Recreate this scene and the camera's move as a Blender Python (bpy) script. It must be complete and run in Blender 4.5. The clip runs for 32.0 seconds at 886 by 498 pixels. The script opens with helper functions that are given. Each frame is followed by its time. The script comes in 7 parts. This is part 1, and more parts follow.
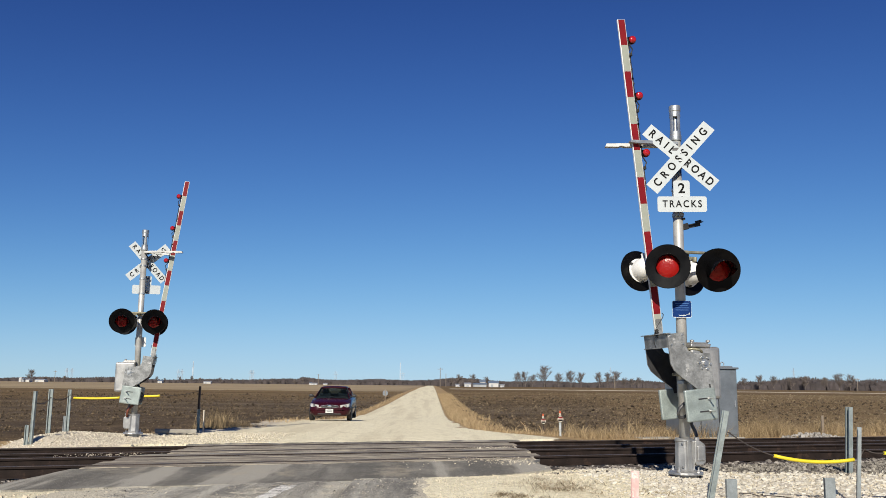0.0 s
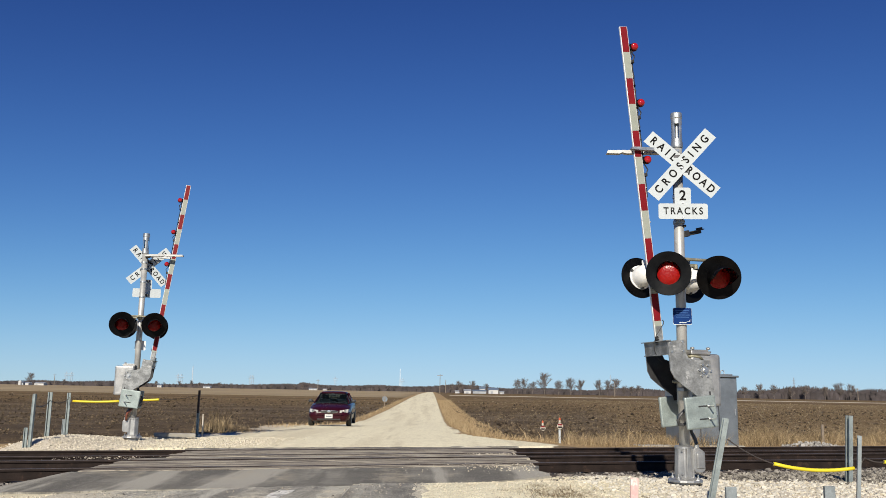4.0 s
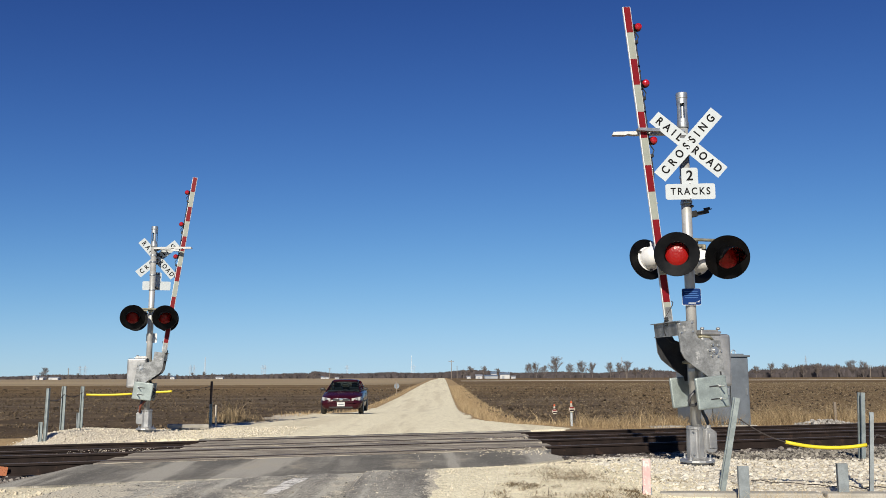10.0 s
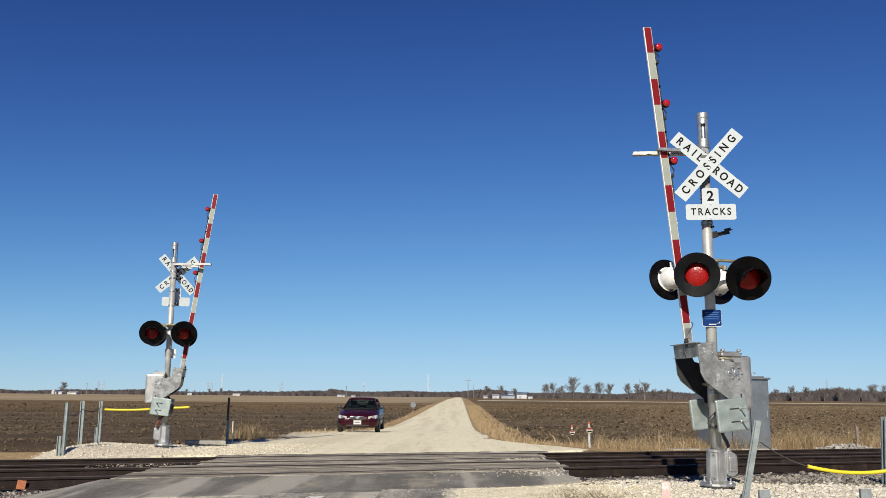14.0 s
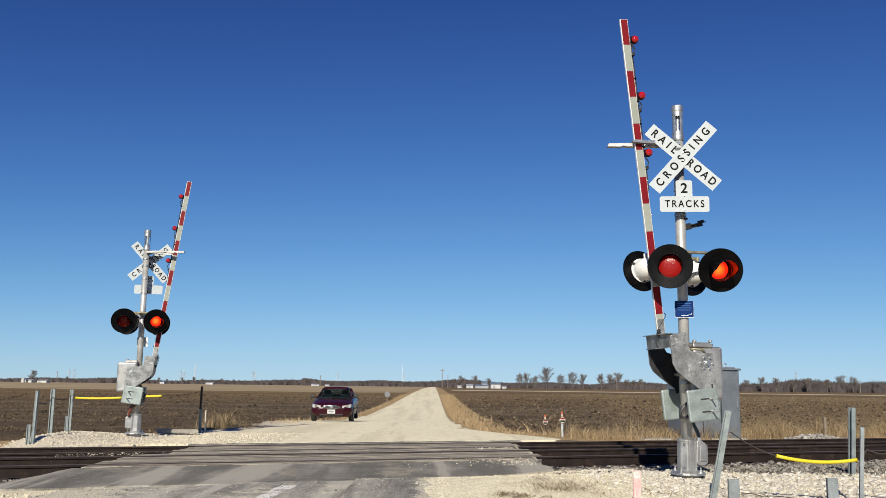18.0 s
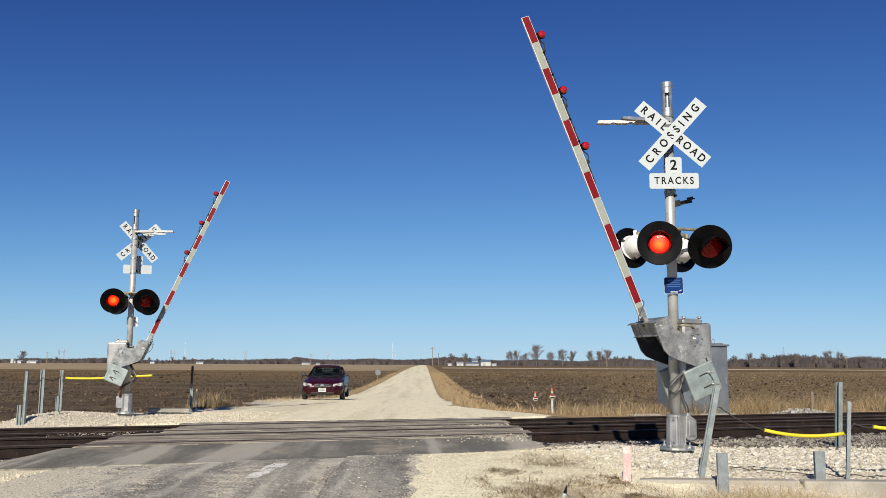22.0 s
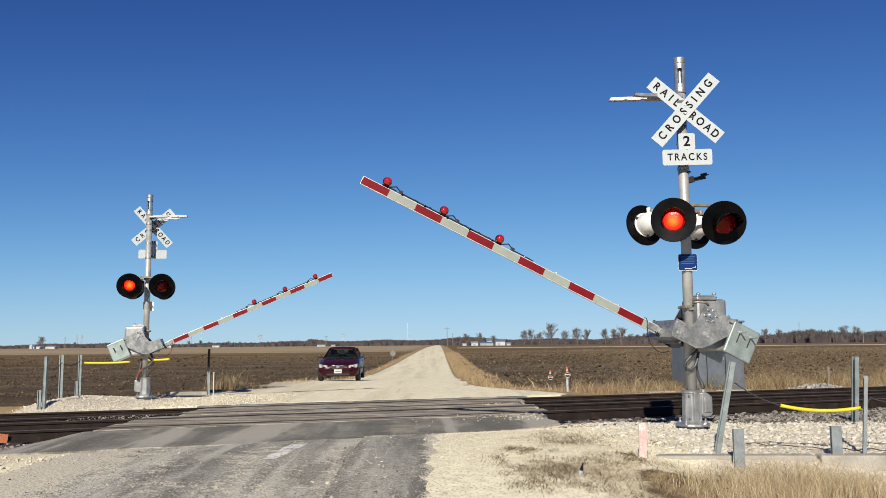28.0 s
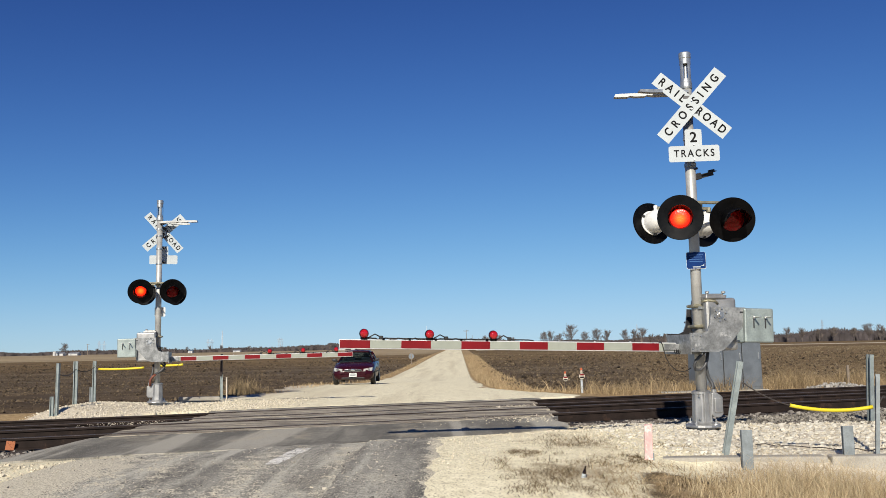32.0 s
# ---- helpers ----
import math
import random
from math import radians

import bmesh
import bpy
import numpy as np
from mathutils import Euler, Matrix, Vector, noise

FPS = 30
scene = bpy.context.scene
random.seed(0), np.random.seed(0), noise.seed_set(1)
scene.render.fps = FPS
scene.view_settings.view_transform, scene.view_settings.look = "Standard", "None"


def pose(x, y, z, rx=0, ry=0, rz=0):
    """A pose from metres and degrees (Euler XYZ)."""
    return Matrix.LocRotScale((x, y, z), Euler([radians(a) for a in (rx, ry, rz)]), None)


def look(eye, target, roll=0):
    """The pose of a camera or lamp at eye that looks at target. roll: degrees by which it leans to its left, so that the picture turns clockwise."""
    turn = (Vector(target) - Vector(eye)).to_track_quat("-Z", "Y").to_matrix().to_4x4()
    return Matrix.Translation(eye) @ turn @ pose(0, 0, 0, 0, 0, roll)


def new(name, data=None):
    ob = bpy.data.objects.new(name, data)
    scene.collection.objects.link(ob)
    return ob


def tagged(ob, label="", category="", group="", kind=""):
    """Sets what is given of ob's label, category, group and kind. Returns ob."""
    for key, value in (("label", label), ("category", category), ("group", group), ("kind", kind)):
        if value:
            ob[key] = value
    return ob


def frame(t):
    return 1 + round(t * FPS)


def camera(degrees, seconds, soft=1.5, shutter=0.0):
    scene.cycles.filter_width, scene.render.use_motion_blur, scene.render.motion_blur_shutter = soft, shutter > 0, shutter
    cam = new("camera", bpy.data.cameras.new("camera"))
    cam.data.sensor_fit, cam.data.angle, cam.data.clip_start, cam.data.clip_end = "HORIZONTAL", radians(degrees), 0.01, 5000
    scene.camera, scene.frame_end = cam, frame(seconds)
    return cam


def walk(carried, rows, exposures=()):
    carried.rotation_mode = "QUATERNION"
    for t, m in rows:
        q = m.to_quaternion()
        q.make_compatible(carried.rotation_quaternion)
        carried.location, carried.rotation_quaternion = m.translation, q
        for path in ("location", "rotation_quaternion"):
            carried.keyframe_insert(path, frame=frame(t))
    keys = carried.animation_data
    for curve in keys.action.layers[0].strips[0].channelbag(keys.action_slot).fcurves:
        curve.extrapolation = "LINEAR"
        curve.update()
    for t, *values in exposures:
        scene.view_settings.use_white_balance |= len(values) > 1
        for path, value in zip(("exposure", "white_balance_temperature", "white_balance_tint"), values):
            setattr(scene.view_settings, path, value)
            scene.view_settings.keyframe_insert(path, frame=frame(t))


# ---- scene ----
cam = camera(53.7, 32.0, soft=0.72)

PATH = [
    (0, (0.022, -0.041, 1.185), (0.043, 1.935, 1.491), 0.6),
    (0.5, (0.018, -0.046, 1.186), (0.042, 1.929, 1.495), 0.8),
    (1, (0.022, -0.044, 1.18), (0.057, 1.931, 1.489), 1.2),
    (1.5, (0.02, -0.049, 1.18), (0.058, 1.927, 1.486), 1.1),
    (2, (0.02, -0.048, 1.179), (0.06, 1.927, 1.491), 0.9),
    (2.5, (0.03, -0.039, 1.178), (0.062, 1.935, 1.5), 0.7),
    (3, (0.031, -0.037, 1.176), (0.054, 1.936, 1.501), 0.7),
    (3.5, (0.022, -0.037, 1.173), (0.044, 1.936, 1.497), 0.9),
    (5.5, (0.028, -0.032, 1.169), (0.04, 1.944, 1.477), 1.3),
    (6, (0.019, -0.03, 1.165), (0.032, 1.945, 1.479), 1.3),
    (6.5, (0.016, -0.051, 1.166), (0.024, 1.924, 1.482), 1.2),
    (7, (0.029, -0.03, 1.168), (0.042, 1.946, 1.473), 1.1),
    (7.5, (0.019, -0.038, 1.169), (0.037, 1.939, 1.471), 1.1),
    (8, (0.029, -0.04, 1.164), (0.051, 1.935, 1.474), 1.3),
    (8.5, (0.035, -0.032, 1.17), (0.063, 1.945, 1.47), 1.2),
    (9, (0.03, -0.03, 1.168), (0.061, 1.948, 1.464), 1.0),
    (9.5, (0.037, -0.034, 1.173), (0.059, 1.945, 1.466), 0.3),
    (10, (0.039, -0.03, 1.17), (0.039, 1.949, 1.459), -0.2),
    (10.5, (0.034, -0.02, 1.169), (0.015, 1.957, 1.467), -0.1),
    (11, (0.034, -0.012, 1.168), (0.01, 1.966, 1.464), -0.0),
    (11.5, (0.036, -0.025, 1.168), (0.014, 1.952, 1.464), -0.2),
    (12, (0.025, -0.036, 1.167), (-0.005, 1.94, 1.474), -0.3),
    (12.5, (0.029, -0.023, 1.169), (-0.01, 1.952, 1.486), -0.1),
    (13, (0.018, -0.031, 1.169), (-0.019, 1.941, 1.502), 0.4),
    (13.5, (0.021, -0.021, 1.166), (-0.02, 1.951, 1.498), 0.6),
    (15.5, (0.03, -0.044, 1.166), (-0.004, 1.93, 1.482), -0.2),
    (16, (0.027, -0.041, 1.167), (-0.002, 1.935, 1.469), -0.3),
    (16.5, (0.025, -0.022, 1.165), (0.014, 1.956, 1.46), -0.0),
    (17, (0.025, -0.027, 1.165), (0.031, 1.949, 1.479), 0.8),
    (17.5, (0.029, -0.017, 1.162), (0.029, 1.957, 1.486), 0.9),
    (18, (0.025, -0.026, 1.163), (0.041, 1.95, 1.472), 0.7),
    (18.5, (0.033, -0.016, 1.165), (0.059, 1.961, 1.464), 0.3),
    (19, (0.031, -0.02, 1.161), (0.051, 1.959, 1.447), -0.1),
    (19.5, (0.033, -0.006, 1.159), (0.048, 1.975, 1.436), -0.2),
    (20, (0.03, -0.023, 1.159), (0.044, 1.957, 1.438), -0.3),
    (20.5, (0.026, -0.024, 1.164), (0.039, 1.956, 1.446), -0.3),
    (21, (0.021, -0.018, 1.155), (0.047, 1.965, 1.41), -0.3),
    (21.5, (0.027, -0.016, 1.159), (0.061, 1.968, 1.414), -0.0),
    (22, (0.02, -0.022, 1.159), (0.06, 1.96, 1.419), 0.3),
    (22.5, (0.02, -0.028, 1.159), (0.061, 1.955, 1.413), 0.3),
    (23, (0.019, -0.059, 1.157), (0.039, 1.923, 1.428), 0.0),
    (23.5, (0.013, -0.075, 1.161), (0.025, 1.906, 1.435), -0.5),
    (24, (0.003, -0.07, 1.158), (0.014, 1.91, 1.437), 0.1),
    (24.5, (-0.001, -0.061, 1.155), (0.008, 1.921, 1.417), 0.7),
    (25, (0.008, -0.045, 1.158), (0.009, 1.94, 1.408), 0.7),
    (25.5, (0.019, -0.031, 1.151), (0.019, 1.955, 1.389), 0.6),
    (26, (0.019, -0.027, 1.147), (0.032, 1.96, 1.369), 0.3),
    (26.5, (0.012, -0.037, 1.151), (0.027, 1.952, 1.36), -0.2),
    (28.5, (0.022, -0.029, 1.157), (0.028, 1.959, 1.382), -0.6),
    (29, (0.029, -0.028, 1.158), (0.025, 1.957, 1.4), -0.9),
    (29.5, (0.031, -0.039, 1.159), (0.02, 1.947, 1.4), -1.2),
    (30, (0.034, -0.032, 1.156), (0.016, 1.955, 1.387), -1.0),
    (30.5, (0.038, -0.02, 1.15), (0.024, 1.966, 1.381), -1.0),
    (31, (0.079, -0.013, 1.153), (0.068, 1.974, 1.387), -0.9),
    (31.5, (0.182, -0.003, 1.149), (0.157, 1.984, 1.38), -0.4),
    (32, (0.22, 0.105, 1.15), (0.188, 2.092, 1.372), -1.1),
]
walk(cam, [(t, look(eye, target, roll)) for t, eye, target, roll in PATH])

# ---- light ----
SUN_WAY = Vector((0.192, 1.0, -0.6)).normalized()
world = bpy.data.worlds.new("world")
scene.world = world
world.use_nodes = True
wn = world.node_tree
sky = wn.nodes.new("ShaderNodeTexSky")
sky.sky_type = "NISHITA"
sky.sun_disc = False
sky.sun_elevation = math.asin(-SUN_WAY.z)
sky.sun_rotation = math.atan2(-SUN_WAY.x, -SUN_WAY.y)
sky.altitude, sky.air_density, sky.dust_density, sky.ozone_density = 1500, 0.75, 0.0, 4.0
wn.nodes["Background"].inputs["Strength"].default_value = 0.055
split, join = wn.nodes.new("ShaderNodeSeparateColor"), wn.nodes.new("ShaderNodeCombineColor")
wn.links.new(sky.outputs[0], split.inputs[0])
for n, (gain, power, shoulder) in enumerate(((0.616, 1.775, 0.0685), (0.617, 1.825, 0.0483), (0.829, 1.675, 0.0483))):
    pw, ml, sh, dv = [wn.nodes.new("ShaderNodeMath") for k in range(4)]
    pw.operation, ml.operation, sh.operation, dv.operation = "POWER", "MULTIPLY", "MULTIPLY_ADD", "DIVIDE"
    pw.inputs[1].default_value, ml.inputs[1].default_value = power, gain
    sh.inputs[1].default_value, sh.inputs[2].default_value = shoulder, 1.0
    wn.links.new(split.outputs[n], pw.inputs[0])
    wn.links.new(pw.outputs[0], ml.inputs[0])
    wn.links.new(pw.outputs[0], sh.inputs[0])
    wn.links.new(ml.outputs[0], dv.inputs[0])
    wn.links.new(sh.outputs[0], dv.inputs[1])
    wn.links.new(dv.outputs[0], join.inputs[n])
wn.links.new(join.outputs[0], wn.nodes["Background"].inputs["Color"])
sun = new("sun", bpy.data.lights.new("sun", "SUN"))
sun.data.energy, sun.data.angle, sun.data.color = 5.0, radians(0.53), (1.0, 0.92, 0.79)
sun.matrix_world = look((0, 0, 60), Vector((0, 0, 60)) + SUN_WAY)
scene.view_settings.exposure = 0.25


# ---- materials ----
def tree_of(name):
    m = bpy.data.materials.new(name)
    m.use_nodes = True
    t = m.node_tree
    return m, t, t.nodes["Principled BSDF"]


def nz(t, scale, detail=4.0, vec=None, rough=0.6):
    n = t.nodes.new("ShaderNodeTexNoise")
    n.inputs["Scale"].default_value, n.inputs["Detail"].default_value = scale, detail
    n.inputs["Roughness"].default_value = rough
    if vec:
        t.links.new(vec, n.inputs["Vector"])
    return n.outputs["Fac"]


def coord(t, stretch=None):
    c = t.nodes.new("ShaderNodeTexCoord").outputs["Object"]
    if stretch:
        mp = t.nodes.new("ShaderNodeMapping")
        mp.inputs["Scale"].default_value = stretch[:3]
        if len(stretch) > 3:
            mp.inputs["Rotation"].default_value = (0, 0, radians(stretch[3]))
        t.links.new(c, mp.inputs["Vector"])
        c = mp.outputs[0]
    return c


def step(t, fac, lo, hi):
    r = t.nodes.new("ShaderNodeMapRange")
    r.interpolation_type = "SMOOTHSTEP"
    r.inputs["From Min"].default_value, r.inputs["From Max"].default_value = lo, hi
    t.links.new(fac, r.inputs["Value"])
    return r.outputs[0]


def mixc(t, fac, a, b):
    n = t.nodes.new("ShaderNodeMix")
    n.data_type = "RGBA"
    for s, v in ((n.inputs["Factor"], fac), (n.inputs["A"], a), (n.inputs["B"], b)):
        if hasattr(v, "is_linked"):
            t.links.new(v, s)
        elif isinstance(v, (int, float)):
            s.default_value = v
        else:
            s.default_value = (*v, 1)
    return n.outputs["Result"]


def arith(t, op, a, b):
    n = t.nodes.new("ShaderNodeMath")
    n.operation = op
    for s, v in zip(n.inputs, (a, b)):
        if hasattr(v, "is_linked"):
            t.links.new(v, s)
        else:
            s.default_value = v
    return n.outputs[0]


def relief(t, bsdf, fac, strength, dist=0.02):
    b = t.nodes.new("ShaderNodeBump")
    b.inputs["Strength"].default_value, b.inputs["Distance"].default_value = strength, dist
    t.links.new(fac, b.inputs["Height"])
    t.links.new(b.outputs[0], bsdf.inputs["Normal"])


def mat(name, col, rough=0.6, metal=0.0, var=0.25, scale=5.0, fine=90.0, bump=0.15, wear=None, spec=None, stretch=None):
    """Base colour varied at two scales, with fine relief; wear: (colour, amount 0 to 1, scale)."""
    m, t, b = tree_of(name)
    c = coord(t, stretch)
    big, small = nz(t, scale, 5, c), nz(t, fine, 3, c)
    lo, hi = [v * (1 - var) for v in col], [min(1, v * (1 + var)) for v in col]
    base = mixc(t, step(t, big, 0.3, 0.7), lo, hi)
    base = mixc(t, arith(t, "MULTIPLY", step(t, small, 0.4, 0.75), 0.5), base, [v * (1 - var) for v in lo])
    if wear:
        w = nz(t, wear[2], 6, c, 0.7)
        base = mixc(t, step(t, w, 0.75 - wear[1] * 0.5, 0.85 - wear[1] * 0.5), base, wear[0])
    t.links.new(base, b.inputs["Base Color"])
    b.inputs["Metallic"].default_value = metal
    rg = arith(t, "ADD", arith(t, "MULTIPLY", big, 0.24), rough - 0.12)
    t.links.new(rg, b.inputs["Roughness"])
    if spec is not None:
        b.inputs["Specular IOR Level"].default_value = spec
    relief(t, b, small, bump, 0.004)
    return m


GALV = mat("galvanised_steel", (0.44, 0.46, 0.46), 0.42, 0.75, 0.22, 9, 60, 0.1, ((0.3, 0.31, 0.31), 0.35, 14))
CAST = mat("cast_aluminium", (0.4, 0.4, 0.39), 0.45, 0.7, 0.2, 6, 120, 0.2, ((0.32, 0.32, 0.31), 0.3, 9))
SILVER = mat("aluminium_paint", (0.44, 0.44, 0.42), 0.45, 0.35, 0.15, 4, 80, 0.08, ((0.33, 0.31, 0.28), 0.3, 7))
PLATE_M = mat("weathered_zinc_plate", (0.27, 0.278, 0.275), 0.45, 0.45, 0.38, 7, 40, 0.12, ((0.55, 0.55, 0.53), 0.3, 6))
WEIGHT_M = mat("green_grey_zinc", (0.31, 0.36, 0.345), 0.5, 0.5, 0.2, 5, 50, 0.08, ((0.5, 0.55, 0.53), 0.25, 11))
WHITE = mat("white_sheeting", (0.455, 0.495, 0.51), 0.6, 0.0, 0.05, 4, 200, 0.03, None, 0.12)
ARM_WHITE = mat("cream_reflective_sheeting", (0.29, 0.31, 0.265), 0.5, 0.0, 0.07, 5, 250, 0.03, ((0.5, 0.5, 0.43), 0.12, 10), 0.25)
ARM_RIM = mat("bare_aluminium_rim", (0.62, 0.63, 0.63), 0.45, 0.2, 0.12, 8, 200, 0.05)
ARM_RED = mat("red_reflective_sheeting", (0.17, 0.005, 0.009), 0.55, 0.0, 0.12, 6, 250, 0.03, None, 0.2)
LETTER = mat("black_lettering", (0.01, 0.01, 0.01), 0.8, 0, 0.2, 5, 100, 0.02, None, 0.08)
BLACK = mat("black_enamel", (0.0028, 0.0028, 0.0032), 0.3, 0.0, 0.3, 6, 120, 0.05, ((0.006, 0.006, 0.006), 0.2, 12), 0.12)
RUBBER = mat("black_rubber", (0.014, 0.014, 0.014), 0.6, 0.0, 0.3, 10, 100, 0.1)
PALE_BLUE = mat("pale_blue_print", (0.06, 0.14, 0.34), 0.7, 0, 0.1, 6, 100, 0.02, None, 0.1)
BLUE = mat("blue_sign_paint", (0.005, 0.028, 0.125), 0.7, 0, 0.15, 6, 100, 0.02, None, 0.1)
HOUSING_W = mat("white_lamp_housing", (0.7, 0.7, 0.68), 0.45, 0.0, 0.1, 6, 90, 0.05, ((0.45, 0.45, 0.43), 0.2, 9))
BRASS = mat("dull_brass", (0.3, 0.28, 0.2), 0.5, 0.5, 0.3, 12, 60, 0.1)
STRAP = mat("dark_weathered_strap", (0.09, 0.09, 0.092), 0.55, 0.5, 0.3, 9, 60, 0.15)
STEEL = mat("bright_bolt_steel", (0.55, 0.55, 0.54), 0.35, 0.9, 0.2, 12, 60, 0.1)


def lens_material():
    """Red glass: part of the light goes through, the rest shows its colour."""
    m, t, b = tree_of("red_lens_glass")
    b.inputs["Base Color"].default_value = (0.43, 0.01, 0.0085, 1)
    b.inputs["Roughness"].default_value = 0.28
    c = coord(t)
    vo = t.nodes.new("ShaderNodeTexVoronoi")
    vo.inputs["Scale"].default_value = 34
    t.links.new(c, vo.inputs["Vector"])
    relief(t, b, arith(t, "ADD", nz(t, 26, 2, c), arith(t, "MULTIPLY", vo.outputs["Distance"], 1.0)), 0.24, 0.01)
    tr = t.nodes.new("ShaderNodeBsdfTransparent")
    tr.inputs["Color"].default_value = (1.0, 0.3, 0.1, 1)
    mx = t.nodes.new("ShaderNodeMixShader")
    mx.inputs[0].default_value = 0.42
    t.links.new(b.outputs[0], mx.inputs[1])
    t.links.new(tr.outputs[0], mx.inputs[2])
    t.links.new(mx.outputs[0], t.nodes["Material Output"].inputs[0])
    return m


def glow_material():
    m, t, b = tree_of("lit_lamp_element")
    e = t.nodes.new("ShaderNodeEmission")
    g = t.nodes.new("ShaderNodeTexGradient")
    g.gradient_type = "SPHERICAL"
    mp = t.nodes.new("ShaderNodeMapping")
    mp.inputs["Scale"].default_value = (6.5, 6.5, 6.5)
    t.links.new(coord(t), mp.inputs["Vector"])
    t.links.new(mp.outputs[0], g.inputs["Vector"])
    col = mixc(t, step(t, g.outputs["Fac"], 0.25, 0.85), (1.0, 0.045, 0.03), (1.0, 0.25, 0.07))
    t.links.new(col, e.inputs["Color"])
    st = arith(t, "ADD", arith(t, "MULTIPLY", g.outputs["Fac"], 7.5), 1.8)
    t.links.new(st, e.inputs["Strength"])
    t.links.new(e.outputs[0], t.nodes["Material Output"].inputs[0])
    return m


LENS, GLOW = lens_material(), glow_material()


# ---- mesh tools ----
def thing(name, label, category, m=None, group="", kind=""):
    ob = new(name)
    if m is not None:
        ob.matrix_basis = m
    return tagged(ob, label, category, group, kind)


def mesh_of(name, bm, material, smooth=False):
    me = bpy.data.meshes.new(name)
    bmesh.ops.recalc_face_normals(bm, faces=bm.faces)
    if smooth:
        for f in bm.faces:
            f.smooth = len(f.verts) == 4
    bm.to_mesh(me)
    bm.free()
    for mm in (material if isinstance(material, (list, tuple)) else [material]):
        me.materials.append(mm)
    return me


def part(name, bm, material, parent=None, label="", m=None, smooth=False):
    ob = new(name, mesh_of(name, bm, material, smooth))
    ob.parent = parent
    if m is not None:
        ob.matrix_basis = m
    return tagged(ob, label)


def box(bm, c, s, m=None, bevel=0.0):
    mm = Matrix.Translation(c) @ (m or Matrix()) @ Matrix.Diagonal((*s, 1))
    vs = bmesh.ops.create_cube(bm, size=1, matrix=mm)["verts"]
    if bevel:
        es = list({e for v in vs for e in v.link_edges})
        bmesh.ops.bevel(bm, geom=es, offset=bevel, segments=2, affect="EDGES", profile=0.5)
    return bm


def tube(bm, a, b, r, n=12, r2=None):
    a, b = Vector(a), Vector(b)
    d = b - a
    m = Matrix.Translation((a + b) / 2) @ d.to_track_quat("Z", "Y").to_matrix().to_4x4()
    bmesh.ops.create_cone(bm, cap_ends=True, segments=n, radius1=r, radius2=r if r2 is None else r2, depth=d.length, matrix=m)
    return bm


def prism(bm, pts, y0, y1):
    """A flat shape in the xz plane, from y0 to y1."""
    a = [bm.verts.new((x, y0, z)) for x, z in pts]
    b = [bm.verts.new((x, y1, z)) for x, z in pts]
    bm.faces.new(a)
    bm.faces.new(b[::-1])
    for i in range(len(pts)):
        j = (i + 1) % len(pts)
        bm.faces.new((a[i], b[i], b[j], a[j]))
    return bm


def lathe(bm, prof, n=24, m=None, closed=False):
    """Rings of (r, z) turned about z, shut at ends of no radius."""
    m = m or Matrix()
    rings = []
    for r, z in prof:
        if r < 1e-5:
            rings.append([bm.verts.new(m @ Vector((0, 0, z)))])
        else:
            rings.append([bm.verts.new(m @ Vector((r * math.cos(2 * math.pi * i / n), r * math.sin(2 * math.pi * i / n), z))) for i in range(n)])
    for p, q in zip(rings, rings[1:] + (rings[:1] if closed else [])):
        for i in range(n):
            j = (i + 1) % n
            if len(p) == 1 and len(q) > 1:
                bm.faces.new((p[0], q[i], q[j]))
            elif len(q) == 1 and len(p) > 1:
                bm.faces.new((p[i], p[j], q[0]))
            elif len(p) > 1:
                bm.faces.new((p[i], p[j], q[j], q[i]))
    return bm


def pipe(bm, pts, r, n=8):
    """A bent tube along points."""
    pts = [Vector(p) for p in pts]
    rings = []
    for i, p in enumerate(pts):
        d = (pts[min(i + 1, len(pts) - 1)] - pts[max(i - 1, 0)]).normalized()
        q = d.to_track_quat("Z", "Y")
        rings.append([bm.verts.new(p + q @ Vector((r * math.cos(2 * math.pi * k / n), r * math.sin(2 * math.pi * k / n), 0))) for k in range(n)])
    for a, b in zip(rings, rings[1:]):
        for k in range(n):
            bm.faces.new((a[k], a[(k + 1) % n], b[(k + 1) % n], b[k]))
    bm.faces.new(rings[0][::-1])
    bm.faces.new(rings[-1])
    return bm


def sag(a, b, drop, n=10):
    a, b = Vector(a), Vector(b)
    return [a.lerp(b, i / n) - Vector((0, 0, drop * 4 * (i / n) * (1 - i / n))) for i in range(n + 1)]


def B():
    return bmesh.new()


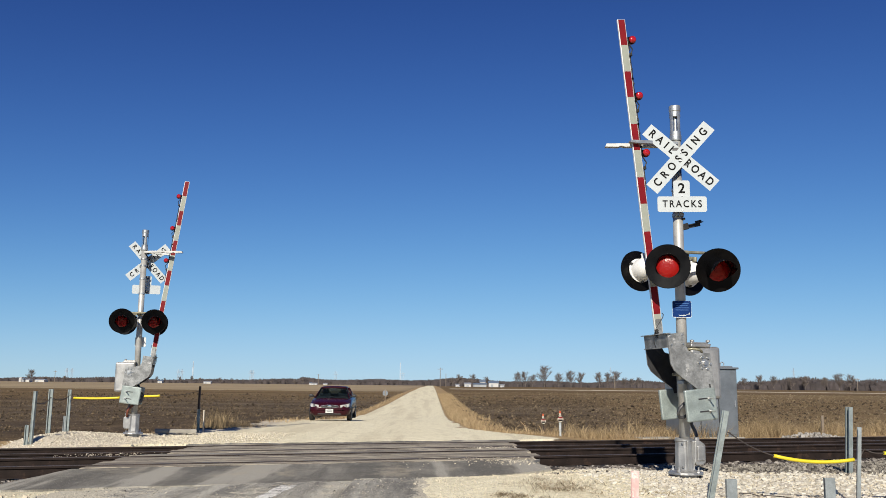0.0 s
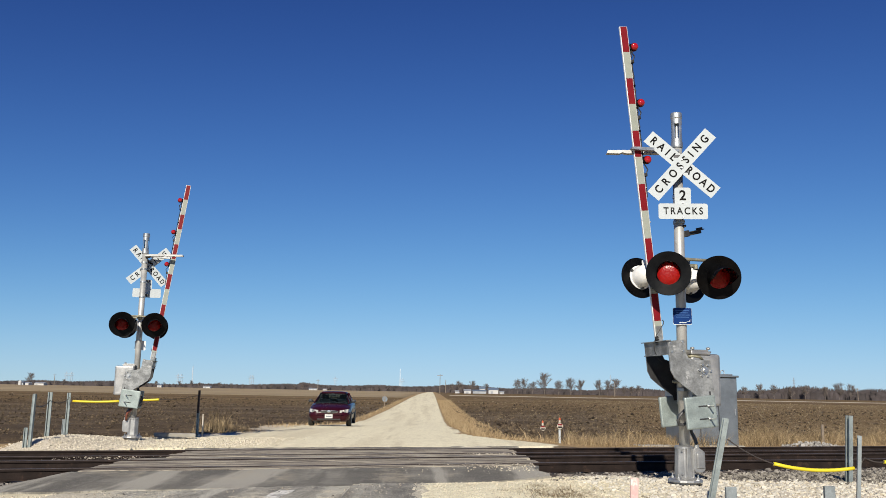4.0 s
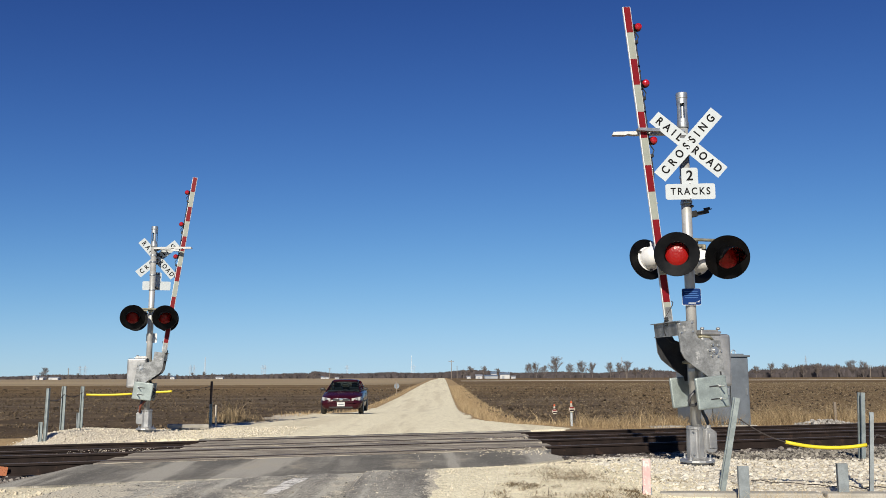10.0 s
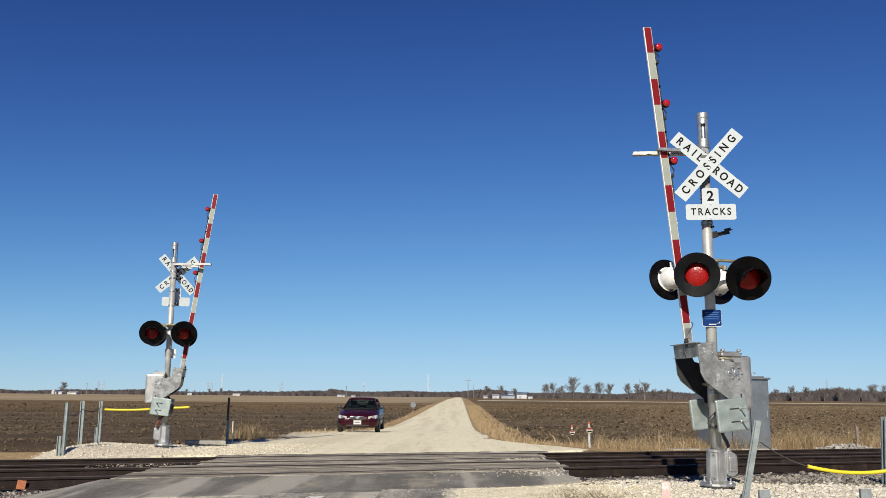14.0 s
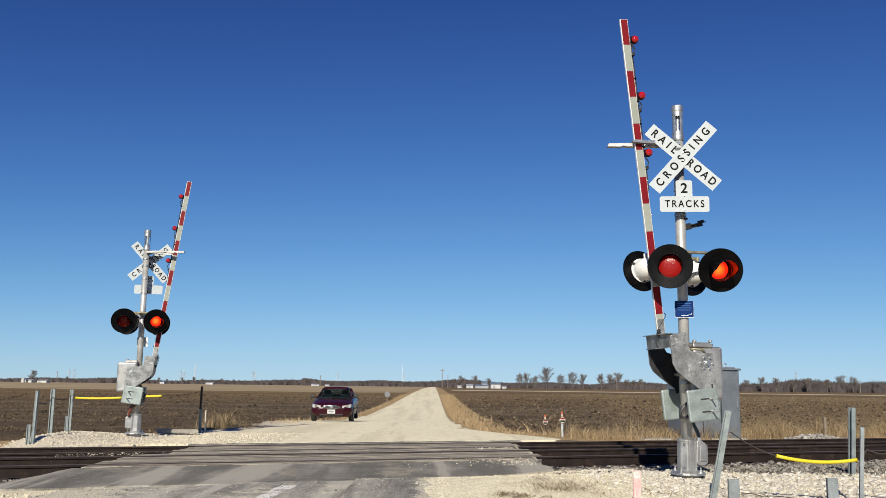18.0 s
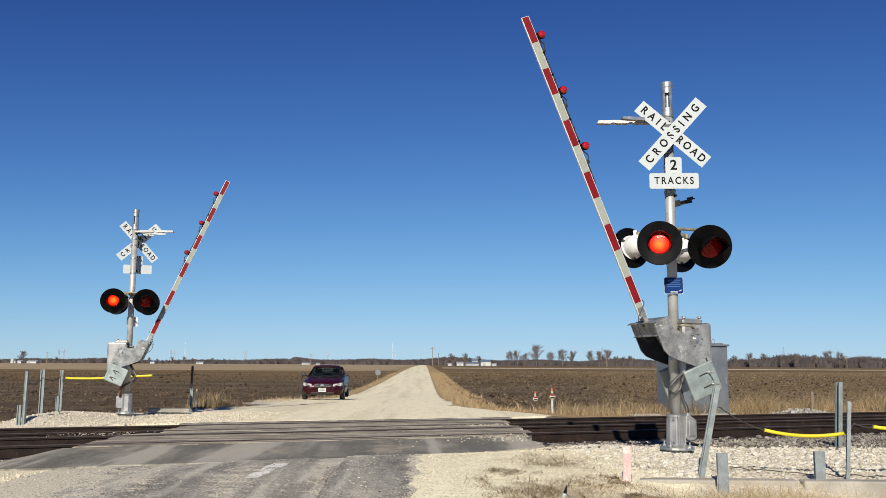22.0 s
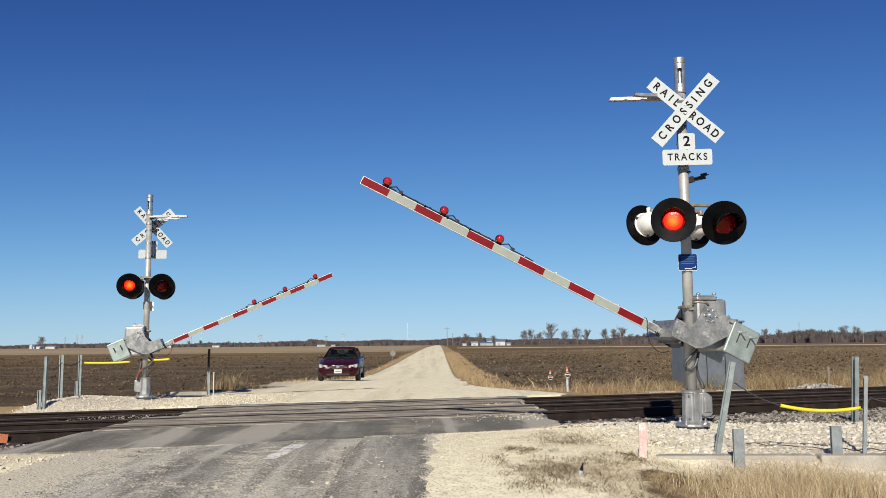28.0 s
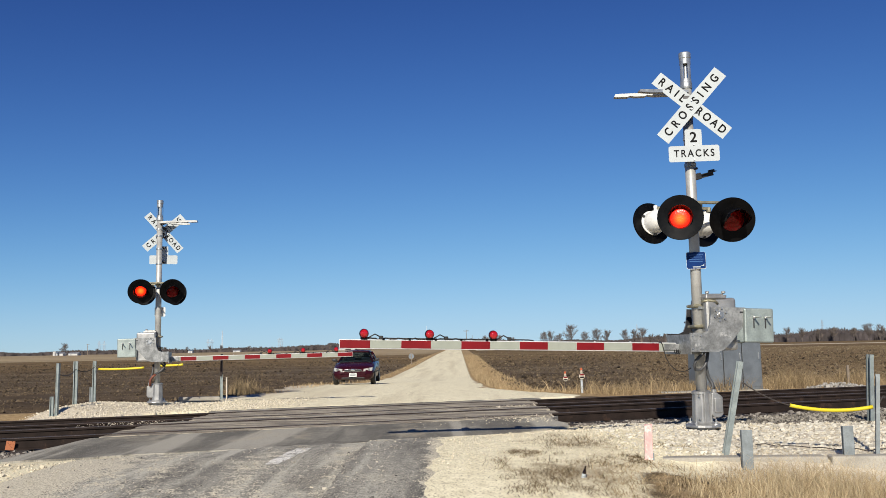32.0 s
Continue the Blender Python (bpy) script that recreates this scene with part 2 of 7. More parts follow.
def words(text, size, material, parent, m, label="", name="lettering", spread=1.0, thick=0.0, span=None, narrow=1.0):
    """Letters in the built-in font, standing in the xz plane and facing -y, centred; span: the wanted width."""
    cu = bpy.data.curves.new(name, "FONT")
    cu.body, cu.size, cu.extrude, cu.align_x, cu.align_y = text, size, 0.0015, "CENTER", "CENTER"
    cu.space_character, cu.offset = spread, thick
    tmp = new(name, cu)
    wide = []
    for gap in (1.0, 2.0) if span else ():
        cu.space_character = gap
        bpy.context.view_layer.update()
        wide.append(tmp.dimensions.x * narrow)
    if span:
        cu.space_character = 1.0 + (span - wide[0]) / (wide[1] - wide[0])
    bpy.context.view_layer.update()
    me = bpy.data.meshes.new_from_object(tmp.evaluated_get(bpy.context.evaluated_depsgraph_get()))
    bpy.data.objects.remove(tmp)
    mid = (max(v.co.x for v in me.vertices) + min(v.co.x for v in me.vertices)) / 2
    for v in me.vertices:
        v.co.x = (v.co.x - mid) * narrow
    me.materials.clear()
    me.materials.append(material)
    ob = new(name, me)
    ob.parent = parent
    ob.matrix_basis = m @ pose(0, 0, 0, 90)
    return tagged(ob, label)


# ---- the lie of the land ----
SKEW = radians(19.5)
CS, SN = math.cos(SKEW), math.sin(SKEW)
ROAD_X = -2.0
V1, V2 = 15.27, 19.37
RAIL1, RAIL2 = -0.07, -0.19
PROFILE = ((-60, -0.7), (0, -0.3), (9, -0.2), (12, -0.13), (15, -0.09), (19, -0.19), (24, -0.2), (30, -0.25), (36, -0.31), (50, -0.78), (65, -1.1),
           (100, -1.1), (200, -0.6), (350, -0.2), (1000, -0.4), (6000, -0.6))


def uv_of(x, y):
    return x * CS + y * SN, -x * SN + y * CS


def place(u, v, z):
    return Vector((u * CS - v * SN, u * SN + v * CS, z))


def ease(a, b, x):
    k = np.clip((x - a) / (b - a), 0, 1)
    return k * k * (3 - 2 * k)


def road_z(y):
    return np.interp(y, [p[0] for p in PROFILE], [p[1] for p in PROFILE])


def half_width(v):
    """Half the gravel road's width, flared at the crossing."""
    return 2.9 + 1.6 * (1 - ease(0.0, 7.0, np.abs(v - 22.5))) + 0.9 * (1 - ease(0.0, 2.6, np.abs(v - 21.3)))


def land(x, y):
    """Height of the ground, without small bumps."""
    x, y = np.asarray(x, float), np.asarray(y, float)
    u, v = uv_of(x, y)
    field = np.where(v > 24, np.minimum(road_z(y) - 0.12, -0.75 - 0.25 * ease(24, 34, v)), -0.2)
    field = np.where(y > 90, road_z(y) - 0.12 * (1 - ease(90, 200, y)), field)
    near = -0.035 - 0.17 * ease(9.2, 5.5, v) - 0.12 * ease(10.7, 12.6, v)
    near = near - (0.07 + 0.08 * ease(3.8, 5, x)) * ease(2.1, 2.7, x) * (1 - ease(9.45, 9.65, y + 0.05 * (x - 2.3)))
    near = np.where(x < -1, -0.14 - 0.012 * ease(11.3, 11.8, v) - 0.07 * ease(12.0, 12.25, v) - 0.12 * ease(11.2, 7.0, v) - 0.16 * ease(12.2, 13.3, v) * (1 - ease(-5.6, -4.8, x)), near)
    near = near * (1 - ease(14, 40, np.abs(x))) - 0.9 * ease(14, 40, np.abs(x))
    bed = -0.27 - 0.1 * ease(16.5, 18.2, v)
    z = np.where(v < 17, near + (bed - near) * ease(12.6, 13.8, v), bed + (field - bed) * ease(21.2, 26.0, v))
    mound = ease(21.3, 22.4, v) * (1 - ease(24.0, 27.5, v)) * ease(-10.2, -8.7, x) * (1 - ease(-4.0, -2.0, x))
    z = z + (-0.07 - z) * np.clip(mound * 1.15, 0, 1)
    off = np.abs(x - ROAD_X)
    west = np.where(x < ROAD_X, 1.9 * (1 - ease(37, 47, y)) * ease(23.2, 25.2, v), 0)
    on = (1 - ease(half_width(v) + west - 0.2, half_width(v) + west + 2.2, off)) * np.where((v > 20.8), 1.0, 0.0)
    z = z + (road_z(y) - z) * on
    return z


# ---- ground ----
def ground_material():
    m, t, b = tree_of("field_and_gravel")

    def att(n):
        a = t.nodes.new("ShaderNodeAttribute")
        a.attribute_name = n
        return a.outputs["Fac"]

    c = coord(t)
    n1, n2, n3 = nz(t, 0.35, 6, c, 0.65), nz(t, 7, 5, c, 0.7), nz(t, 38, 3, c, 0.6)
    edge = arith(t, "MULTIPLY", arith(t, "SUBTRACT", nz(t, 2.2, 5, c, 0.7), 0.5), 0.9)
    # ploughed earth with pale stubble in rows along the road
    rows = nz(t, 1.0, 4, coord(t, (0.12, 2.6, 1)), 0.6)
    far = nz(t, 1.0, 5, coord(t, (0.004, 0.05, 1)), 0.6)
    soil = mixc(t, step(t, n1, 0.35, 0.65), (0.068, 0.05, 0.033), (0.128, 0.094, 0.06))
    band = nz(t, 1.0, 5, coord(t, (0.03, 0.16, 1)), 0.65)
    soil = mixc(t, arith(t, "MULTIPLY", step(t, band, 0.48, 0.62), 0.7), soil, (0.175, 0.138, 0.094))
    soil = mixc(t, arith(t, "MULTIPLY", step(t, band, 0.46, 0.36), 0.6), soil, (0.048, 0.035, 0.025))
    soil = mixc(t, arith(t, "MULTIPLY", step(t, rows, 0.45, 0.75), 0.35), soil, (0.15, 0.108, 0.064))
    soil = mixc(t, arith(t, "MULTIPLY", step(t, n3, 0.55, 0.72), 0.55), soil, (0.3, 0.23, 0.13))
    soil = mixc(t, arith(t, "MULTIPLY", step(t, n2, 0.55, 0.35), 0.35), soil, (0.04, 0.028, 0.019))
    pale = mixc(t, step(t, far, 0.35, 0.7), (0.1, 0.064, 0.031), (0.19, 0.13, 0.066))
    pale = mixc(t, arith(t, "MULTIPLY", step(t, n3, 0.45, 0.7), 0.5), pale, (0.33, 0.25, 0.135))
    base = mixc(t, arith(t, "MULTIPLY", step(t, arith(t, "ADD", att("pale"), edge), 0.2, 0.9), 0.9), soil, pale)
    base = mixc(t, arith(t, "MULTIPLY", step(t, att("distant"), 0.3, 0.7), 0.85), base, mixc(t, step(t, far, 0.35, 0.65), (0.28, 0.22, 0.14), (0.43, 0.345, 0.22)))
    # dry verge
    straw = mixc(t, step(t, n2, 0.3, 0.7), (0.25, 0.175, 0.088), (0.44, 0.32, 0.175))
    base = mixc(t, step(t, arith(t, "ADD", att("verge"), edge), 0.35, 0.65), base, straw)
    # crushed limestone
    vo = t.nodes.new("ShaderNodeTexVoronoi")
    vo.inputs["Scale"].default_value = 30
    t.links.new(c, vo.inputs["Vector"])
    vo2 = t.nodes.new("ShaderNodeTexVoronoi")
    vo2.inputs["Scale"].default_value = 75
    t.links.new(c, vo2.inputs["Vector"])
    hue = t.nodes.new("ShaderNodeSeparateColor")
    t.links.new(vo.outputs["Color"], hue.inputs[0])
    stone = mixc(t, hue.outputs[0], (0.5, 0.455, 0.37), (0.74, 0.685, 0.575))
    # Darker away from cell centres: shade between stones, put into the colour.
    stone = mixc(t, arith(t, "MULTIPLY", step(t, vo.outputs["Distance"], 0.016, 0.032), 0.3), stone, (0.36, 0.3, 0.22))
    wheel = nz(t, 1.0, 5, coord(t, (0.9, 0.03, 1)), 0.6)
    fines = mixc(t, step(t, n2, 0.3, 0.7), (0.71, 0.65, 0.465), (0.9, 0.84, 0.625))
    fines = mixc(t, arith(t, "MULTIPLY", step(t, wheel, 0.45, 0.66), 0.4), fines, (0.5, 0.43, 0.3))
    ruts = nz(t, 1.0, 6, coord(t, (1.3, 0.1, 1)), 0.7)
    fines = mixc(t, arith(t, "MULTIPLY", step(t, ruts, 0.52, 0.68), 0.3), fines, (0.4, 0.34, 0.245))
    lime = mixc(t, step(t, arith(t, "ADD", att("packed"), edge), 0.3, 0.7), stone, fines)
    grit = nz(t, 1.0, 3, coord(t, (42, 20, 20)), 0.7)
    lime = mixc(t, arith(t, "MULTIPLY", step(t, grit, 0.47, 0.36), 0.6), lime, (0.3, 0.25, 0.17))
    lime = mixc(t, arith(t, "MULTIPLY", step(t, nz(t, 1.0, 6, coord(t, (1.5, 0.5, 1)), 0.7), 0.58, 0.72), 0.22), lime, (0.42, 0.35, 0.25))
    base = mixc(t, step(t, arith(t, "ADD", arith(t, "SUBTRACT", att("gravel"), arith(t, "MULTIPLY", att("weedy"), 1.0)), edge), 0.4, 0.6), base, lime)
    # bare brown earth showing through the gravel
    earth = step(t, arith(t, "ADD", att("earthy"), arith(t, "MULTIPLY", arith(t, "SUBTRACT", nz(t, 4.5, 6, c, 0.75), 0.5), 1.6)), 0.35, 0.75)
    base = mixc(t, arith(t, "MULTIPLY", earth, 0.75), base, mixc(t, n2, (0.2, 0.15, 0.09), (0.42, 0.35, 0.24)))
    # dark ballast in the track bed
    rock = mixc(t, hue.outputs[1], (0.06, 0.05, 0.044), (0.3, 0.27, 0.24))
    base = mixc(t, step(t, arith(t, "ADD", att("ballast"), arith(t, "MULTIPLY", edge, 0.6)), 0.4, 0.6), base, rock)
    t.links.new(base, b.inputs["Base Color"])
    b.inputs["Roughness"].default_value = 0.9
    b.inputs["Specular IOR Level"].default_value = 0.06
    hgt = arith(t, "ADD", arith(t, "MULTIPLY", vo.outputs["Distance"], -8.0), arith(t, "ADD", n2, arith(t, "MULTIPLY", n3, 0.6)))
    relief(t, b, hgt, 0.12, 0.02)
    return m


def spread_axis(near, step_near, far_lo, far_hi):
    """Cell edges: fine inside near, growing outwards."""
    a = list(np.arange(near[0], near[1] + 1e-6, step_near))
    d = step_near
    while a[-1] < far_hi:
        d *= 1.13
        a.append(a[-1] + d)
    d = step_near
    while a[0] > far_lo:
        d *= 1.13
        a.insert(0, a[0] - d)
    return np.array(a)


WEED_SPOTS = ((0.9, 8.4, 0.3, 5), (1.25, 8.6, 0.25, 3), (0.95, 9.9, 0.25, 3), (1.75, 10.9, 0.4, 4), (1.35, 11.3, 0.3, 2), (2.0, 9.5, 0.16, 3), (2.0, 7.8, 0.35, 6), (2.6, 8.5, 0.4, 4), (1.5, 9.3, 0.35, 2), (0.75, 9.1, 0.25, 1.5),
              (2.6, 10.3, 0.3, 1))


def build_ground():
    gx, gy = spread_axis((-14, 11), 0.16, -4500, 4500), spread_axis((6, 34), 0.16, -600, 4600)
    X, Y = np.meshgrid(gx, gy)
    Z = land(X, Y)
    u, v = uv_of(X, Y)
    rng = np.random.default_rng(4)
    off = np.abs(X - ROAD_X)
    hw = half_width(v)
    wob = (1 - ease(33, 45, Y)) * (0.25 * np.sin(Y * 0.9) + 0.2 * np.sin(Y * 2.3 + 1) + 0.15 * np.sin(X * 3.1))
    west = np.where(X < ROAD_X, 1.25 * (1 - ease(37, 47, Y)), 0)
    far_road = (1 - ease(hw + west - 0.3, hw + west + 0.5, off + wob * 0.5)) * ease(20.45, 20.8, v)
    grassy = ease(1.6, 2.8, X + 0.6 * wob) * (1 - ease(7.9, 8.9, Y + 0.5 * np.sin(X * 2.1) + 0.3 * np.sin(X * 5.3 + 1)))
    near_g = (1 - ease(12.7, 13.3, v + 0.3 * wob)) * (1 - ease(11, 15, np.abs(X + 1))) * (1 - 0.8 * grassy)
    grey = ease(10.5, 11.3, v + 0.3 * (X - 3.5) + 0.2 * wob) * ease(2.9, 4.2, X)
    near_g = near_g * (1 - grey)
    mound = ease(20.6, 21.0, v + 0.15 * wob) * (1 - ease(24.6, 25.4, v - 1.0 * ease(-7.0, -5.5, X) + 0.4 * wob)) * ease(-9.9, -9.1, X + 0.2 * wob) * (1 - ease(-1.5, 0.0, X))
    gravel = np.clip(np.maximum.reduce([far_road, near_g, mound]), 0, 1)
    packed = np.clip(np.maximum(far_road * (1 - 0.8 * mound * ease(4.0, 5.0, off)) * (1 - 0.6 * (west > 0.1) * ease(0.0, 0.8, off - hw)), near_g * (1 - ease(1.6, 4.2, X))), 0, 1)
    ballast = ease(12.9, 13.3, v - 0.65 * (1 - ease(-5.9, -5.3, X))) * (1 - ease(20.55, 20.9, v))
    ballast = np.maximum(ballast, grey * (v < 16))
    verge = (1 - ease(2.0, 3.2, (off - hw) * np.where(X < ROAD_X, 1.9, 1.0) + 0.3 * wob)) * ease(23, 26, v)
    verge = np.maximum(verge, ease(20.6, 21.6, v) * (1 - ease(26.0, 29.0, v + 0.5 * wob)) * 0.9)
    verge = np.maximum(verge, grassy)
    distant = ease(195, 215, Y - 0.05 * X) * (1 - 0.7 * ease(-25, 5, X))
    weedy = 0 * X
    for wx, wy, wr, ww in WEED_SPOTS:
        weedy = np.maximum(weedy, (0.12 + 0.05 * ww) * np.exp(-((X - wx) / (wr * 1.1)) ** 2 - ((Y - wy) / (wr * 1.5)) ** 2))
    earthy = 0 * X
    for wx, wy, rx, ry, k in ((1.3, 8.7, 0.9, 1.0, 0.75), (1.7, 10.9, 0.8, 0.7, 0.6), (0.9, 9.9, 0.5, 0.6, 0.5), (2.4, 8.2, 0.9, 0.8, 0.7), (2.9, 10.6, 0.9, 0.5, 0.3), (0.6, 11.9, 0.5, 0.35, 0.45), (0.3, 7.6, 0.6, 0.7, 0.35), (-6.1, 30.5, 0.8, 4.0, 0.55), (-5.4, 36.0, 0.6, 5.0, 0.5), (-6.2, 25.0, 1.2, 1.0, 0.3)):
        earthy = np.maximum(earthy, k * np.exp(-((X - wx) / rx) ** 2 - ((Y - wy) / ry) ** 2))
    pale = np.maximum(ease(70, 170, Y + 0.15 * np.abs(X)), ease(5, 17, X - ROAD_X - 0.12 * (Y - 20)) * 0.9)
    lump = 0.5 * (np.sin(X * 7.1 + 3 * np.sin(Y * 2.7)) * np.sin(Y * 6.3 + 2 * np.sin(X * 3.3)))
    near_mask = (np.abs(X) < 16) & (Y > 5) & (Y < 40)
    Z = Z + np.where(near_mask, 0.012 * lump * gravel * (1 - packed * 0.7) + rng.normal(0, 0.007, X.shape) * gravel * (1 - 0.6 * packed), 0)
    clod = (1 - gravel) * ease(25, 28, v) * (1 - ease(60, 90, Y))
    Z = Z + rng.normal(0, 0.035, X.shape) * clod
    nx, ny = len(gx), len(gy)
    idx = np.arange(nx * ny).reshape(ny, nx)
    faces = np.stack([idx[:-1, :-1], idx[:-1, 1:], idx[1:, 1:], idx[1:, :-1]], -1).reshape(-1, 4)
    me = bpy.data.meshes.new("ground")
    me.from_pydata(np.stack([X, Y, Z], -1).reshape(-1, 3), [], faces.tolist())
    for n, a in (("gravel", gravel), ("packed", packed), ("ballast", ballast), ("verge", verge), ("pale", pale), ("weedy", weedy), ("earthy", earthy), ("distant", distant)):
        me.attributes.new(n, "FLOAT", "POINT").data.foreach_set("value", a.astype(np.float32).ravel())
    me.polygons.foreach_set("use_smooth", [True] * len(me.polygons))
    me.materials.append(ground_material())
    return tagged(new("ground", me), "flat brown farmland with stubble and pale gravel shoulders", "ground", kind="structure")


build_ground()

# ---- railway ----
RUST = mat("rusty_rail_side", (0.023, 0.016, 0.0135), 0.8, 0.1, 0.35, 3, 60, 0.3, ((0.05, 0.031, 0.023), 0.35, 4), 0.2)
RAIL_TOP = mat("worn_rail_head", (0.1, 0.08, 0.068), 0.5, 0.4, 0.3, 3, 50, 0.1)
TIE = mat("creosoted_timber", (0.045, 0.036, 0.03), 0.85, 0, 0.35, 4, 50, 0.4, None, None, (1, 8, 8))


def apron_material():
    """Smooth asphalt: dark mottling, faint wheel streaks along the road, tan dust and fine grit."""
    m, t, b = tree_of("grey_asphalt_apron")
    c = coord(t)
    n1, n2, n3 = nz(t, 0.9, 6, c, 0.7), nz(t, 9, 5, c, 0.75), nz(t, 1.0, 3, coord(t, (70, 30, 1)), 0.7)
    streak, dirt = nz(t, 1.0, 4, coord(t, (1.2, 0.1, 1)), 0.6), nz(t, 1.0, 6, coord(t, (0.9, 0.5, 1)), 0.7)
    base = mixc(t, step(t, n1, 0.35, 0.65), (0.155, 0.148, 0.128), (0.255, 0.243, 0.21))
    base = mixc(t, arith(t, "MULTIPLY", step(t, streak, 0.5, 0.58), 0.85), base, (0.41, 0.39, 0.335))
    base = mixc(t, arith(t, "MULTIPLY", step(t, streak, 0.48, 0.4), 0.7), base, (0.118, 0.113, 0.101))
    base = mixc(t, arith(t, "MULTIPLY", step(t, dirt, 0.53, 0.68), 0.6), base, (0.43, 0.38, 0.29))
    base = mixc(t, arith(t, "MULTIPLY", step(t, n2, 0.52, 0.68), 0.4), base, (0.34, 0.31, 0.26))
    base = mixc(t, arith(t, "MULTIPLY", step(t, n3, 0.47, 0.36), 0.5), base, (0.08, 0.075, 0.068))
    base = mixc(t, arith(t, "MULTIPLY", step(t, n3, 0.56, 0.66), 0.45), base, (0.4, 0.37, 0.31))
    t.links.new(base, b.inputs["Base Color"])
    b.inputs["Roughness"].default_value = 0.9
    b.inputs["Specular IOR Level"].default_value = 0.08
    relief(t, b, arith(t, "ADD", n2, n3), 0.4, 0.01)
    return m


ASPH_NEW = apron_material()
PANEL_M = mat("weathered_crossing_timber", (0.205, 0.18, 0.15), 0.9, 0, 0.4, 1.5, 60, 0.5, ((0.4, 0.36, 0.285), 0.58, 1.3), 0.08, (0.5, 5, 1, -19.5))


def rail_mesh(u0, u1):
    """One rail along x, its head's top at z = 0."""
    prof = [(-0.034, -0.006), (-0.028, 0), (0.028, 0), (0.034, -0.006), (0.034, -0.036), (0.011, -0.048), (0.009, -0.14), (0.07, -0.158), (0.07, -0.172),
            (-0.07, -0.172), (-0.07, -0.158), (-0.009, -0.14), (-0.011, -0.048), (-0.034, -0.036)]
    bm = B()
    a = [bm.verts.new((u0, y, z)) for y, z in prof]
    b = [bm.verts.new((u1, y, z)) for y, z in prof]
    bm.faces.new(a)
    bm.faces.new(b[::-1])
    for i in range(len(prof)):
        j = (i + 1) % len(prof)
        f = bm.faces.new((a[i], b[i], b[j], a[j]))
        f.material_index = 1 if i in (0, 1, 2) else 0
    return mesh_of("rail", bm, [RUST, RAIL_TOP])


def build_tracks():
    long_rail = rail_mesh(-160, 200)
    for name, v, z in (("railway_track_1", V1, RAIL1), ("railway_track_2", V2, RAIL2)):
        tr = thing(name, "rusty railway track on dark ballast", "railway track", pose(*place(0, v, z), 0, 0, 19.5), kind="structure")
        for side in (-0.75, 0.75):
            r = new("rail", long_rail)
            r.parent, r.location = tr, (0, side, 0)
        bm = B()
        box(bm, (0, 0, 0), (0.23, 2.6, 0.16), None, 0.008)
        me = mesh_of("sleeper", bm, TIE)
        for i in range(-34, 40):
            s = new("sleeper", me)
            s.parent = tr
            s.matrix_basis = pose(i * 0.52 + random.uniform(-0.03, 0.03), random.uniform(-0.04, 0.04), -0.255, 0, 0, random.uniform(-1.2, 1.2))


build_tracks()


def slab(name, quads, material, parent, label="", deep=0.2):
    """A paved strip: rows of (u, v, z) edge pairs in track directions, with skirts down."""
    bm = B()
    rows = [[bm.verts.new(place(*p)) for p in row] for row in quads]
    for p, q in zip(rows, rows[1:]):
        for i in range(len(p) - 1):
            bm.faces.new((p[i], p[i + 1], q[i + 1], q[i]))
    low = [[bm.verts.new(v.co - Vector((0, 0, deep))) for v in row] for row in rows]
    rim = rows[0] + [r[-1] for r in rows[1:]] + rows[-1][::-1][1:] + [r[0] for r in rows[1:-1]][::-1]
    lim = low[0] + [r[-1] for r in low[1:]] + low[-1][::-1][1:] + [r[0] for r in low[1:-1]][::-1]
    for i in range(len(rim)):
        j = (i + 1) % len(rim)
        bm.faces.new((rim[i], lim[i], lim[j], rim[j]))
    used = set(lim)
    for v in [v for row in low for v in row if v not in used]:
        bm.verts.remove(v)
    return part(name, bm, material, parent, label)


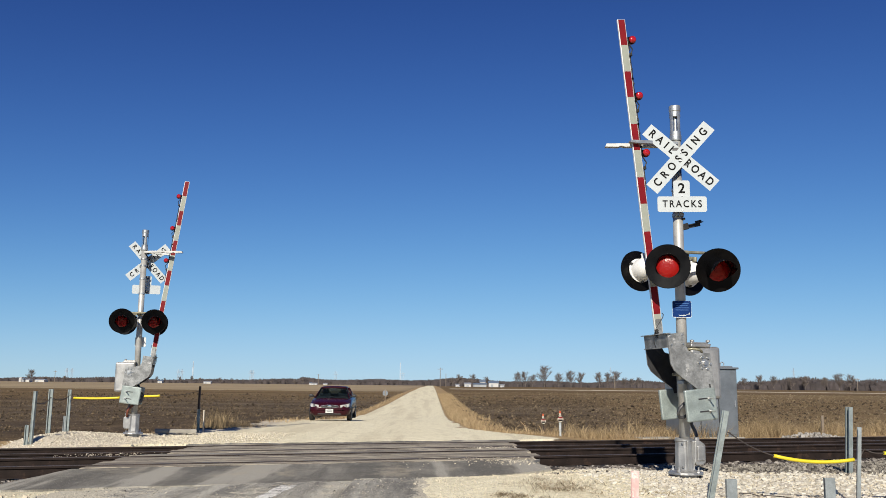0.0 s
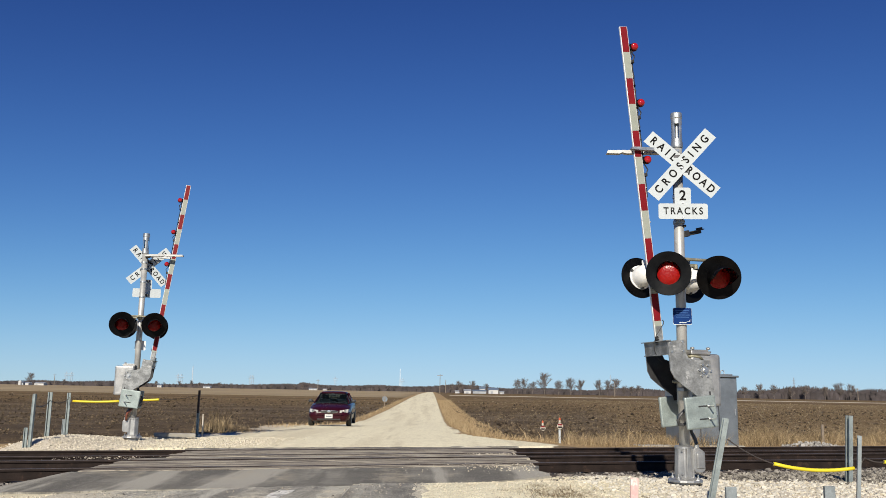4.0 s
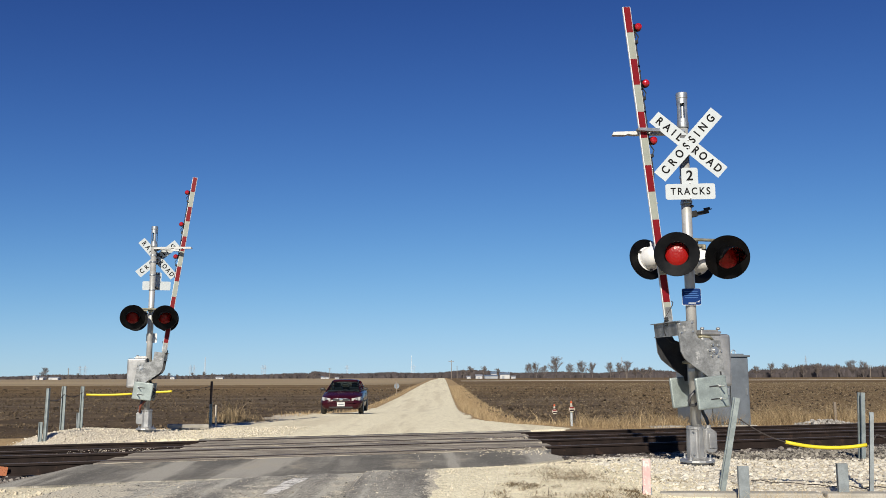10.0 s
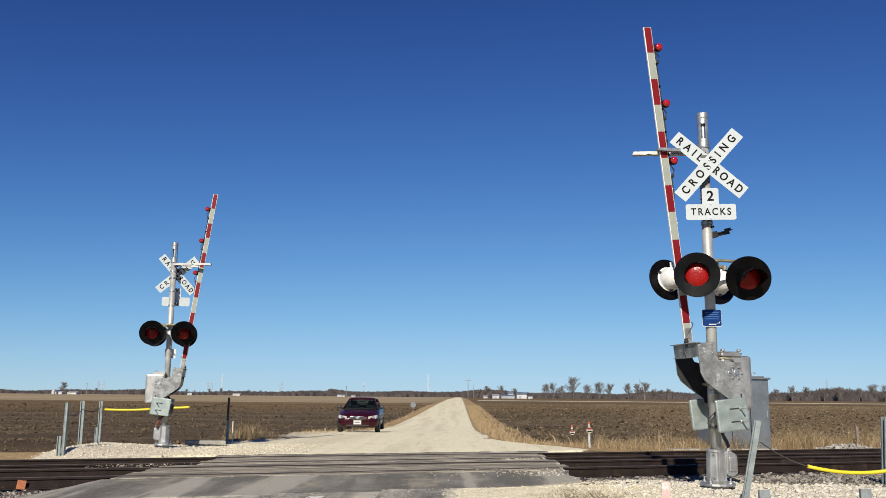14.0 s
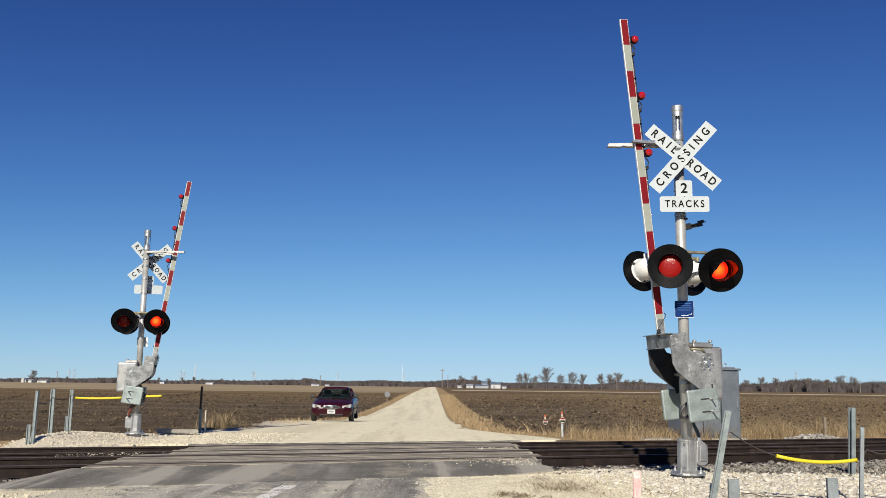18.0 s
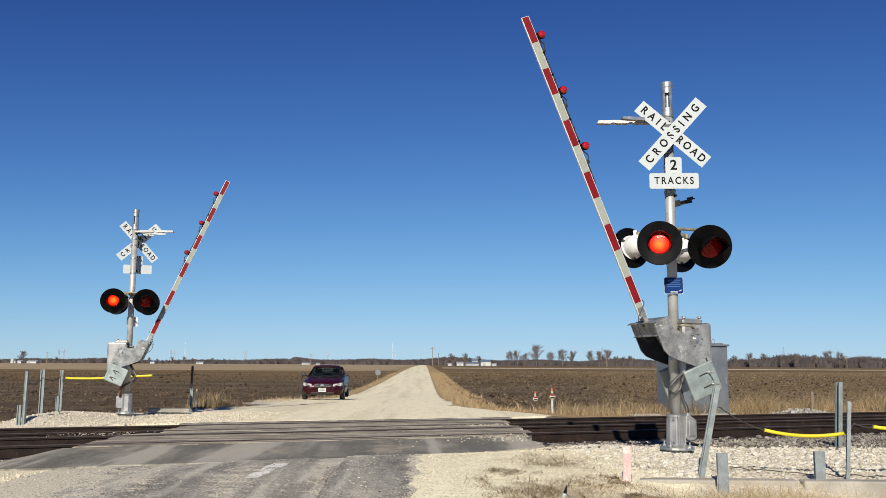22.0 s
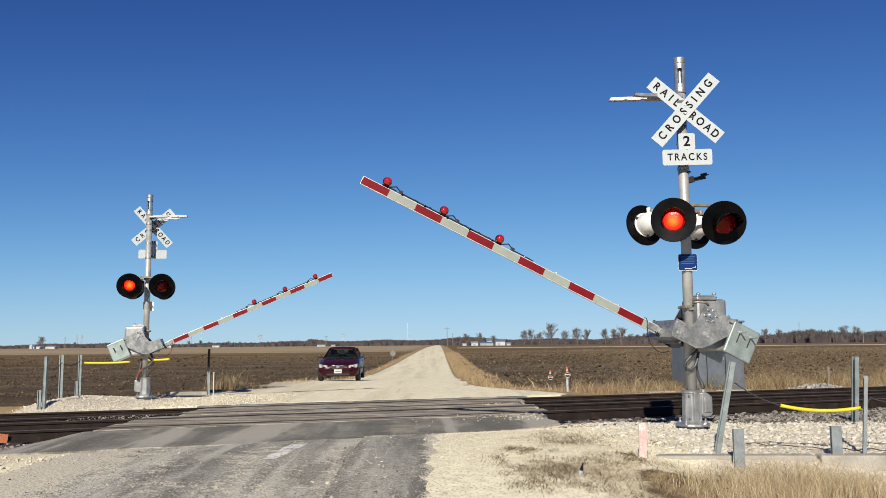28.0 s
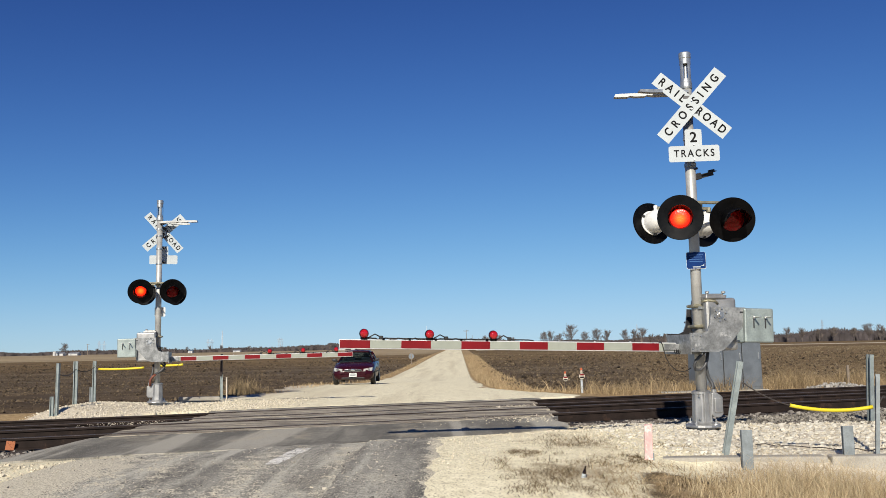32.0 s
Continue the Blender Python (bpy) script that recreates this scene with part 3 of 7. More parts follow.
def build_crossing():
    cr = thing("road_crossing", "weathered timber and asphalt road crossing flush with the rails", "level crossing", kind="structure")
    rng = random.Random(5)
    X0, X1 = -5.2, 1.95

    def strip(name, va, vb, z, mtl, x0=X0, x1=X1, n=16, za=None, label="", rough=0.004):
        """Between two lines along the track, cut along the road at both ends."""
        rows = []
        for v, zz in ((va, z if za is None else za), ((va + vb) / 2, (z + (z if za is None else za)) / 2), (vb, z)):
            ua, ub = (x0 + v * SN) / CS, (x1 + v * SN) / CS
            rows.append([(ua + (ub - ua) * i / n, v, zz + rng.uniform(-rough, rough)) for i in range(n + 1)])
        return slab(name, rows, mtl, cr, label)

    for v, z in ((V1, RAIL1), (V2, RAIL2)):
        lo, hi = v - 0.75 + 0.075, v + 0.75 - 0.075
        k = 4
        for i in range(k):
            strip("panel", lo + (hi - lo) * i / k + 0.008, lo + (hi - lo) * (i + 1) / k - 0.008, z - 0.011 + rng.uniform(-0.004, 0.004), PANEL_M, X0 + rng.uniform(-0.1, 0.1), X1 + rng.uniform(-0.1, 0.1))
        strip("panel", v - 1.08, v - 0.75 - 0.04, z - 0.012, PANEL_M, X0 + 0.05, X1 - 0.1)
        strip("panel", v + 0.75 + 0.04, v + 1.08, z - 0.006, PANEL_M, X0 + 0.1, X1 - 0.05)
    strip("asphalt_infill", V1 + 1.1, V2 - 1.1, RAIL2 - 0.02, ASPH_NEW, X0, X1, za=RAIL1 - 0.012, label="grey asphalt between the tracks")
    # near apron, flared and sloping down towards the old road
    rows = []
    for k in range(7):
        v = 11.95 + (V1 - 1.1 - 11.95) * k / 6
        flare = (1 - k / 6) ** 1.5
        ua, ub = (-5.25 - 0.3 * flare + v * SN) / CS, (2.0 + 0.25 * math.sin(k) - 1.9 * flare ** 3 + v * SN) / CS
        rows.append([(ua + (ub - ua) * i / 24, v + (rng.uniform(-0.05, 0.05) if k == 0 else 0), -0.13 + (RAIL1 - 0.022 + 0.13) * ease(0, 1, k / 6) + rng.uniform(-0.004, 0.004)) for i in range(25)])
    slab("asphalt_apron", rows, ASPH_NEW, cr, "smooth grey asphalt ramp", 0.16)
    rows = []
    for k in range(4):
        v = V2 + 1.1 + 0.8 * k / 3
        ua, ub = (X0 - 0.2 + v * SN) / CS, (X1 + 0.3 + v * SN) / CS
        rows.append([(ua + (ub - ua) * i / 20, v + (rng.uniform(-0.08, 0.08) if k == 3 else 0), RAIL2 + 0.002 - 0.006 * k) for i in range(21)])
    slab("asphalt_apron", rows, ASPH_NEW, cr, "", 0.1)


build_crossing()


def old_road_material():
    m, t, b = tree_of("worn_chip_seal")
    c = coord(t)
    n1, n2, n3 = nz(t, 1.1, 6, c, 0.7), nz(t, 12, 5, c, 0.7), nz(t, 90, 2, c, 0.6)
    track = nz(t, 1.0, 5, coord(t, (2.6, 0.12, 1)), 0.65)
    chip = nz(t, 1.0, 3, coord(t, (60, 22, 1)), 0.65)
    n4 = nz(t, 1.0, 4, coord(t, (24, 8, 1)), 0.75)
    base = mixc(t, step(t, n2, 0.3, 0.7), (0.235, 0.225, 0.195), (0.4, 0.385, 0.335))
    base = mixc(t, arith(t, "MULTIPLY", step(t, track, 0.46, 0.6), 0.85), base, (0.52, 0.5, 0.43))
    wide = nz(t, 1.0, 4, coord(t, (1.1, 0.07, 1)), 0.55)
    base = mixc(t, arith(t, "MULTIPLY", step(t, wide, 0.5, 0.4), 0.75), base, (0.13, 0.126, 0.115))
    base = mixc(t, arith(t, "MULTIPLY", step(t, n1, 0.52, 0.66), 0.6), base, (0.5, 0.47, 0.39))
    blot = nz(t, 0.9, 5, coord(t, (1.6, 0.4, 1)), 0.65)
    base = mixc(t, arith(t, "MULTIPLY", step(t, blot, 0.5, 0.62), 0.6), base, (0.11, 0.104, 0.094))
    base = mixc(t, arith(t, "MULTIPLY", step(t, chip, 0.54, 0.64), 0.7), base, (0.56, 0.52, 0.43))
    base = mixc(t, arith(t, "MULTIPLY", step(t, chip, 0.45, 0.36), 0.55), base, (0.06, 0.056, 0.052))
    base = mixc(t, arith(t, "MULTIPLY", step(t, n4, 0.53, 0.63), 0.3), base, (0.09, 0.085, 0.077))
    a = t.nodes.new("ShaderNodeAttribute")
    a.attribute_name = "dust"
    edge = arith(t, "ADD", a.outputs["Fac"], arith(t, "MULTIPLY", arith(t, "SUBTRACT", nz(t, 3, 6, c, 0.75), 0.5), 2.2))
    edge = arith(t, "ADD", edge, arith(t, "MULTIPLY", arith(t, "SUBTRACT", chip, 0.5), 1.2))
    base = mixc(t, step(t, edge, 0.35, 0.65), base, mixc(t, step(t, chip, 0.36, 0.62), (0.42, 0.38, 0.295), (0.68, 0.63, 0.505)))
    t.links.new(base, b.inputs["Base Color"])
    b.inputs["Roughness"].default_value = 0.9
    b.inputs["Specular IOR Level"].default_value = 0.1
    relief(t, b, arith(t, "ADD", n3, n2), 0.6, 0.012)
    return m


def build_old_road():
    gx, gy = np.linspace(-4.7, 0.15, 49), np.linspace(-25, 13.1, 150)
    X, Y = np.meshgrid(gx, gy)
    Y = Y - np.where(Y > 11, (ROAD_X - X) * -0.35 * ease(9, 13.1, Y), 0)
    Z = land(X, Y) + 0.022 + 0.01 * np.sin(X * 2.4) - 0.06 * (1 - ease(0, 0.35, np.minimum(X + 4.7, 0.15 - X))) + np.random.default_rng(31).normal(0, 0.011, X.shape) * (1 - ease(0.15, 0.6, 0.15 - X))
    nx, ny = len(gx), len(gy)
    idx = np.arange(nx * ny).reshape(ny, nx)
    faces = np.stack([idx[:-1, :-1], idx[:-1, 1:], idx[1:, 1:], idx[1:, :-1]], -1).reshape(-1, 4)
    me = bpy.data.meshes.new("road")
    me.from_pydata(np.stack([X, Y, Z], -1).reshape(-1, 3), [], faces.tolist())
    dust = np.maximum.reduce([1.15 * (1 - ease(0.0, 1.75, X + 4.6)), 0.4 * np.exp(-((X + 1.13 + 0.06 * (Y - 9.5)) / 0.16) ** 2), 0.35 * np.exp(-((X + 2.95 + 0.2 * (Y - 9.5)) / 0.3) ** 2), 1.25 * (1 - ease(0.0, 0.5, 0.15 - X)), 0.3 * np.exp(-((X + 2.0 + 0.1 * (Y - 9.5)) / 0.5) ** 2)]) + 0.06 - 0.3 * np.exp(-((X + 0.62) / 0.38) ** 2)
    me.attributes.new("dust", "FLOAT", "POINT").data.foreach_set("value", dust.astype(np.float32).ravel())
    me.materials.append(old_road_material())
    tagged(new("road", me), "worn grey chip-seal road dusted with limestone", "road", kind="structure")


build_old_road()


# ---- crossing signals ----


def flasher(parent, x, y, z, yaw, tilt=0.0, reach=0.25):
    """A lamp with its round black background, facing -y of its own space."""
    fl_bm = B()
    lathe(fl_bm, [(0.155, 0.0), (0.3, 0.012), (0.305, 0.0), (0.305, -0.012), (0.29, -0.015), (0.155, -0.012)], 40, pose(0, 0, 0, 90), True)
    fl = part("flasher", fl_bm, BLACK, parent, "red flashing lamp with round black background", pose(x, y, z, tilt, 0, yaw))
    bm = B()
    lathe(bm, [(0.158, 0.0), (0.16, -0.1), (0.15, -0.2), (0.11, -0.27), (0.05, -0.3), (0, -0.3)], 28, pose(0, 0, 0, 90))
    tube(bm, (0, 0.15, 0.12), (0, 0.15, 0.22), 0.03, 10)
    housing = part("housing", bm, HOUSING_W, fl, "white lamp housing", None, True)
    bm = B()
    lathe(bm, [(0.155, 0.016), (0.176, 0.016), (0.18, 0.022), (0.18, 0.034), (0.158, 0.036)], 28, pose(0, 0, 0, 90) @ pose(0, 0, 0, 180), True)
    part("door_ring", bm, HOUSING_W, housing, "raised white ring behind the lamp door")
    for k in range(3):
        a = radians(120 * k + 30)
        bm = B()
        box(bm, (0, 0, 0), (0.03, 0.06, 0.022), pose(0, 0, 0, 0, -math.degrees(a), 0), 0.004)
        part("latch", bm, STRAP, housing, "dark latch", pose(0.178 * math.cos(a), 0.05, 0.178 * math.sin(a)))
    # Added black liner: keeps the turned-away glow from reddening the housing.
    bm = B()
    lathe(bm, [(0.153, -0.004), (0.154, -0.1), (0.144, -0.195), (0.105, -0.262), (0.05, -0.292), (0, -0.292)], 28, pose(0, 0, 0, 90))
    part("glow_stop_liner", bm, BLACK, fl, "added black liner that soaks up the turned-away glow", None, True)
    bm = B()
    n = 30
    rows = []
    for i in range(n + 1):
        a = radians(-128 + 256 * i / n)
        long = reach * max(0.15, min(1.0, (128 - abs(math.degrees(a))) / 55))
        for r in (0.163, 0.159):
            rows.append([bm.verts.new((r * math.sin(a), -0.005 - k * long / 3, r * math.cos(a) + 0.0)) for k in range(4)])
    for i in range(n):
        for s in (0, 1):
            p, q = rows[2 * i + s], rows[2 * i + 2 + s]
            for k in range(3):
                bm.faces.new((p[k], p[k + 1], q[k + 1], q[k]))
        bm.faces.new((rows[2 * i][3], rows[2 * i + 1][3], rows[2 * i + 3][3], rows[2 * i + 2][3]))
    part("hood", bm, BLACK, fl, "black visor", None, True)
    bm = B()
    lathe(bm, [(0.156, -0.004), (0.13, 0.012), (0.09, 0.022), (0.045, 0.027), (0, 0.028)], 28, pose(0, 0, 0, 90))
    part("lens", bm, LENS, fl, "red glass lens", None, True)
    bm = B()
    lathe(bm, [(0.132, 0.006), (0, 0.006)], 24, pose(0, 0, 0, 90))
    for f in bm.faces:
        f.material_index = 1
    lathe(bm, [(0.134, 0.004), (0.134, -0.01), (0.1, -0.02), (0, -0.024)], 24, pose(0, 0, 0, 90))
    lathe(bm, [(0.134, 0.004), (0.132, 0.006)], 24, pose(0, 0, 0, 90))
    lathe(bm, [(0.134, 0.004), (0.136, 0.03), (0.13, 0.03), (0.131, 0.008)], 24, pose(0, 0, 0, 90))
    ob = part("lamp_element", bm, [BLACK, GLOW], fl, "turning lamp element", pose(0, 0.15, 0, 0, 0, 180))
    return fl, ob


ARM_ROOT, ARM_Z = 0.48, -0.44
CABLE_AT = (-0.74, -0.03, ARM_Z + 0.065)


def build_gate_arm(sig, tip, lamp_at):
    """Origin at the hinge, in the lowered pose: the arm reaches along -x."""
    bm = B()
    box(bm, (-(tip + ARM_ROOT) / 2, 0, ARM_Z), (tip - ARM_ROOT, 0.035, 0.122), None, 0.006)
    arm = part("gate_arm", bm, ARM_RIM, sig, "red and white striped gate arm", pose(0.14, 0, 1.51))
    for k in range(6):
        x1 = -tip + 0.004 + k * 0.788
        bm = B()
        box(bm, (x1 + 0.196, 0, ARM_Z), (0.386, 0.041, 0.1))
        part("stripe", bm, ARM_RED, arm, "red reflective stripe")
        bm = B()
        end = min(x1 + 0.788, -ARM_ROOT - 0.01)
        box(bm, ((x1 + 0.389 + end) / 2, 0, ARM_Z), (end - x1 - 0.389 - 0.002, 0.041, 0.1))
        part("stripe", bm, ARM_WHITE, arm, "cream reflective stripe")
    bm = B()
    x0, x1 = -lamp_at[0] + 0.05, -lamp_at[2] - 0.04
    pts = [(x0 + (x1 - x0) * k / 50, 0.01 * math.sin(k * 1.9), ARM_Z + 0.072 + 0.007 * math.sin(k * 1.1) + 0.005 * math.sin(k * 2.7)) for k in range(51)]
    pipe(bm, pts, 0.011, 6)
    part("lamp_cable", bm, RUBBER, arm, "black cable clipped along the arm")
    for k in range(5):
        bm = B()
        box(bm, (x0 + 0.2 + k * 0.34, 0, ARM_Z + 0.068), (0.03, 0.05, 0.03), None, 0.004)
        part("cable_clip", bm, BLACK, arm)
    for k in range(4):
        bm = B()
        box(bm, (x1 + 0.45 + k * 0.5, 0, ARM_Z + 0.066), (0.02, 0.046, 0.014), None, 0.004)
        part("cable_clip", bm, STEEL, arm)
    plate = [(-0.44, -0.25), (-0.44, -0.5), (-0.04, -0.5), (0.06, -0.46), (0.16, -0.36), (0.33, -0.16), (0.4, -0.15), (0.4, 0.0), (0.37, 0.1), (-0.13, 0.1), (-0.15, -0.12), (-0.19, -0.22), (-0.26, -0.25)]
    for y in (-0.35, 0.35):
        bm = B()
        s = -1 if y < 0 else 1
        prism(bm, plate, y - 0.012, y + 0.012)
        # Inner face of each plate is near-black, the outer one zinc grey.
        for f in bm.faces:
            if len(f.verts) > 4 and abs(f.calc_center_median().y) < 0.35:
                f.material_index = 1
        part("side_plate", bm, [PLATE_M, DARK_IN], arm, "zinc-grey steel side plate, black inside")
        for k in range(6):
            bm = B()
            a = radians(60 * k + 20)
            tube(bm, (0.085 * math.cos(a), y + s * 0.01, 0.085 * math.sin(a)), (0.085 * math.cos(a), y + s * 0.03, 0.085 * math.sin(a)), 0.016, 6)
            part("bolt", bm, STEEL, arm)
        bm = B()
        box(bm, (0.33, y + s * 0.012, 0.035), (0.09, 0.006, 0.022), None, 0.002)
        part("plate_slot", bm, DARK_IN, arm, "dark slot in the side plate")
        for bx, bz in ((-0.41, -0.29), (-0.41, -0.46), (-0.29, -0.29), (-0.29, -0.46)):
            bm = B()
            tube(bm, (bx, y + s * 0.005, bz), (bx, y + s * 0.024, bz), 0.013, 6)
            part("bolt", bm, STEEL, arm)
        bm = B()
        tube(bm, (0, y + s * 0.01, 0), (0, y + s * 0.02, 0), 0.055, 16)
        tube(bm, (0, y + s * 0.01, 0), (0, y + s * 0.045, 0), 0.03, 12)
        part("hinge_pin", bm, STEEL, arm)
        bm = B()
        box(bm, (0.55, y + s * 0.02, -0.14), (0.43, 0.055, 0.46), None, 0.02)
        part("counterweight", bm, WEIGHT_M, arm, "flat grey counterweight")
        for bx, bz in ((0.47, -0.03), (0.64, -0.03)):
            bm = B()
            tube(bm, (bx, y + s * 0.04, bz), (bx, y + s * 0.21, bz), 0.011, 8)
            tube(bm, (bx, y + s * 0.05, bz), (bx, y + s * 0.068, bz), 0.024, 6)
            part("bolt", bm, STEEL, arm, "long threaded bolt")
            bm = B()
            box(bm, (bx, y + s * 0.04, bz - 0.075), (0.02, 0.022, 0.15), None, 0.004)
            part("bolt_slot", bm, DARK_IN, arm, "dark slot for the weight's bolt")
    bm = B()
    box(bm, (-0.35, 0, -0.492), (0.19, 0.67, 0.02))
    box(bm, (-0.447, 0, -0.5), (0.012, 0.78, 0.07))
    box(bm, (-0.258, 0, -0.5), (0.012, 0.67, 0.07))
    box(bm, (-0.43, 0, -0.38), (0.02, 0.67, 0.22))
    part("arm_bracket", bm, PLATE_M, arm, "steel channel bracket holding the arm")
    bm = B()
    box(bm, (-0.55, -0.025, ARM_Z), (0.22, 0.016, 0.09), None, 0.006)
    box(bm, (-0.55, 0.025, ARM_Z), (0.22, 0.016, 0.09), None, 0.006)
    part("arm_clamp", bm, PLATE_M, arm, "cast clamp at the root of the arm")
    for i, x in enumerate(lamp_at):
        bm = B()
        for s in (-1, 1):
            lathe(bm, [(0.048, s * 0.012), (0.056, s * 0.018), (0.054, s * 0.04), (0.042, s * 0.06), (0.02, s * 0.068), (0, s * 0.069)], 16, pose(-x, 0, ARM_Z + 0.135, 90))
        lamp = part("arm_lamp", bm, ARM_LAMP, arm, "small red gate arm lamp", None, True)
        bm = B()
        box(bm, (-x, 0, ARM_Z + 0.08), (0.09, 0.06, 0.045), None, 0.008)
        lathe(bm, [(0.05, -0.02), (0.059, -0.02), (0.062, 0), (0.059, 0.02), (0.05, 0.02)], 16, pose(-x, 0, ARM_Z + 0.135, 90), True)
        part("lamp_foot", bm, BLACK, lamp, "black lamp holder")
        bm = B()
        ex = -x + 0.9 if i < 2 else -x + 0.55
        pipe(bm, [(-x + 0.05, 0, ARM_Z + 0.08), (-x + 0.14, 0, ARM_Z + 0.13), (-x + 0.2, 0, ARM_Z + 0.1), (-x + 0.25, 0, ARM_Z + 0.078), (ex - 0.08, 0, ARM_Z + 0.076), (ex, 0, ARM_Z + 0.07)], 0.009, 6)
        box(bm, (-x + 0.22, 0, ARM_Z + 0.085), (0.05, 0.05, 0.05), None, 0.01)
        part("cable", bm, RUBBER, arm)
    bm = B()
    pipe(bm, [(0, 0, 0), (0.03, 0, 0.005), (0.055, 0, -0.03), (0.07, 0, -0.1), (0.1, 0, -0.21), (0.16, 0, -0.31), (0.24, 0, -0.375), (0.33, 0.02, -0.4), (0.41, 0.03, -0.39), (0.48, 0.04, -0.35)], 0.006, 6)
    part("cable", bm, RUBBER, arm, "thin black cable hanging from the arm", pose(*CABLE_AT))
    bm = B()
    pipe(bm, [(-0.52 + 0.0028 * k, -0.06 + 0.025 * math.sin(k * 0.7), ARM_Z - 0.06 + 0.025 * math.cos(k * 0.7)) for k in range(44)], 0.006, 5)
    part("cable_coil", bm, RUBBER, arm, "coiled black cable")
    return arm


DARK_IN = mat("near_black_inside", (0.022, 0.022, 0.024), 0.5, 0, 0.4, 8, 60, 0.15)
HOSE = mat("grey_rubber_hose", (0.07, 0.072, 0.075), 0.45, 0, 0.2, 10, 100, 0.1)


def rounded_plate(bm, w, h, r, th=0.004):
    pts = []
    for cx, cz, a0 in ((1, 1, 0), (-1, 1, 90), (-1, -1, 180), (1, -1, 270)):
        for k in range(5):
            a = radians(a0 + 22.5 * k)
            pts.append((cx * (w / 2 - r) + r * math.cos(a), cz * (h / 2 - r) + r * math.sin(a)))
    return prism(bm, pts, -th / 2, th / 2)


def build_signal(m, d=0.0, sx=0.022):
    """d: how much lower the head of this mast is; sx: how far its signs stand to one side."""
    sig = thing("crossing_signal", "railroad crossing signal mast with crossbuck, red flashers and gate", "crossing signal", m, "crossing signals")
    bm = B()
    lathe(bm, [(0.0, -0.1), (0.15, -0.1), (0.15, 0.0), (0.232, 0.0), (0.238, 0.008), (0.234, 0.034), (0.15, 0.055), (0.13, 0.075), (0, 0.075)], 16)
    flange = part("foot_flange", bm, CAST, sig, "cast round foot flange")
    for k in range(4):
        a = radians(35 + 90 * k)
        bm = B()
        tube(bm, (0.19 * math.cos(a), 0.19 * math.sin(a), 0.0), (0.19 * math.cos(a), 0.19 * math.sin(a), 0.11), 0.012, 6)
        tube(bm, (0.19 * math.cos(a), 0.19 * math.sin(a), 0.04), (0.19 * math.cos(a), 0.19 * math.sin(a), 0.07), 0.026, 6)
        part("anchor_bolt", bm, STEEL, flange)
    bm = B()
    bmesh.ops.create_cone(bm, cap_ends=True, segments=8, radius1=0.136, radius2=0.122, depth=0.4, matrix=pose(-0.012, 0, 0.26, 0, 0, 22.5))
    bmesh.ops.bevel(bm, geom=bm.edges[:], offset=0.01, segments=2, affect="EDGES", profile=0.5)
    box(bm, (-0.012, -0.125, 0.26), (0.05, 0.02, 0.38), None, 0.006)
    box(bm, (0.06, -0.1, 0.26), (0.022, 0.05, 0.38), pose(0, 0, 0, 0, 0, 40), 0.005)
    lathe(bm, [(0.115, 0.44), (0.128, 0.45), (0.128, 0.475), (0.1, 0.49), (0.074, 0.49)], 20, pose(-0.012, 0, 0))
    for z in (0.11, 0.42):
        tube(bm, (-0.1, -0.1, z), (-0.1, -0.125, z), 0.012, 6)
    part("base_casting", bm, CAST, sig, "cast aluminium mast base")
    bm = B()
    prism(bm, [(0.07, 0.17), (0.1, 0.13), (0.2, 0.13), (0.24, 0.17), (0.24, 0.4), (0.2, 0.43), (0.16, 0.46), (0.08, 0.46)], -0.13, 0.07)
    bmesh.ops.bevel(bm, geom=bm.edges[:], offset=0.012, segments=2, affect="EDGES", profile=0.5)
    box(bm, (0.165, -0.137, 0.29), (0.11, 0.022, 0.2), None, 0.01)
    lathe(bm, [(0.03, 0.45), (0.036, 0.455), (0.036, 0.49), (0.028, 0.5), (0, 0.5)], 10, pose(0.18, 0, 0))
    part("junction_box", bm, CAST, sig, "cast junction box at the mast base")
    bm = B()
    tube(bm, (0, 0, 0.42), (0, 0, 4.78 - d), 0.072, 24)
    part("mast", bm, SILVER, sig, "aluminium-painted round mast", None, True)
    bm = B()
    lathe(bm, [(0.082, 4.72), (0.086, 4.74), (0.086, 4.8), (0.078, 4.82), (0.078, 4.86)], 24)
    lathe(bm, [(0.078, 5.08), (0.078, 5.16), (0.084, 5.17), (0.084, 5.24), (0.078, 5.25), (0, 5.25)], 24)
    for k in range(4):
        a = radians(90 * k + 20)
        pts = []
        for j in range(5):
            b = a - radians(22) + radians(44) * j / 4
            pts.append((0.078 * math.cos(b), 0.078 * math.sin(b)))
        lo = [bm.verts.new((x, y, 4.86)) for x, y in pts]
        hi = [bm.verts.new((x, y, 5.08)) for x, y in pts]
        for j in range(4):
            bm.faces.new((lo[j], lo[j + 1], hi[j + 1], hi[j]))
    tube(bm, (0, 0, 4.7), (0, 0, 5.2), 0.025, 10)
    part("mast_cap", bm, GALV, sig, "slotted bell cap on the mast", pose(0, 0, -d))
    for z in (4.5 - d, 4.33 - d, 4.0 - d, 3.62 - d, 1.62, 1.25):
        bm = B()
        lathe(bm, [(0.074, z - 0.02), (0.082, z - 0.02), (0.082, z + 0.02), (0.074, z + 0.02)], 20)
        box(bm, (0, -0.09, z), (0.08, 0.03, 0.04))
        part("clamp_band", bm, GALV, sig)
    # signs: two crossed blades over two plates, held off the mast by straps
    turn = 0 if d else -16
    gap = 0.2
    face = pose(0, 0, 0, 0, 0, turn)

    def sign_at(dx, out, z, ry=0):
        return face @ pose(sx + dx, -gap - out, z - d, 0, ry, 0)

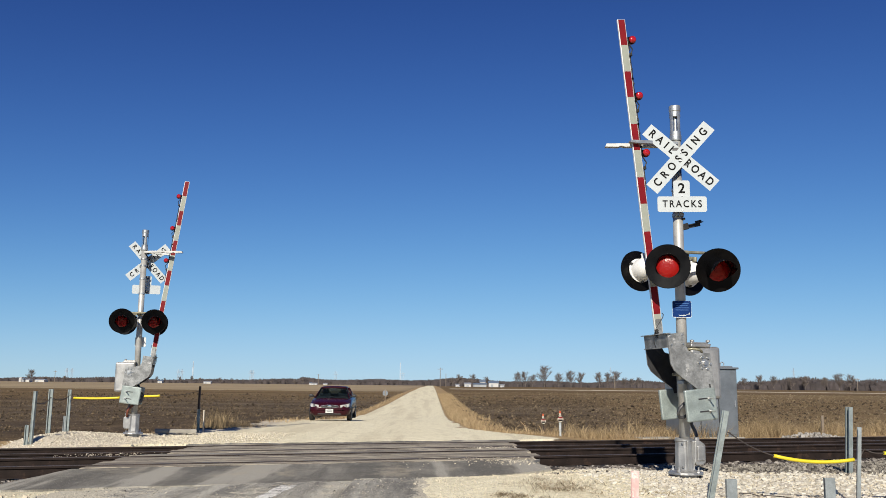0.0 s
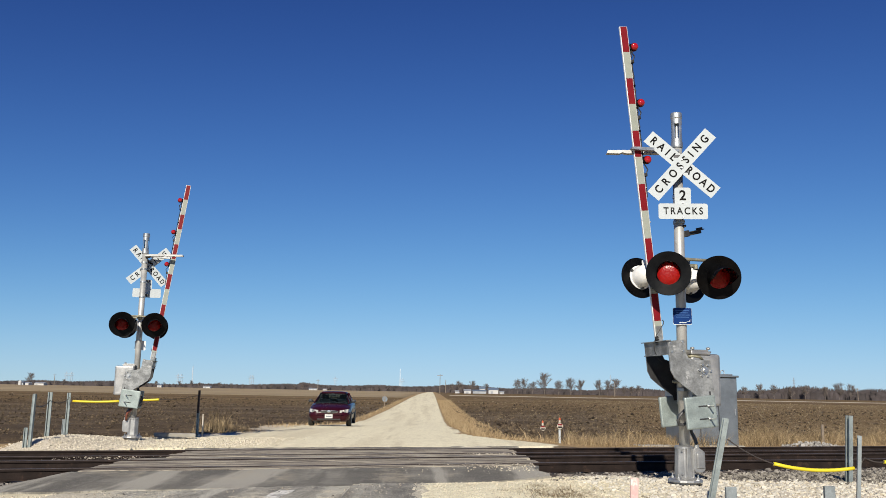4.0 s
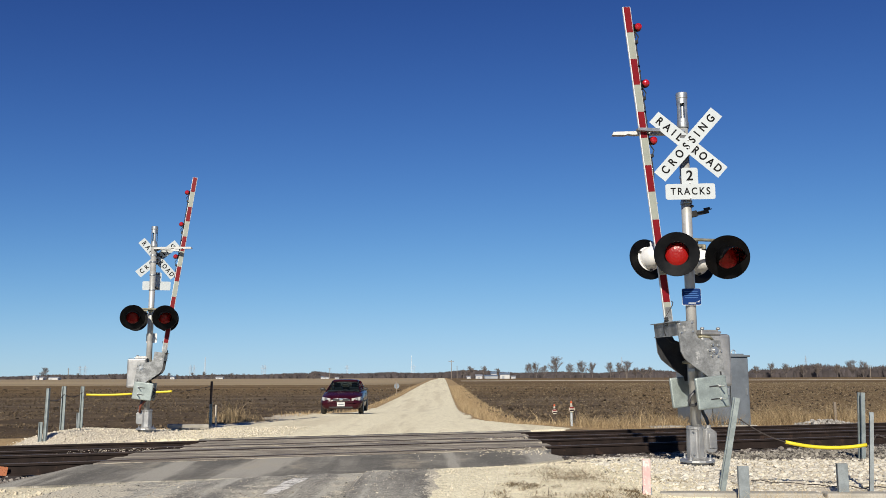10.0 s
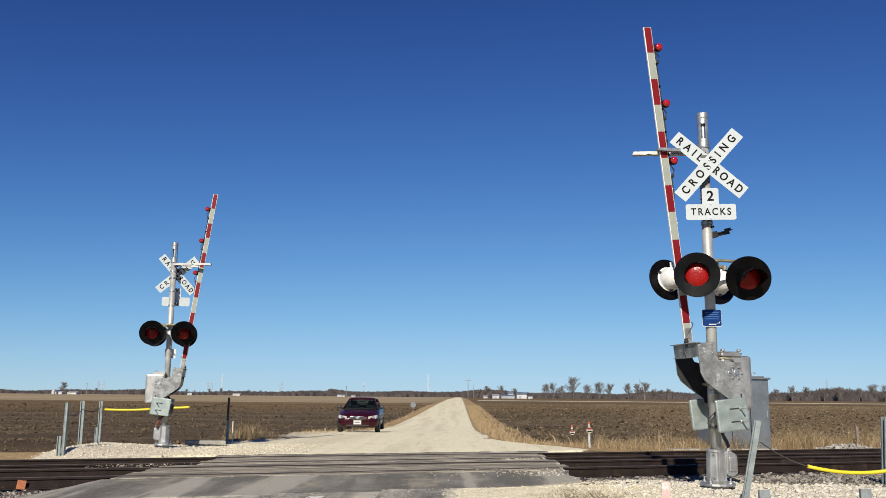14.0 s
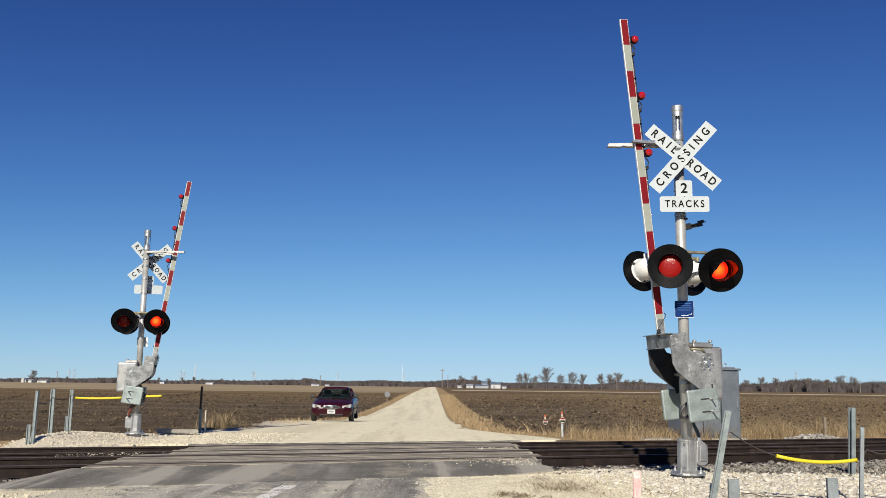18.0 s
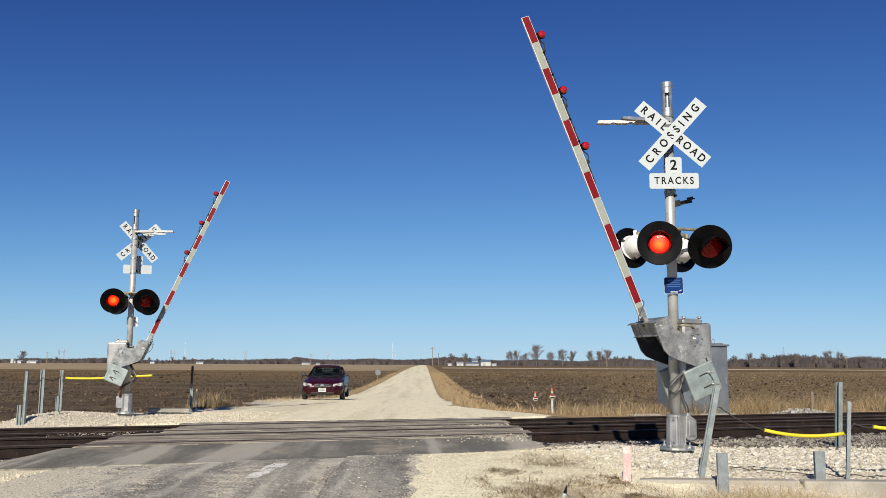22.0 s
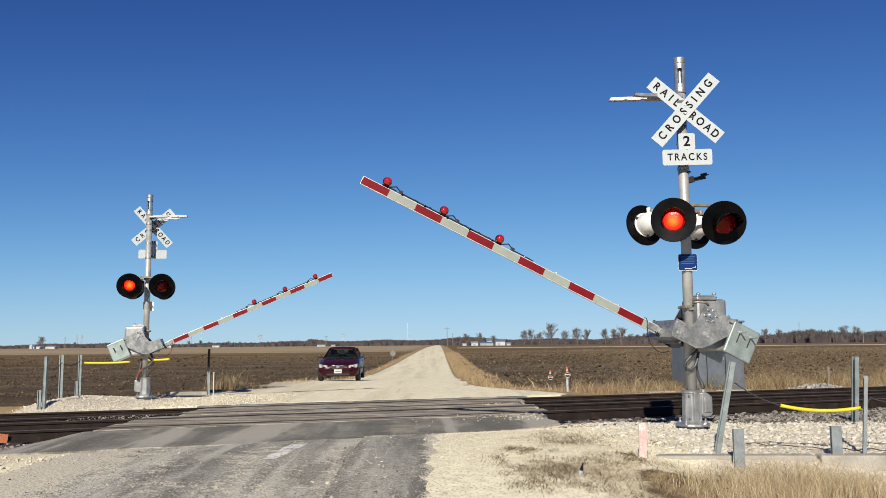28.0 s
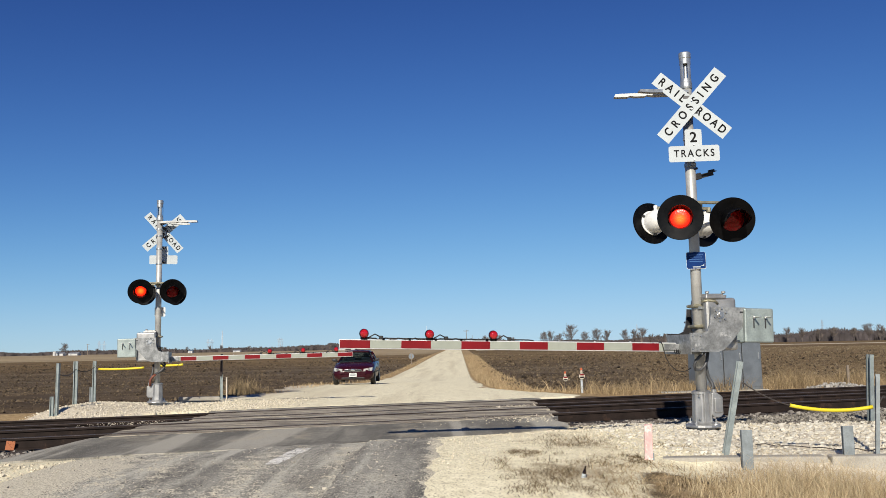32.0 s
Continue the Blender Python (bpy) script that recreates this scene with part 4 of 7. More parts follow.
    for ang, text in ((-41.8, (("RAIL", -0.34, 0.43), ("ROAD", 0.34, 0.48))), (48.2, (("CROSSING", 0.0, 1.08),))):
        bm = B()
        box(bm, (0, 0, 0), (1.25, 0.004, 0.205))
        blade = part("crossbuck_blade", bm, WHITE, sig, "white crossbuck blade with black letters", sign_at(0, -0.005 if ang < 0 else 0.001, 4.445 if d else 4.43, -ang))
        back = (("CROSSING", 0.0, 1.08),) if ang < 0 else (("RAIL", -0.34, 0.43), ("ROAD", 0.34, 0.48))
        for side, group in ((1, text), (-1, back)):
            for word, at, span in group:
                words(word, 0.158, LETTER, blade, pose(at * side, -0.0035 * side, 0, 0, 0, 0 if side > 0 else 180), thick=0.0036, span=span, narrow=0.86)
    bm = B()
    rounded_plate(bm, 0.69, 0.225, 0.03)
    tp = part("tracks_sign", bm, WHITE, sig, "white plate reading TRACKS", sign_at(0, 0.005, 3.745))
    words("TRACKS", 0.142, LETTER, tp, pose(0, -0.0035, 0), thick=0.0022, span=0.55, narrow=0.86)
    bm = B()
    rounded_plate(bm, 0.23, 0.25, 0.03)
    tp = part("number_sign", bm, WHITE, sig, "white plate with the number 2", sign_at(0, 0.0, 3.965))
    words("2", 0.2, LETTER, tp, pose(0, -0.0035, 0.005), thick=0.004)
    for bz in (3.87, 3.66, 4.5, 4.38):
        bm = B()
        tube(bm, (0, -0.012, 0), (0, 0.012, 0), 0.013, 8)
        part("sign_bolt", bm, STEEL, sig, "", sign_at(0, 0.005, bz))
    for bz in (4.55, 4.33, 4.05, 3.69):
        bm = B()
        box(bm, (0, 0.008, 0), (0.2, 0.012, 0.045), None, 0.003)
        for x in (-0.085, 0.085):
            box(bm, (x, 0.075, 0), (0.008, 0.125, 0.04))
        box(bm, (0, 0.135, 0), (0.18, 0.012, 0.045), None, 0.003)
        part("sign_strap", bm, STRAP, sig, "dark steel strap holding the signs off the mast", face @ pose(sx * 0.4, -gap, bz - d))
    # arm stop: two flat bars reaching out beside the mast
    bm = B()
    prism(bm, [(-0.49, -0.024), (-0.3, -0.028), (-0.26, -0.012), (-0.2, -0.026), (-0.05, -0.024), (-0.02, -0.006), (0.06, -0.022), (0.49, -0.026), (0.49, 0.012), (0.3, 0.028), (0.06, 0.026), (0.02, 0.014), (-0.02, 0.027), (-0.47, 0.02)], -0.05, 0.05)
    part("arm_stop", bm, SILVER, sig, "pale notched bar that steadies the raised arm", pose(-0.49, 0.2, 4.675 - d, 0, 0, -15))
    bm = B()
    prism(bm, [(-0.37, -0.012), (-0.2, -0.024), (0.1, -0.02), (0.14, -0.004), (0.2, -0.022), (0.37, -0.022), (0.37, 0.018), (0.1, 0.022), (0.05, 0.01), (-0.02, 0.022), (-0.35, 0.022)], -0.04, 0.04)
    part("arm_stop", bm, GALV, sig, "", pose(-0.38, -0.05, 4.66 - d, 0, -2, 0))
    bm = B()
    tube(bm, (-0.09, -0.1, 4.66 - d), (-0.09, 0.14, 4.66 - d), 0.014, 8)
    box(bm, (-0.06, 0.02, 4.64 - d), (0.1, 0.2, 0.02), None, 0.004)
    part("stop_bracket", bm, STRAP, sig, "dark steel bracket")
    if not d:
        bm = B()
        box(bm, (0.2, -0.02, 3.5), (0.36, 0.05, 0.012), pose(0, 0, 0, 0, -14, 0))
        box(bm, (0.2, 0.0, 3.475), (0.3, 0.012, 0.05), pose(0, 0, 0, 0, -14, 0))
        box(bm, (0.32, 0.0, 3.545), (0.1, 0.012, 0.045), pose(0, 0, 0, 0, -14, 0))
        box(bm, (0.1, -0.02, 3.46), (0.09, 0.06, 0.09), pose(0, 0, 0, 0, -14, 0), 0.01)
        tube(bm, (0.05, -0.09, 3.56), (0.05, 0.06, 3.56), 0.02, 8)
        # Rubber black here puts the grey bracket's shade into its colour.
        part("small_bracket", bm, RUBBER, sig, "empty angle bracket, coloured dark for its shade", pose(0, 0, -d))
    # lamps
    for s in (-1, 1):
        bm = B()
        tube(bm, (0, 0, 3.03), (0, s * 0.24, 3.05), 0.03, 10)
        tube(bm, (-0.4, s * 0.25, 3.05), (0.4, s * 0.25, 3.05), 0.022, 10)
        for x in (-0.38, 0.38):
            tube(bm, (x, s * 0.25, 3.06), (x, s * 0.25, 3.0), 0.035, 10)
        box(bm, (0, s * 0.12, 3.04), (0.13, 0.14, 0.1), None, 0.02)
        part("lamp_crossarm", bm, BRASS, sig, "pipe crossarm carrying two lamps", pose(0, 0, -0.55 * d))
    lamps = []
    if d:
        spots = ((-0.38, -0.42, 0, -25, 2, 0.2), (0.38, -0.42, 0, -17, 10, 0.2), (0.38, 0.42, 0, 186, 9, 0.36), (-0.38, 0.42, 0, 190, 9, 0.36))
    else:
        spots = ((-0.395, -0.42, -0.015, -25, 2, 0.1), (0.365, -0.42, -0.04, -17, 11, 0.46), (0.335, 0.42, -0.02, 186, 9, 0.2), (-0.43, 0.42, 0.02, 190, 9, 0.2))
    for x, y, dz, yaw, tilt, reach in spots:
        lamps.append(flasher(sig, x, y, 2.83 + dz - 0.55 * d, yaw, tilt, reach)[1])
    # blue notice
    bm = B()
    rounded_plate(bm, 0.262, 0.236, 0.022)
    nt = part("notice", bm, HOUSING_W, sig, "small blue notice with rows of white writing", pose(-0.03, -0.09, 2.265) @ face)
    bm = B()
    rounded_plate(bm, 0.257, 0.228, 0.021, 0.003)
    part("blue_face", bm, BLUE, nt, "blue face", pose(0, -0.0037, 0.003))
    bm = B()
    for i, w in enumerate((0.19, 0.16, 0.2, 0.18)):
        box(bm, (0, -0.0062, 0.078 - i * 0.03), (w, 0.002, 0.009))
    part("writing_bars", bm, PALE_BLUE, nt, "pale bars of unreadable writing")
    bm = B()
    box(bm, (0.005, -0.0062, -0.088), (0.1, 0.002, 0.014))
    prism(bm, [(0.05, -0.075), (0.105, -0.075), (0.105, -0.045), (0.09, -0.066)], -0.0072, -0.0052)
    part("writing_bars", bm, WHITE, nt, "white bar at the foot of the notice")
    # gate mechanism
    bm = B()
    box(bm, (0.25, 0.03, 1.385), (0.46, 0.46, 0.72), None, 0.04)
    part("gate_mechanism", bm, CAST, sig, "cast grey gate mechanism housing")
    bm = B()
    box(bm, (0.17, -0.02, 1.755), (0.3, 0.4, 0.05), None, 0.015)
    box(bm, (0.17, -0.02, 1.79), (0.26, 0.34, 0.025), None, 0.01)
    for x in (0.06, 0.3):
        lathe(bm, [(0.012, 1.8), (0.03, 1.81), (0.03, 1.83), (0.0, 1.84)], 8, pose(x, -0.18, 0))
    part("mechanism_lid", bm, CAST, sig, "bolted housing lid")
    for y in (-0.2, 0.14):
        bm = B()
        tube(bm, (0.02, y, 1.77), (0.33, y, 1.77), 0.011, 8)
        part("lid_rod", bm, STEEL, sig, "bright hinge rod along the lid")
    bm = B()
    pipe(bm, [(-0.02, -0.16, 1.7), (0.06, -0.19, 1.71), (0.16, -0.2, 1.7), (0.2, -0.2, 1.66)], 0.02, 8)
    part("conduit", bm, BRASS, sig, "short brassy conduit into the housing", None, True)
    bm = B()
    tube(bm, (0.14, -0.36, 1.51), (0.14, 0.36, 1.51), 0.045, 16)
    part("hinge_shaft", bm, STEEL, sig)
    for z in (1.64, 1.36):
        bm = B()
        tube(bm, (-0.11, -0.09, z), (0.1, -0.09, z), 0.018, 10)
        tube(bm, (-0.11, 0.09, z), (0.1, 0.09, z), 0.018, 10)
        box(bm, (0.0, 0, z), (0.2, 0.2, 0.05), None, 0.015)
        part("mast_clamp", bm, BRASS, sig, "brassy clamp holding the mechanism")
    bm = B()
    pipe(bm, [(0.1, -0.14, 1.12), (0.03, -0.15, 1.04), (-0.06, -0.15, 0.97), (-0.14, -0.15, 0.9), (-0.165, -0.14, 0.83), (-0.14, -0.13, 0.775), (-0.07, -0.12, 0.77), (0.0, -0.12, 0.82), (0.04, -0.12, 0.9), (0.06, -0.12, 1.02)], 0.022, 8)
    part("hose", bm, HOSE, sig, "grey flexible hose", None, True)
    bm = B()
    pipe(bm, [(0.1, 0.02, 0.95), (0.1, 0.03, 0.78), (0.13, 0.03, 0.66), (0.17, 0.02, 0.58), (0.18, 0.0, 0.52), (0.18, 0.0, 0.44)], 0.024, 8)
    part("hose", bm, HOSE, sig, "conduit into the junction box", None, True)
    arm = build_gate_arm(sig, 5.03, (4.6, 3.75, 2.9)) if d else build_gate_arm(sig, 5.065, (4.75, 3.9, 3.05))
    return sig, arm, lamps


ARM_LAMP = mat("red_arm_lamp_glass", (0.36, 0.008, 0.012), 0.06, 0.0, 0.3, 40, 120, 0.3, None, 0.8)
NEAR_SIGNAL, NEAR_ARM, NEAR_LAMPS = build_signal(pose(3.525, 12.28, 0.0, 0, 0, 12))
FAR_SIGNAL, FAR_ARM, FAR_LAMPS = build_signal(pose(-7.35, 22.1, -0.1, 0, 0, 192), 0.14, -0.08)


# ---- posts, tubes and the low wall ----
CONC = mat("weathered_concrete", (0.33, 0.31, 0.265), 0.85, 0, 0.2, 2.5, 60, 0.4, ((0.28, 0.26, 0.22), 0.35, 3))
GALV_POST = mat("galvanised_post", (0.26, 0.3, 0.298), 0.5, 0.55, 0.2, 6, 60, 0.15, ((0.24, 0.27, 0.28), 0.3, 8))
POST_GREY = mat("blue_grey_post_paint", (0.23, 0.26, 0.27), 0.6, 0.2, 0.2, 6, 60, 0.15, ((0.1, 0.1, 0.1), 0.2, 9))
RUSTED = mat("dark_rusted_steel", (0.05, 0.035, 0.03), 0.8, 0.2, 0.3, 8, 60, 0.3)
YELLOW = mat("yellow_plastic_tube", (0.68, 0.55, 0.025), 0.4, 0, 0.08, 6, 80, 0.05)
WIRE = mat("dark_wire", (0.06, 0.05, 0.045), 0.7, 0.4, 0.2, 10, 60, 0.1)
PINK = mat("faded_pink_stake", (0.72, 0.42, 0.4), 0.8, 0, 0.15, 8, 60, 0.3, ((0.72, 0.66, 0.6), 0.5, 12))
ORANGE = mat("orange_plastic", (0.5, 0.1, 0.03), 0.55, 0, 0.2, 6, 80, 0.05)
AGED = mat("weathered_off_white", (0.5, 0.45, 0.37), 0.6, 0, 0.15, 8, 60, 0.1)
COPPER = mat("red_brown_conduit", (0.17, 0.052, 0.03), 0.5, 0, 0.2, 8, 60, 0.1)
SHEET = mat("grey_sheet_steel", (0.205, 0.226, 0.243), 0.4, 0.55, 0.16, 2.5, 50, 0.06, ((0.2, 0.22, 0.235), 0.3, 2))
TIMBER = mat("grey_pole_timber", (0.22, 0.18, 0.14), 0.85, 0, 0.25, 3, 40, 0.3)


def channel_post(name, label, base, top, w, material, holes=True, group="fence posts"):
    """A U-channel sign post between two points, its web to the front."""
    base, top = Vector(base), Vector(top)
    d = top - base
    ln = d.length
    bm = B()
    t = w * 0.12
    prof = [(-w / 2, 0), (w / 2, 0), (w / 2, w * 0.5), (w * 0.62, w * 0.5), (w * 0.62, w * 0.5 + t), (w / 2 - t, w * 0.5 + t), (w / 2 - t, t), (-w / 2 + t, t), (-w / 2 + t, w * 0.5 + t),
            (-w * 0.62, w * 0.5 + t), (-w * 0.62, w * 0.5), (-w / 2, w * 0.5)]
    a = [bm.verts.new((x, y, 0)) for x, y in prof]
    b = [bm.verts.new((x, y, ln)) for x, y in prof]
    bm.faces.new(a[::-1])
    bm.faces.new(b)
    for i in range(len(prof)):
        bm.faces.new((a[i], a[(i + 1) % 12], b[(i + 1) % 12], b[i]))
    if holes:
        for k in range(int(ln / 0.06)):
            box(bm, (0, -0.001, 0.06 * k + 0.04), (w * 0.16, 0.003, 0.014))
    ob = new(name, mesh_of(name, bm, material))
    ob.matrix_basis = Matrix.Translation(base) @ d.to_track_quat("Z", "Y").to_matrix().to_4x4() 
    return tagged(ob, label, "post", group)


def tube_on_wire(label, pts_wire, a, b, drop, r=0.02):
    """A yellow tube threaded on a slack wire."""
    tb = thing("guard_tube", label, "guard tube", None, "yellow tubes")
    bm = B()
    pipe(bm, sag(a, b, drop, 12), r, 10)
    part("tube", bm, YELLOW, tb, "yellow plastic sleeve", None, True)
    for p, q, dr in pts_wire:
        bm = B()
        pipe(bm, sag(p, q, dr, 8), 0.007, 5)
        part("wire", bm, WIRE, tb, "thin dark wire")
    return tb


def build_near_verge_things():
    beam = thing("low_wall", "weathered concrete beam half sunk in the gravel edge", "low wall", None, "", "structure")
    for x0, x1, y, z in ((2.35, 4.05, 9.62, -0.06), (4.07, 7.2, 9.45, -0.055)):
        bm = B()
        box(bm, ((x0 + x1) / 2, y, z - 0.25), (x1 - x0, 0.2, 0.5), pose(0, 0, 0, 0, 0, -3), 0.02)
        part("concrete_beam", bm, CONC, beam)
    bm = B()
    box(bm, (5.9, 9.1, -0.36), (1.6, 0.5, 0.36), pose(0, 0, 0, 0, 2, -6), 0.025)
    part("concrete_block", bm, CONC, beam)
    channel_post("sign_post", "leaning galvanised channel post beside the signal", (3.08, 9.78, -0.15), (3.3, 9.76, 0.925), 0.09, GALV_POST)
    channel_post("sign_post", "upright galvanised channel post by the track", (6.1, 12.92, -0.3), (6.17, 12.92, 0.92), 0.1, GALV_POST)
    channel_post("sign_post", "short galvanised channel post holding the tube wire", (4.66, 9.68, -0.2), (4.72, 9.66, 0.77), 0.062, POST_GREY)
    for x, y, z in ((3.17, 9.36, 0.235), (4.29, 9.55, 0.24)):
        bm = B()
        box(bm, (x, y, z - 0.33), (0.112, 0.04, 0.66), None, 0.008)
        box(bm, (x + 0.051, y + 0.015, z - 0.33), (0.01, 0.03, 0.66))
        box(bm, (x - 0.051, y + 0.015, z - 0.33), (0.01, 0.03, 0.66))
        tagged(new("guard_post", mesh_of("guard_post", bm, POST_GREY)), "short blue-grey steel post before the concrete beam", "post", "guard posts")
    bm = B()
    box(bm, (2.18, 9.47, 0.09), (0.082, 0.025, 0.42), pose(0, 0, 0, 1, 1, 4), 0.004)
    st = thing("survey_stake", "flat wooden survey stake sprayed pink", "stake")
    part("stake_board", bm, PINK, st)
    bm = B()
    box(bm, (2.21, 9.478, -0.04), (0.05, 0.03, 0.09), pose(0, 0, 0, 0, 0, 4), 0.004)
    part("stake_foot", bm, POST_GREY, st, "dark foot of the stake")
    tube_on_wire("yellow plastic tube sagging on a wire between posts", [((3.27, 9.73, 0.7), (3.3, 9.71, 0.69), 0), ((3.28, 9.72, 0.7), (3.76, 9.7, 0.455), 0.03), ((4.67, 9.66, 0.425), (4.73, 9.64, 0.54), 0.0)],
                 (3.76, 9.7, 0.455), (4.62, 9.66, 0.425), 0.045)
    tube_on_wire("yellow plastic tube on the wire beyond the post", [((4.73, 9.64, 0.54), (4.93, 9.62, 0.5), 0.02), ((5.9, 9.6, 0.52), (6.4, 9.6, 0.6), 0.02)], (4.93, 9.62, 0.5), (5.9, 9.6, 0.52), 0.04)
    bm = B()
    lie = [(3.55 + 0.11 * k, 10.25 - 0.32 * float(ease(0, 9, k)) + 0.035 * math.sin(k * 1.7) + 0.02 * math.sin(k * 4.1)) for k in range(24)]
    pipe(bm, [(x, y, float(land(x, y)) + 0.035 + 0.012 * math.sin(k * 2.3)) for k, (x, y) in enumerate(lie)], 0.006, 6)
    tagged(new("fallen_cable", mesh_of("fallen_cable", bm, WIRE)), "dark cable lying on the gravel", "cable")
    # bottle
    bo = thing("bottle", "brown glass bottle with white label on the gravel", "bottle", pose(1.36, 8.55, -0.115, 6, 12, 0) @ Matrix.Diagonal((0.62, 0.62, 0.62, 1)))
    bm = B()
    lathe(bm, [(0, 0), (0.03, 0.0), (0.031, 0.1), (0.028, 0.125), (0.014, 0.16), (0.012, 0.2), (0.015, 0.203), (0.014, 0.21), (0, 0.21)], 14)
    part("bottle_glass", bm, mat("brown_bottle_glass", (0.02, 0.01, 0.006), 0.12, 0, 0.1, 10, 80, 0.02), bo, "", None, True)
    bm = B()
    lathe(bm, [(0.032, 0.015), (0.0325, 0.02), (0.0325, 0.085), (0.032, 0.09)], 14)
    part("bottle_label", bm, WHITE, bo, "white paper label", None, True)


build_near_verge_things()


def build_far_side_things():
    for base, top, w, mt, lab in (((-8.88, 20.0, -0.6), (-8.86, 20.0, 0.945), 0.085, GALV_POST, "tall galvanised post at the edge of the gravel"),
                                  ((-8.98, 19.95, -0.6), (-8.98, 19.95, 0.2), 0.07, GALV_POST, "short galvanised post beside a tall one"),
                                  ((-10.66, 25.0, -0.7), (-10.66, 25.0, 0.94), 0.1, GALV_POST, "tall galvanised post with wire"),
                                  ((-10.75, 26.5, -0.7), (-10.75, 26.5, 0.92), 0.085, GALV_POST, "tall galvanised post where the tube begins"),
                                  ((-10.85, 26.5, -0.7), (-10.85, 26.5, 0.15), 0.06, POST_GREY, "short dark post by the field"),
                                  ((-6.48, 24.9, -0.4), (-6.48, 24.9, 0.49), 0.062, GALV_POST, "lower galvanised half of a dark post"),
                                  ((-6.35, 24.9, -0.4), (-6.36, 24.9, 0.415), 0.05, AGED, "short white post by the gravel")):
        channel_post("fence_post", lab, base, top, w, mt, False)
    channel_post("fence_post", "dark rusted post clamped to a galvanised one", (-6.465, 24.86, 0.44), (-6.45, 24.86, 1.066), 0.075, RUSTED, False)
    tube_on_wire("yellow plastic tube on a slack fence wire", [((-10.75, 26.45, 0.8), (-10.64, 26.45, 0.68), 0.01), ((-9.2, 26.45, 0.7), (-8.8, 26.45, 0.74), 0.01)], (-10.62, 26.45, 0.68), (-9.25, 26.45, 0.7), 0.02, 0.034)
    tube_on_wire("yellow plastic tube behind the signal mast", [((-8.1, 26.45, 0.77), (-6.46, 24.85, 0.944), 0.05)], (-8.75, 26.45, 0.75), (-8.07, 26.45, 0.77), 0.01, 0.034)
    for a, b in (((-8.86, 19.98, 0.7), (-10.66, 24.98, 0.72)), ((-10.66, 24.98, 0.72), (-10.75, 26.45, 0.74))):
        bm = B()
        pipe(bm, sag(a, b, 0.1, 8), 0.012, 5)
        tagged(new("fence_wire", mesh_of("fence_wire", bm, WIRE)), "slack wire between fence posts", "wire")
    # concrete slab edge by the far mast
    bm = B()
    box(bm, (-6.7, 23.5, -0.095), (1.05, 0.24, 0.1), pose(0, 0, 0, 0, 1, 19.5), 0.02)
    tagged(new("concrete_strip", mesh_of("concrete_strip", bm, CONC)), "pale concrete strip lying in the gravel", "kerb", "", "structure")
    # equipment cabinet
    cab = thing("equipment_cabinet", "grey steel railway equipment cabinet beside the track", "cabinet", pose(8.42, 27.6, -0.36, 0, 0, 8))
    bm = B()
    box(bm, (0, 0, 1.05), (1.84, 1.2, 2.1), None, 0.02)
    part("cabinet_body", bm, SHEET, cab, "grey steel body")
    bm = B()
    box(bm, (0, 0, 2.13), (1.94, 1.32, 0.06), None, 0.015)
    box(bm, (0, 0, 2.18), (1.7, 1.0, 0.05), None, 0.02)
    part("cabinet_lid", bm, SHEET, cab, "overhanging lid")
    for x in (-0.6, 0.0, 0.6):
        bm = B()
        box(bm, (x, -0.608, 1.08), (0.57, 0.02, 1.9), None, 0.006)
        part("cabinet_door", bm, SHEET, cab, "steel door panel")
        bm = B()
        box(bm, (x + 0.23, -0.63, 1.05), (0.03, 0.03, 0.2), None, 0.006)
        part("door_handle", bm, STEEL, cab)
    for x in (-0.3, 0.3):
        bm = B()
        box(bm, (x, -0.606, 1.08), (0.016, 0.016, 1.9))
        part("door_seam", bm, RUBBER, cab, "dark gap between doors")
    bm = B()
    for i, w in enumerate((0.3, 0.22)):
        box(bm, (0.12, -0.6205, 1.74 - i * 0.1), (w, 0.004, 0.05))
    part("writing_bars", bm, LETTER, cab, "dark bars of unreadable writing")
    for x in (-0.75, 0.75):
        bm = B()
        pipe(bm, [(x - 0.06, 0, 2.2), (x - 0.06, 0, 2.3), (x, 0, 2.34), (x + 0.06, 0, 2.3), (x + 0.06, 0, 2.2)], 0.015, 6)
        part("lifting_ring", bm, STEEL, cab)
    bm = B()
    box(bm, (0, 0, -0.05), (2.1, 1.5, 0.2), None, 0.02)
    part("cabinet_base", bm, CONC, cab, "concrete footing")
    bm = B()
    box(bm, (6.75, 26.6, -0.36), (1.3, 0.5, 0.12), pose(0, 0, 0, 0, 0, 14), 0.03)
    tagged(new("concrete_pad", mesh_of("concrete_pad", bm, CONC)), "pale concrete pad beside the cabinet", "slab", "", "structure")
    bm = B()
    pipe(bm, [(-0.06, 0.1, 1.2), (-0.15, 0.14, 1.05), (-0.2, 0.15, 0.94), (-0.19, 0.16, 0.86), (-0.1, 0.16, 0.78), (0.03, 0.16, 0.7)], 0.028, 8)
    part("hose", bm, HOSE, FAR_SIGNAL, "dark hose looping before the mast", None, True)
    bm = B()
    pipe(bm, [(0.02, 0.16, 0.705), (0.1, 0.16, 0.64), (0.14, 0.15, 0.57), (0.15, 0.13, 0.5), (0.15, 0.1, 0.42)], 0.03, 8)
    part("conduit", bm, COPPER, FAR_SIGNAL, "red-brown plastic conduit", None, True)
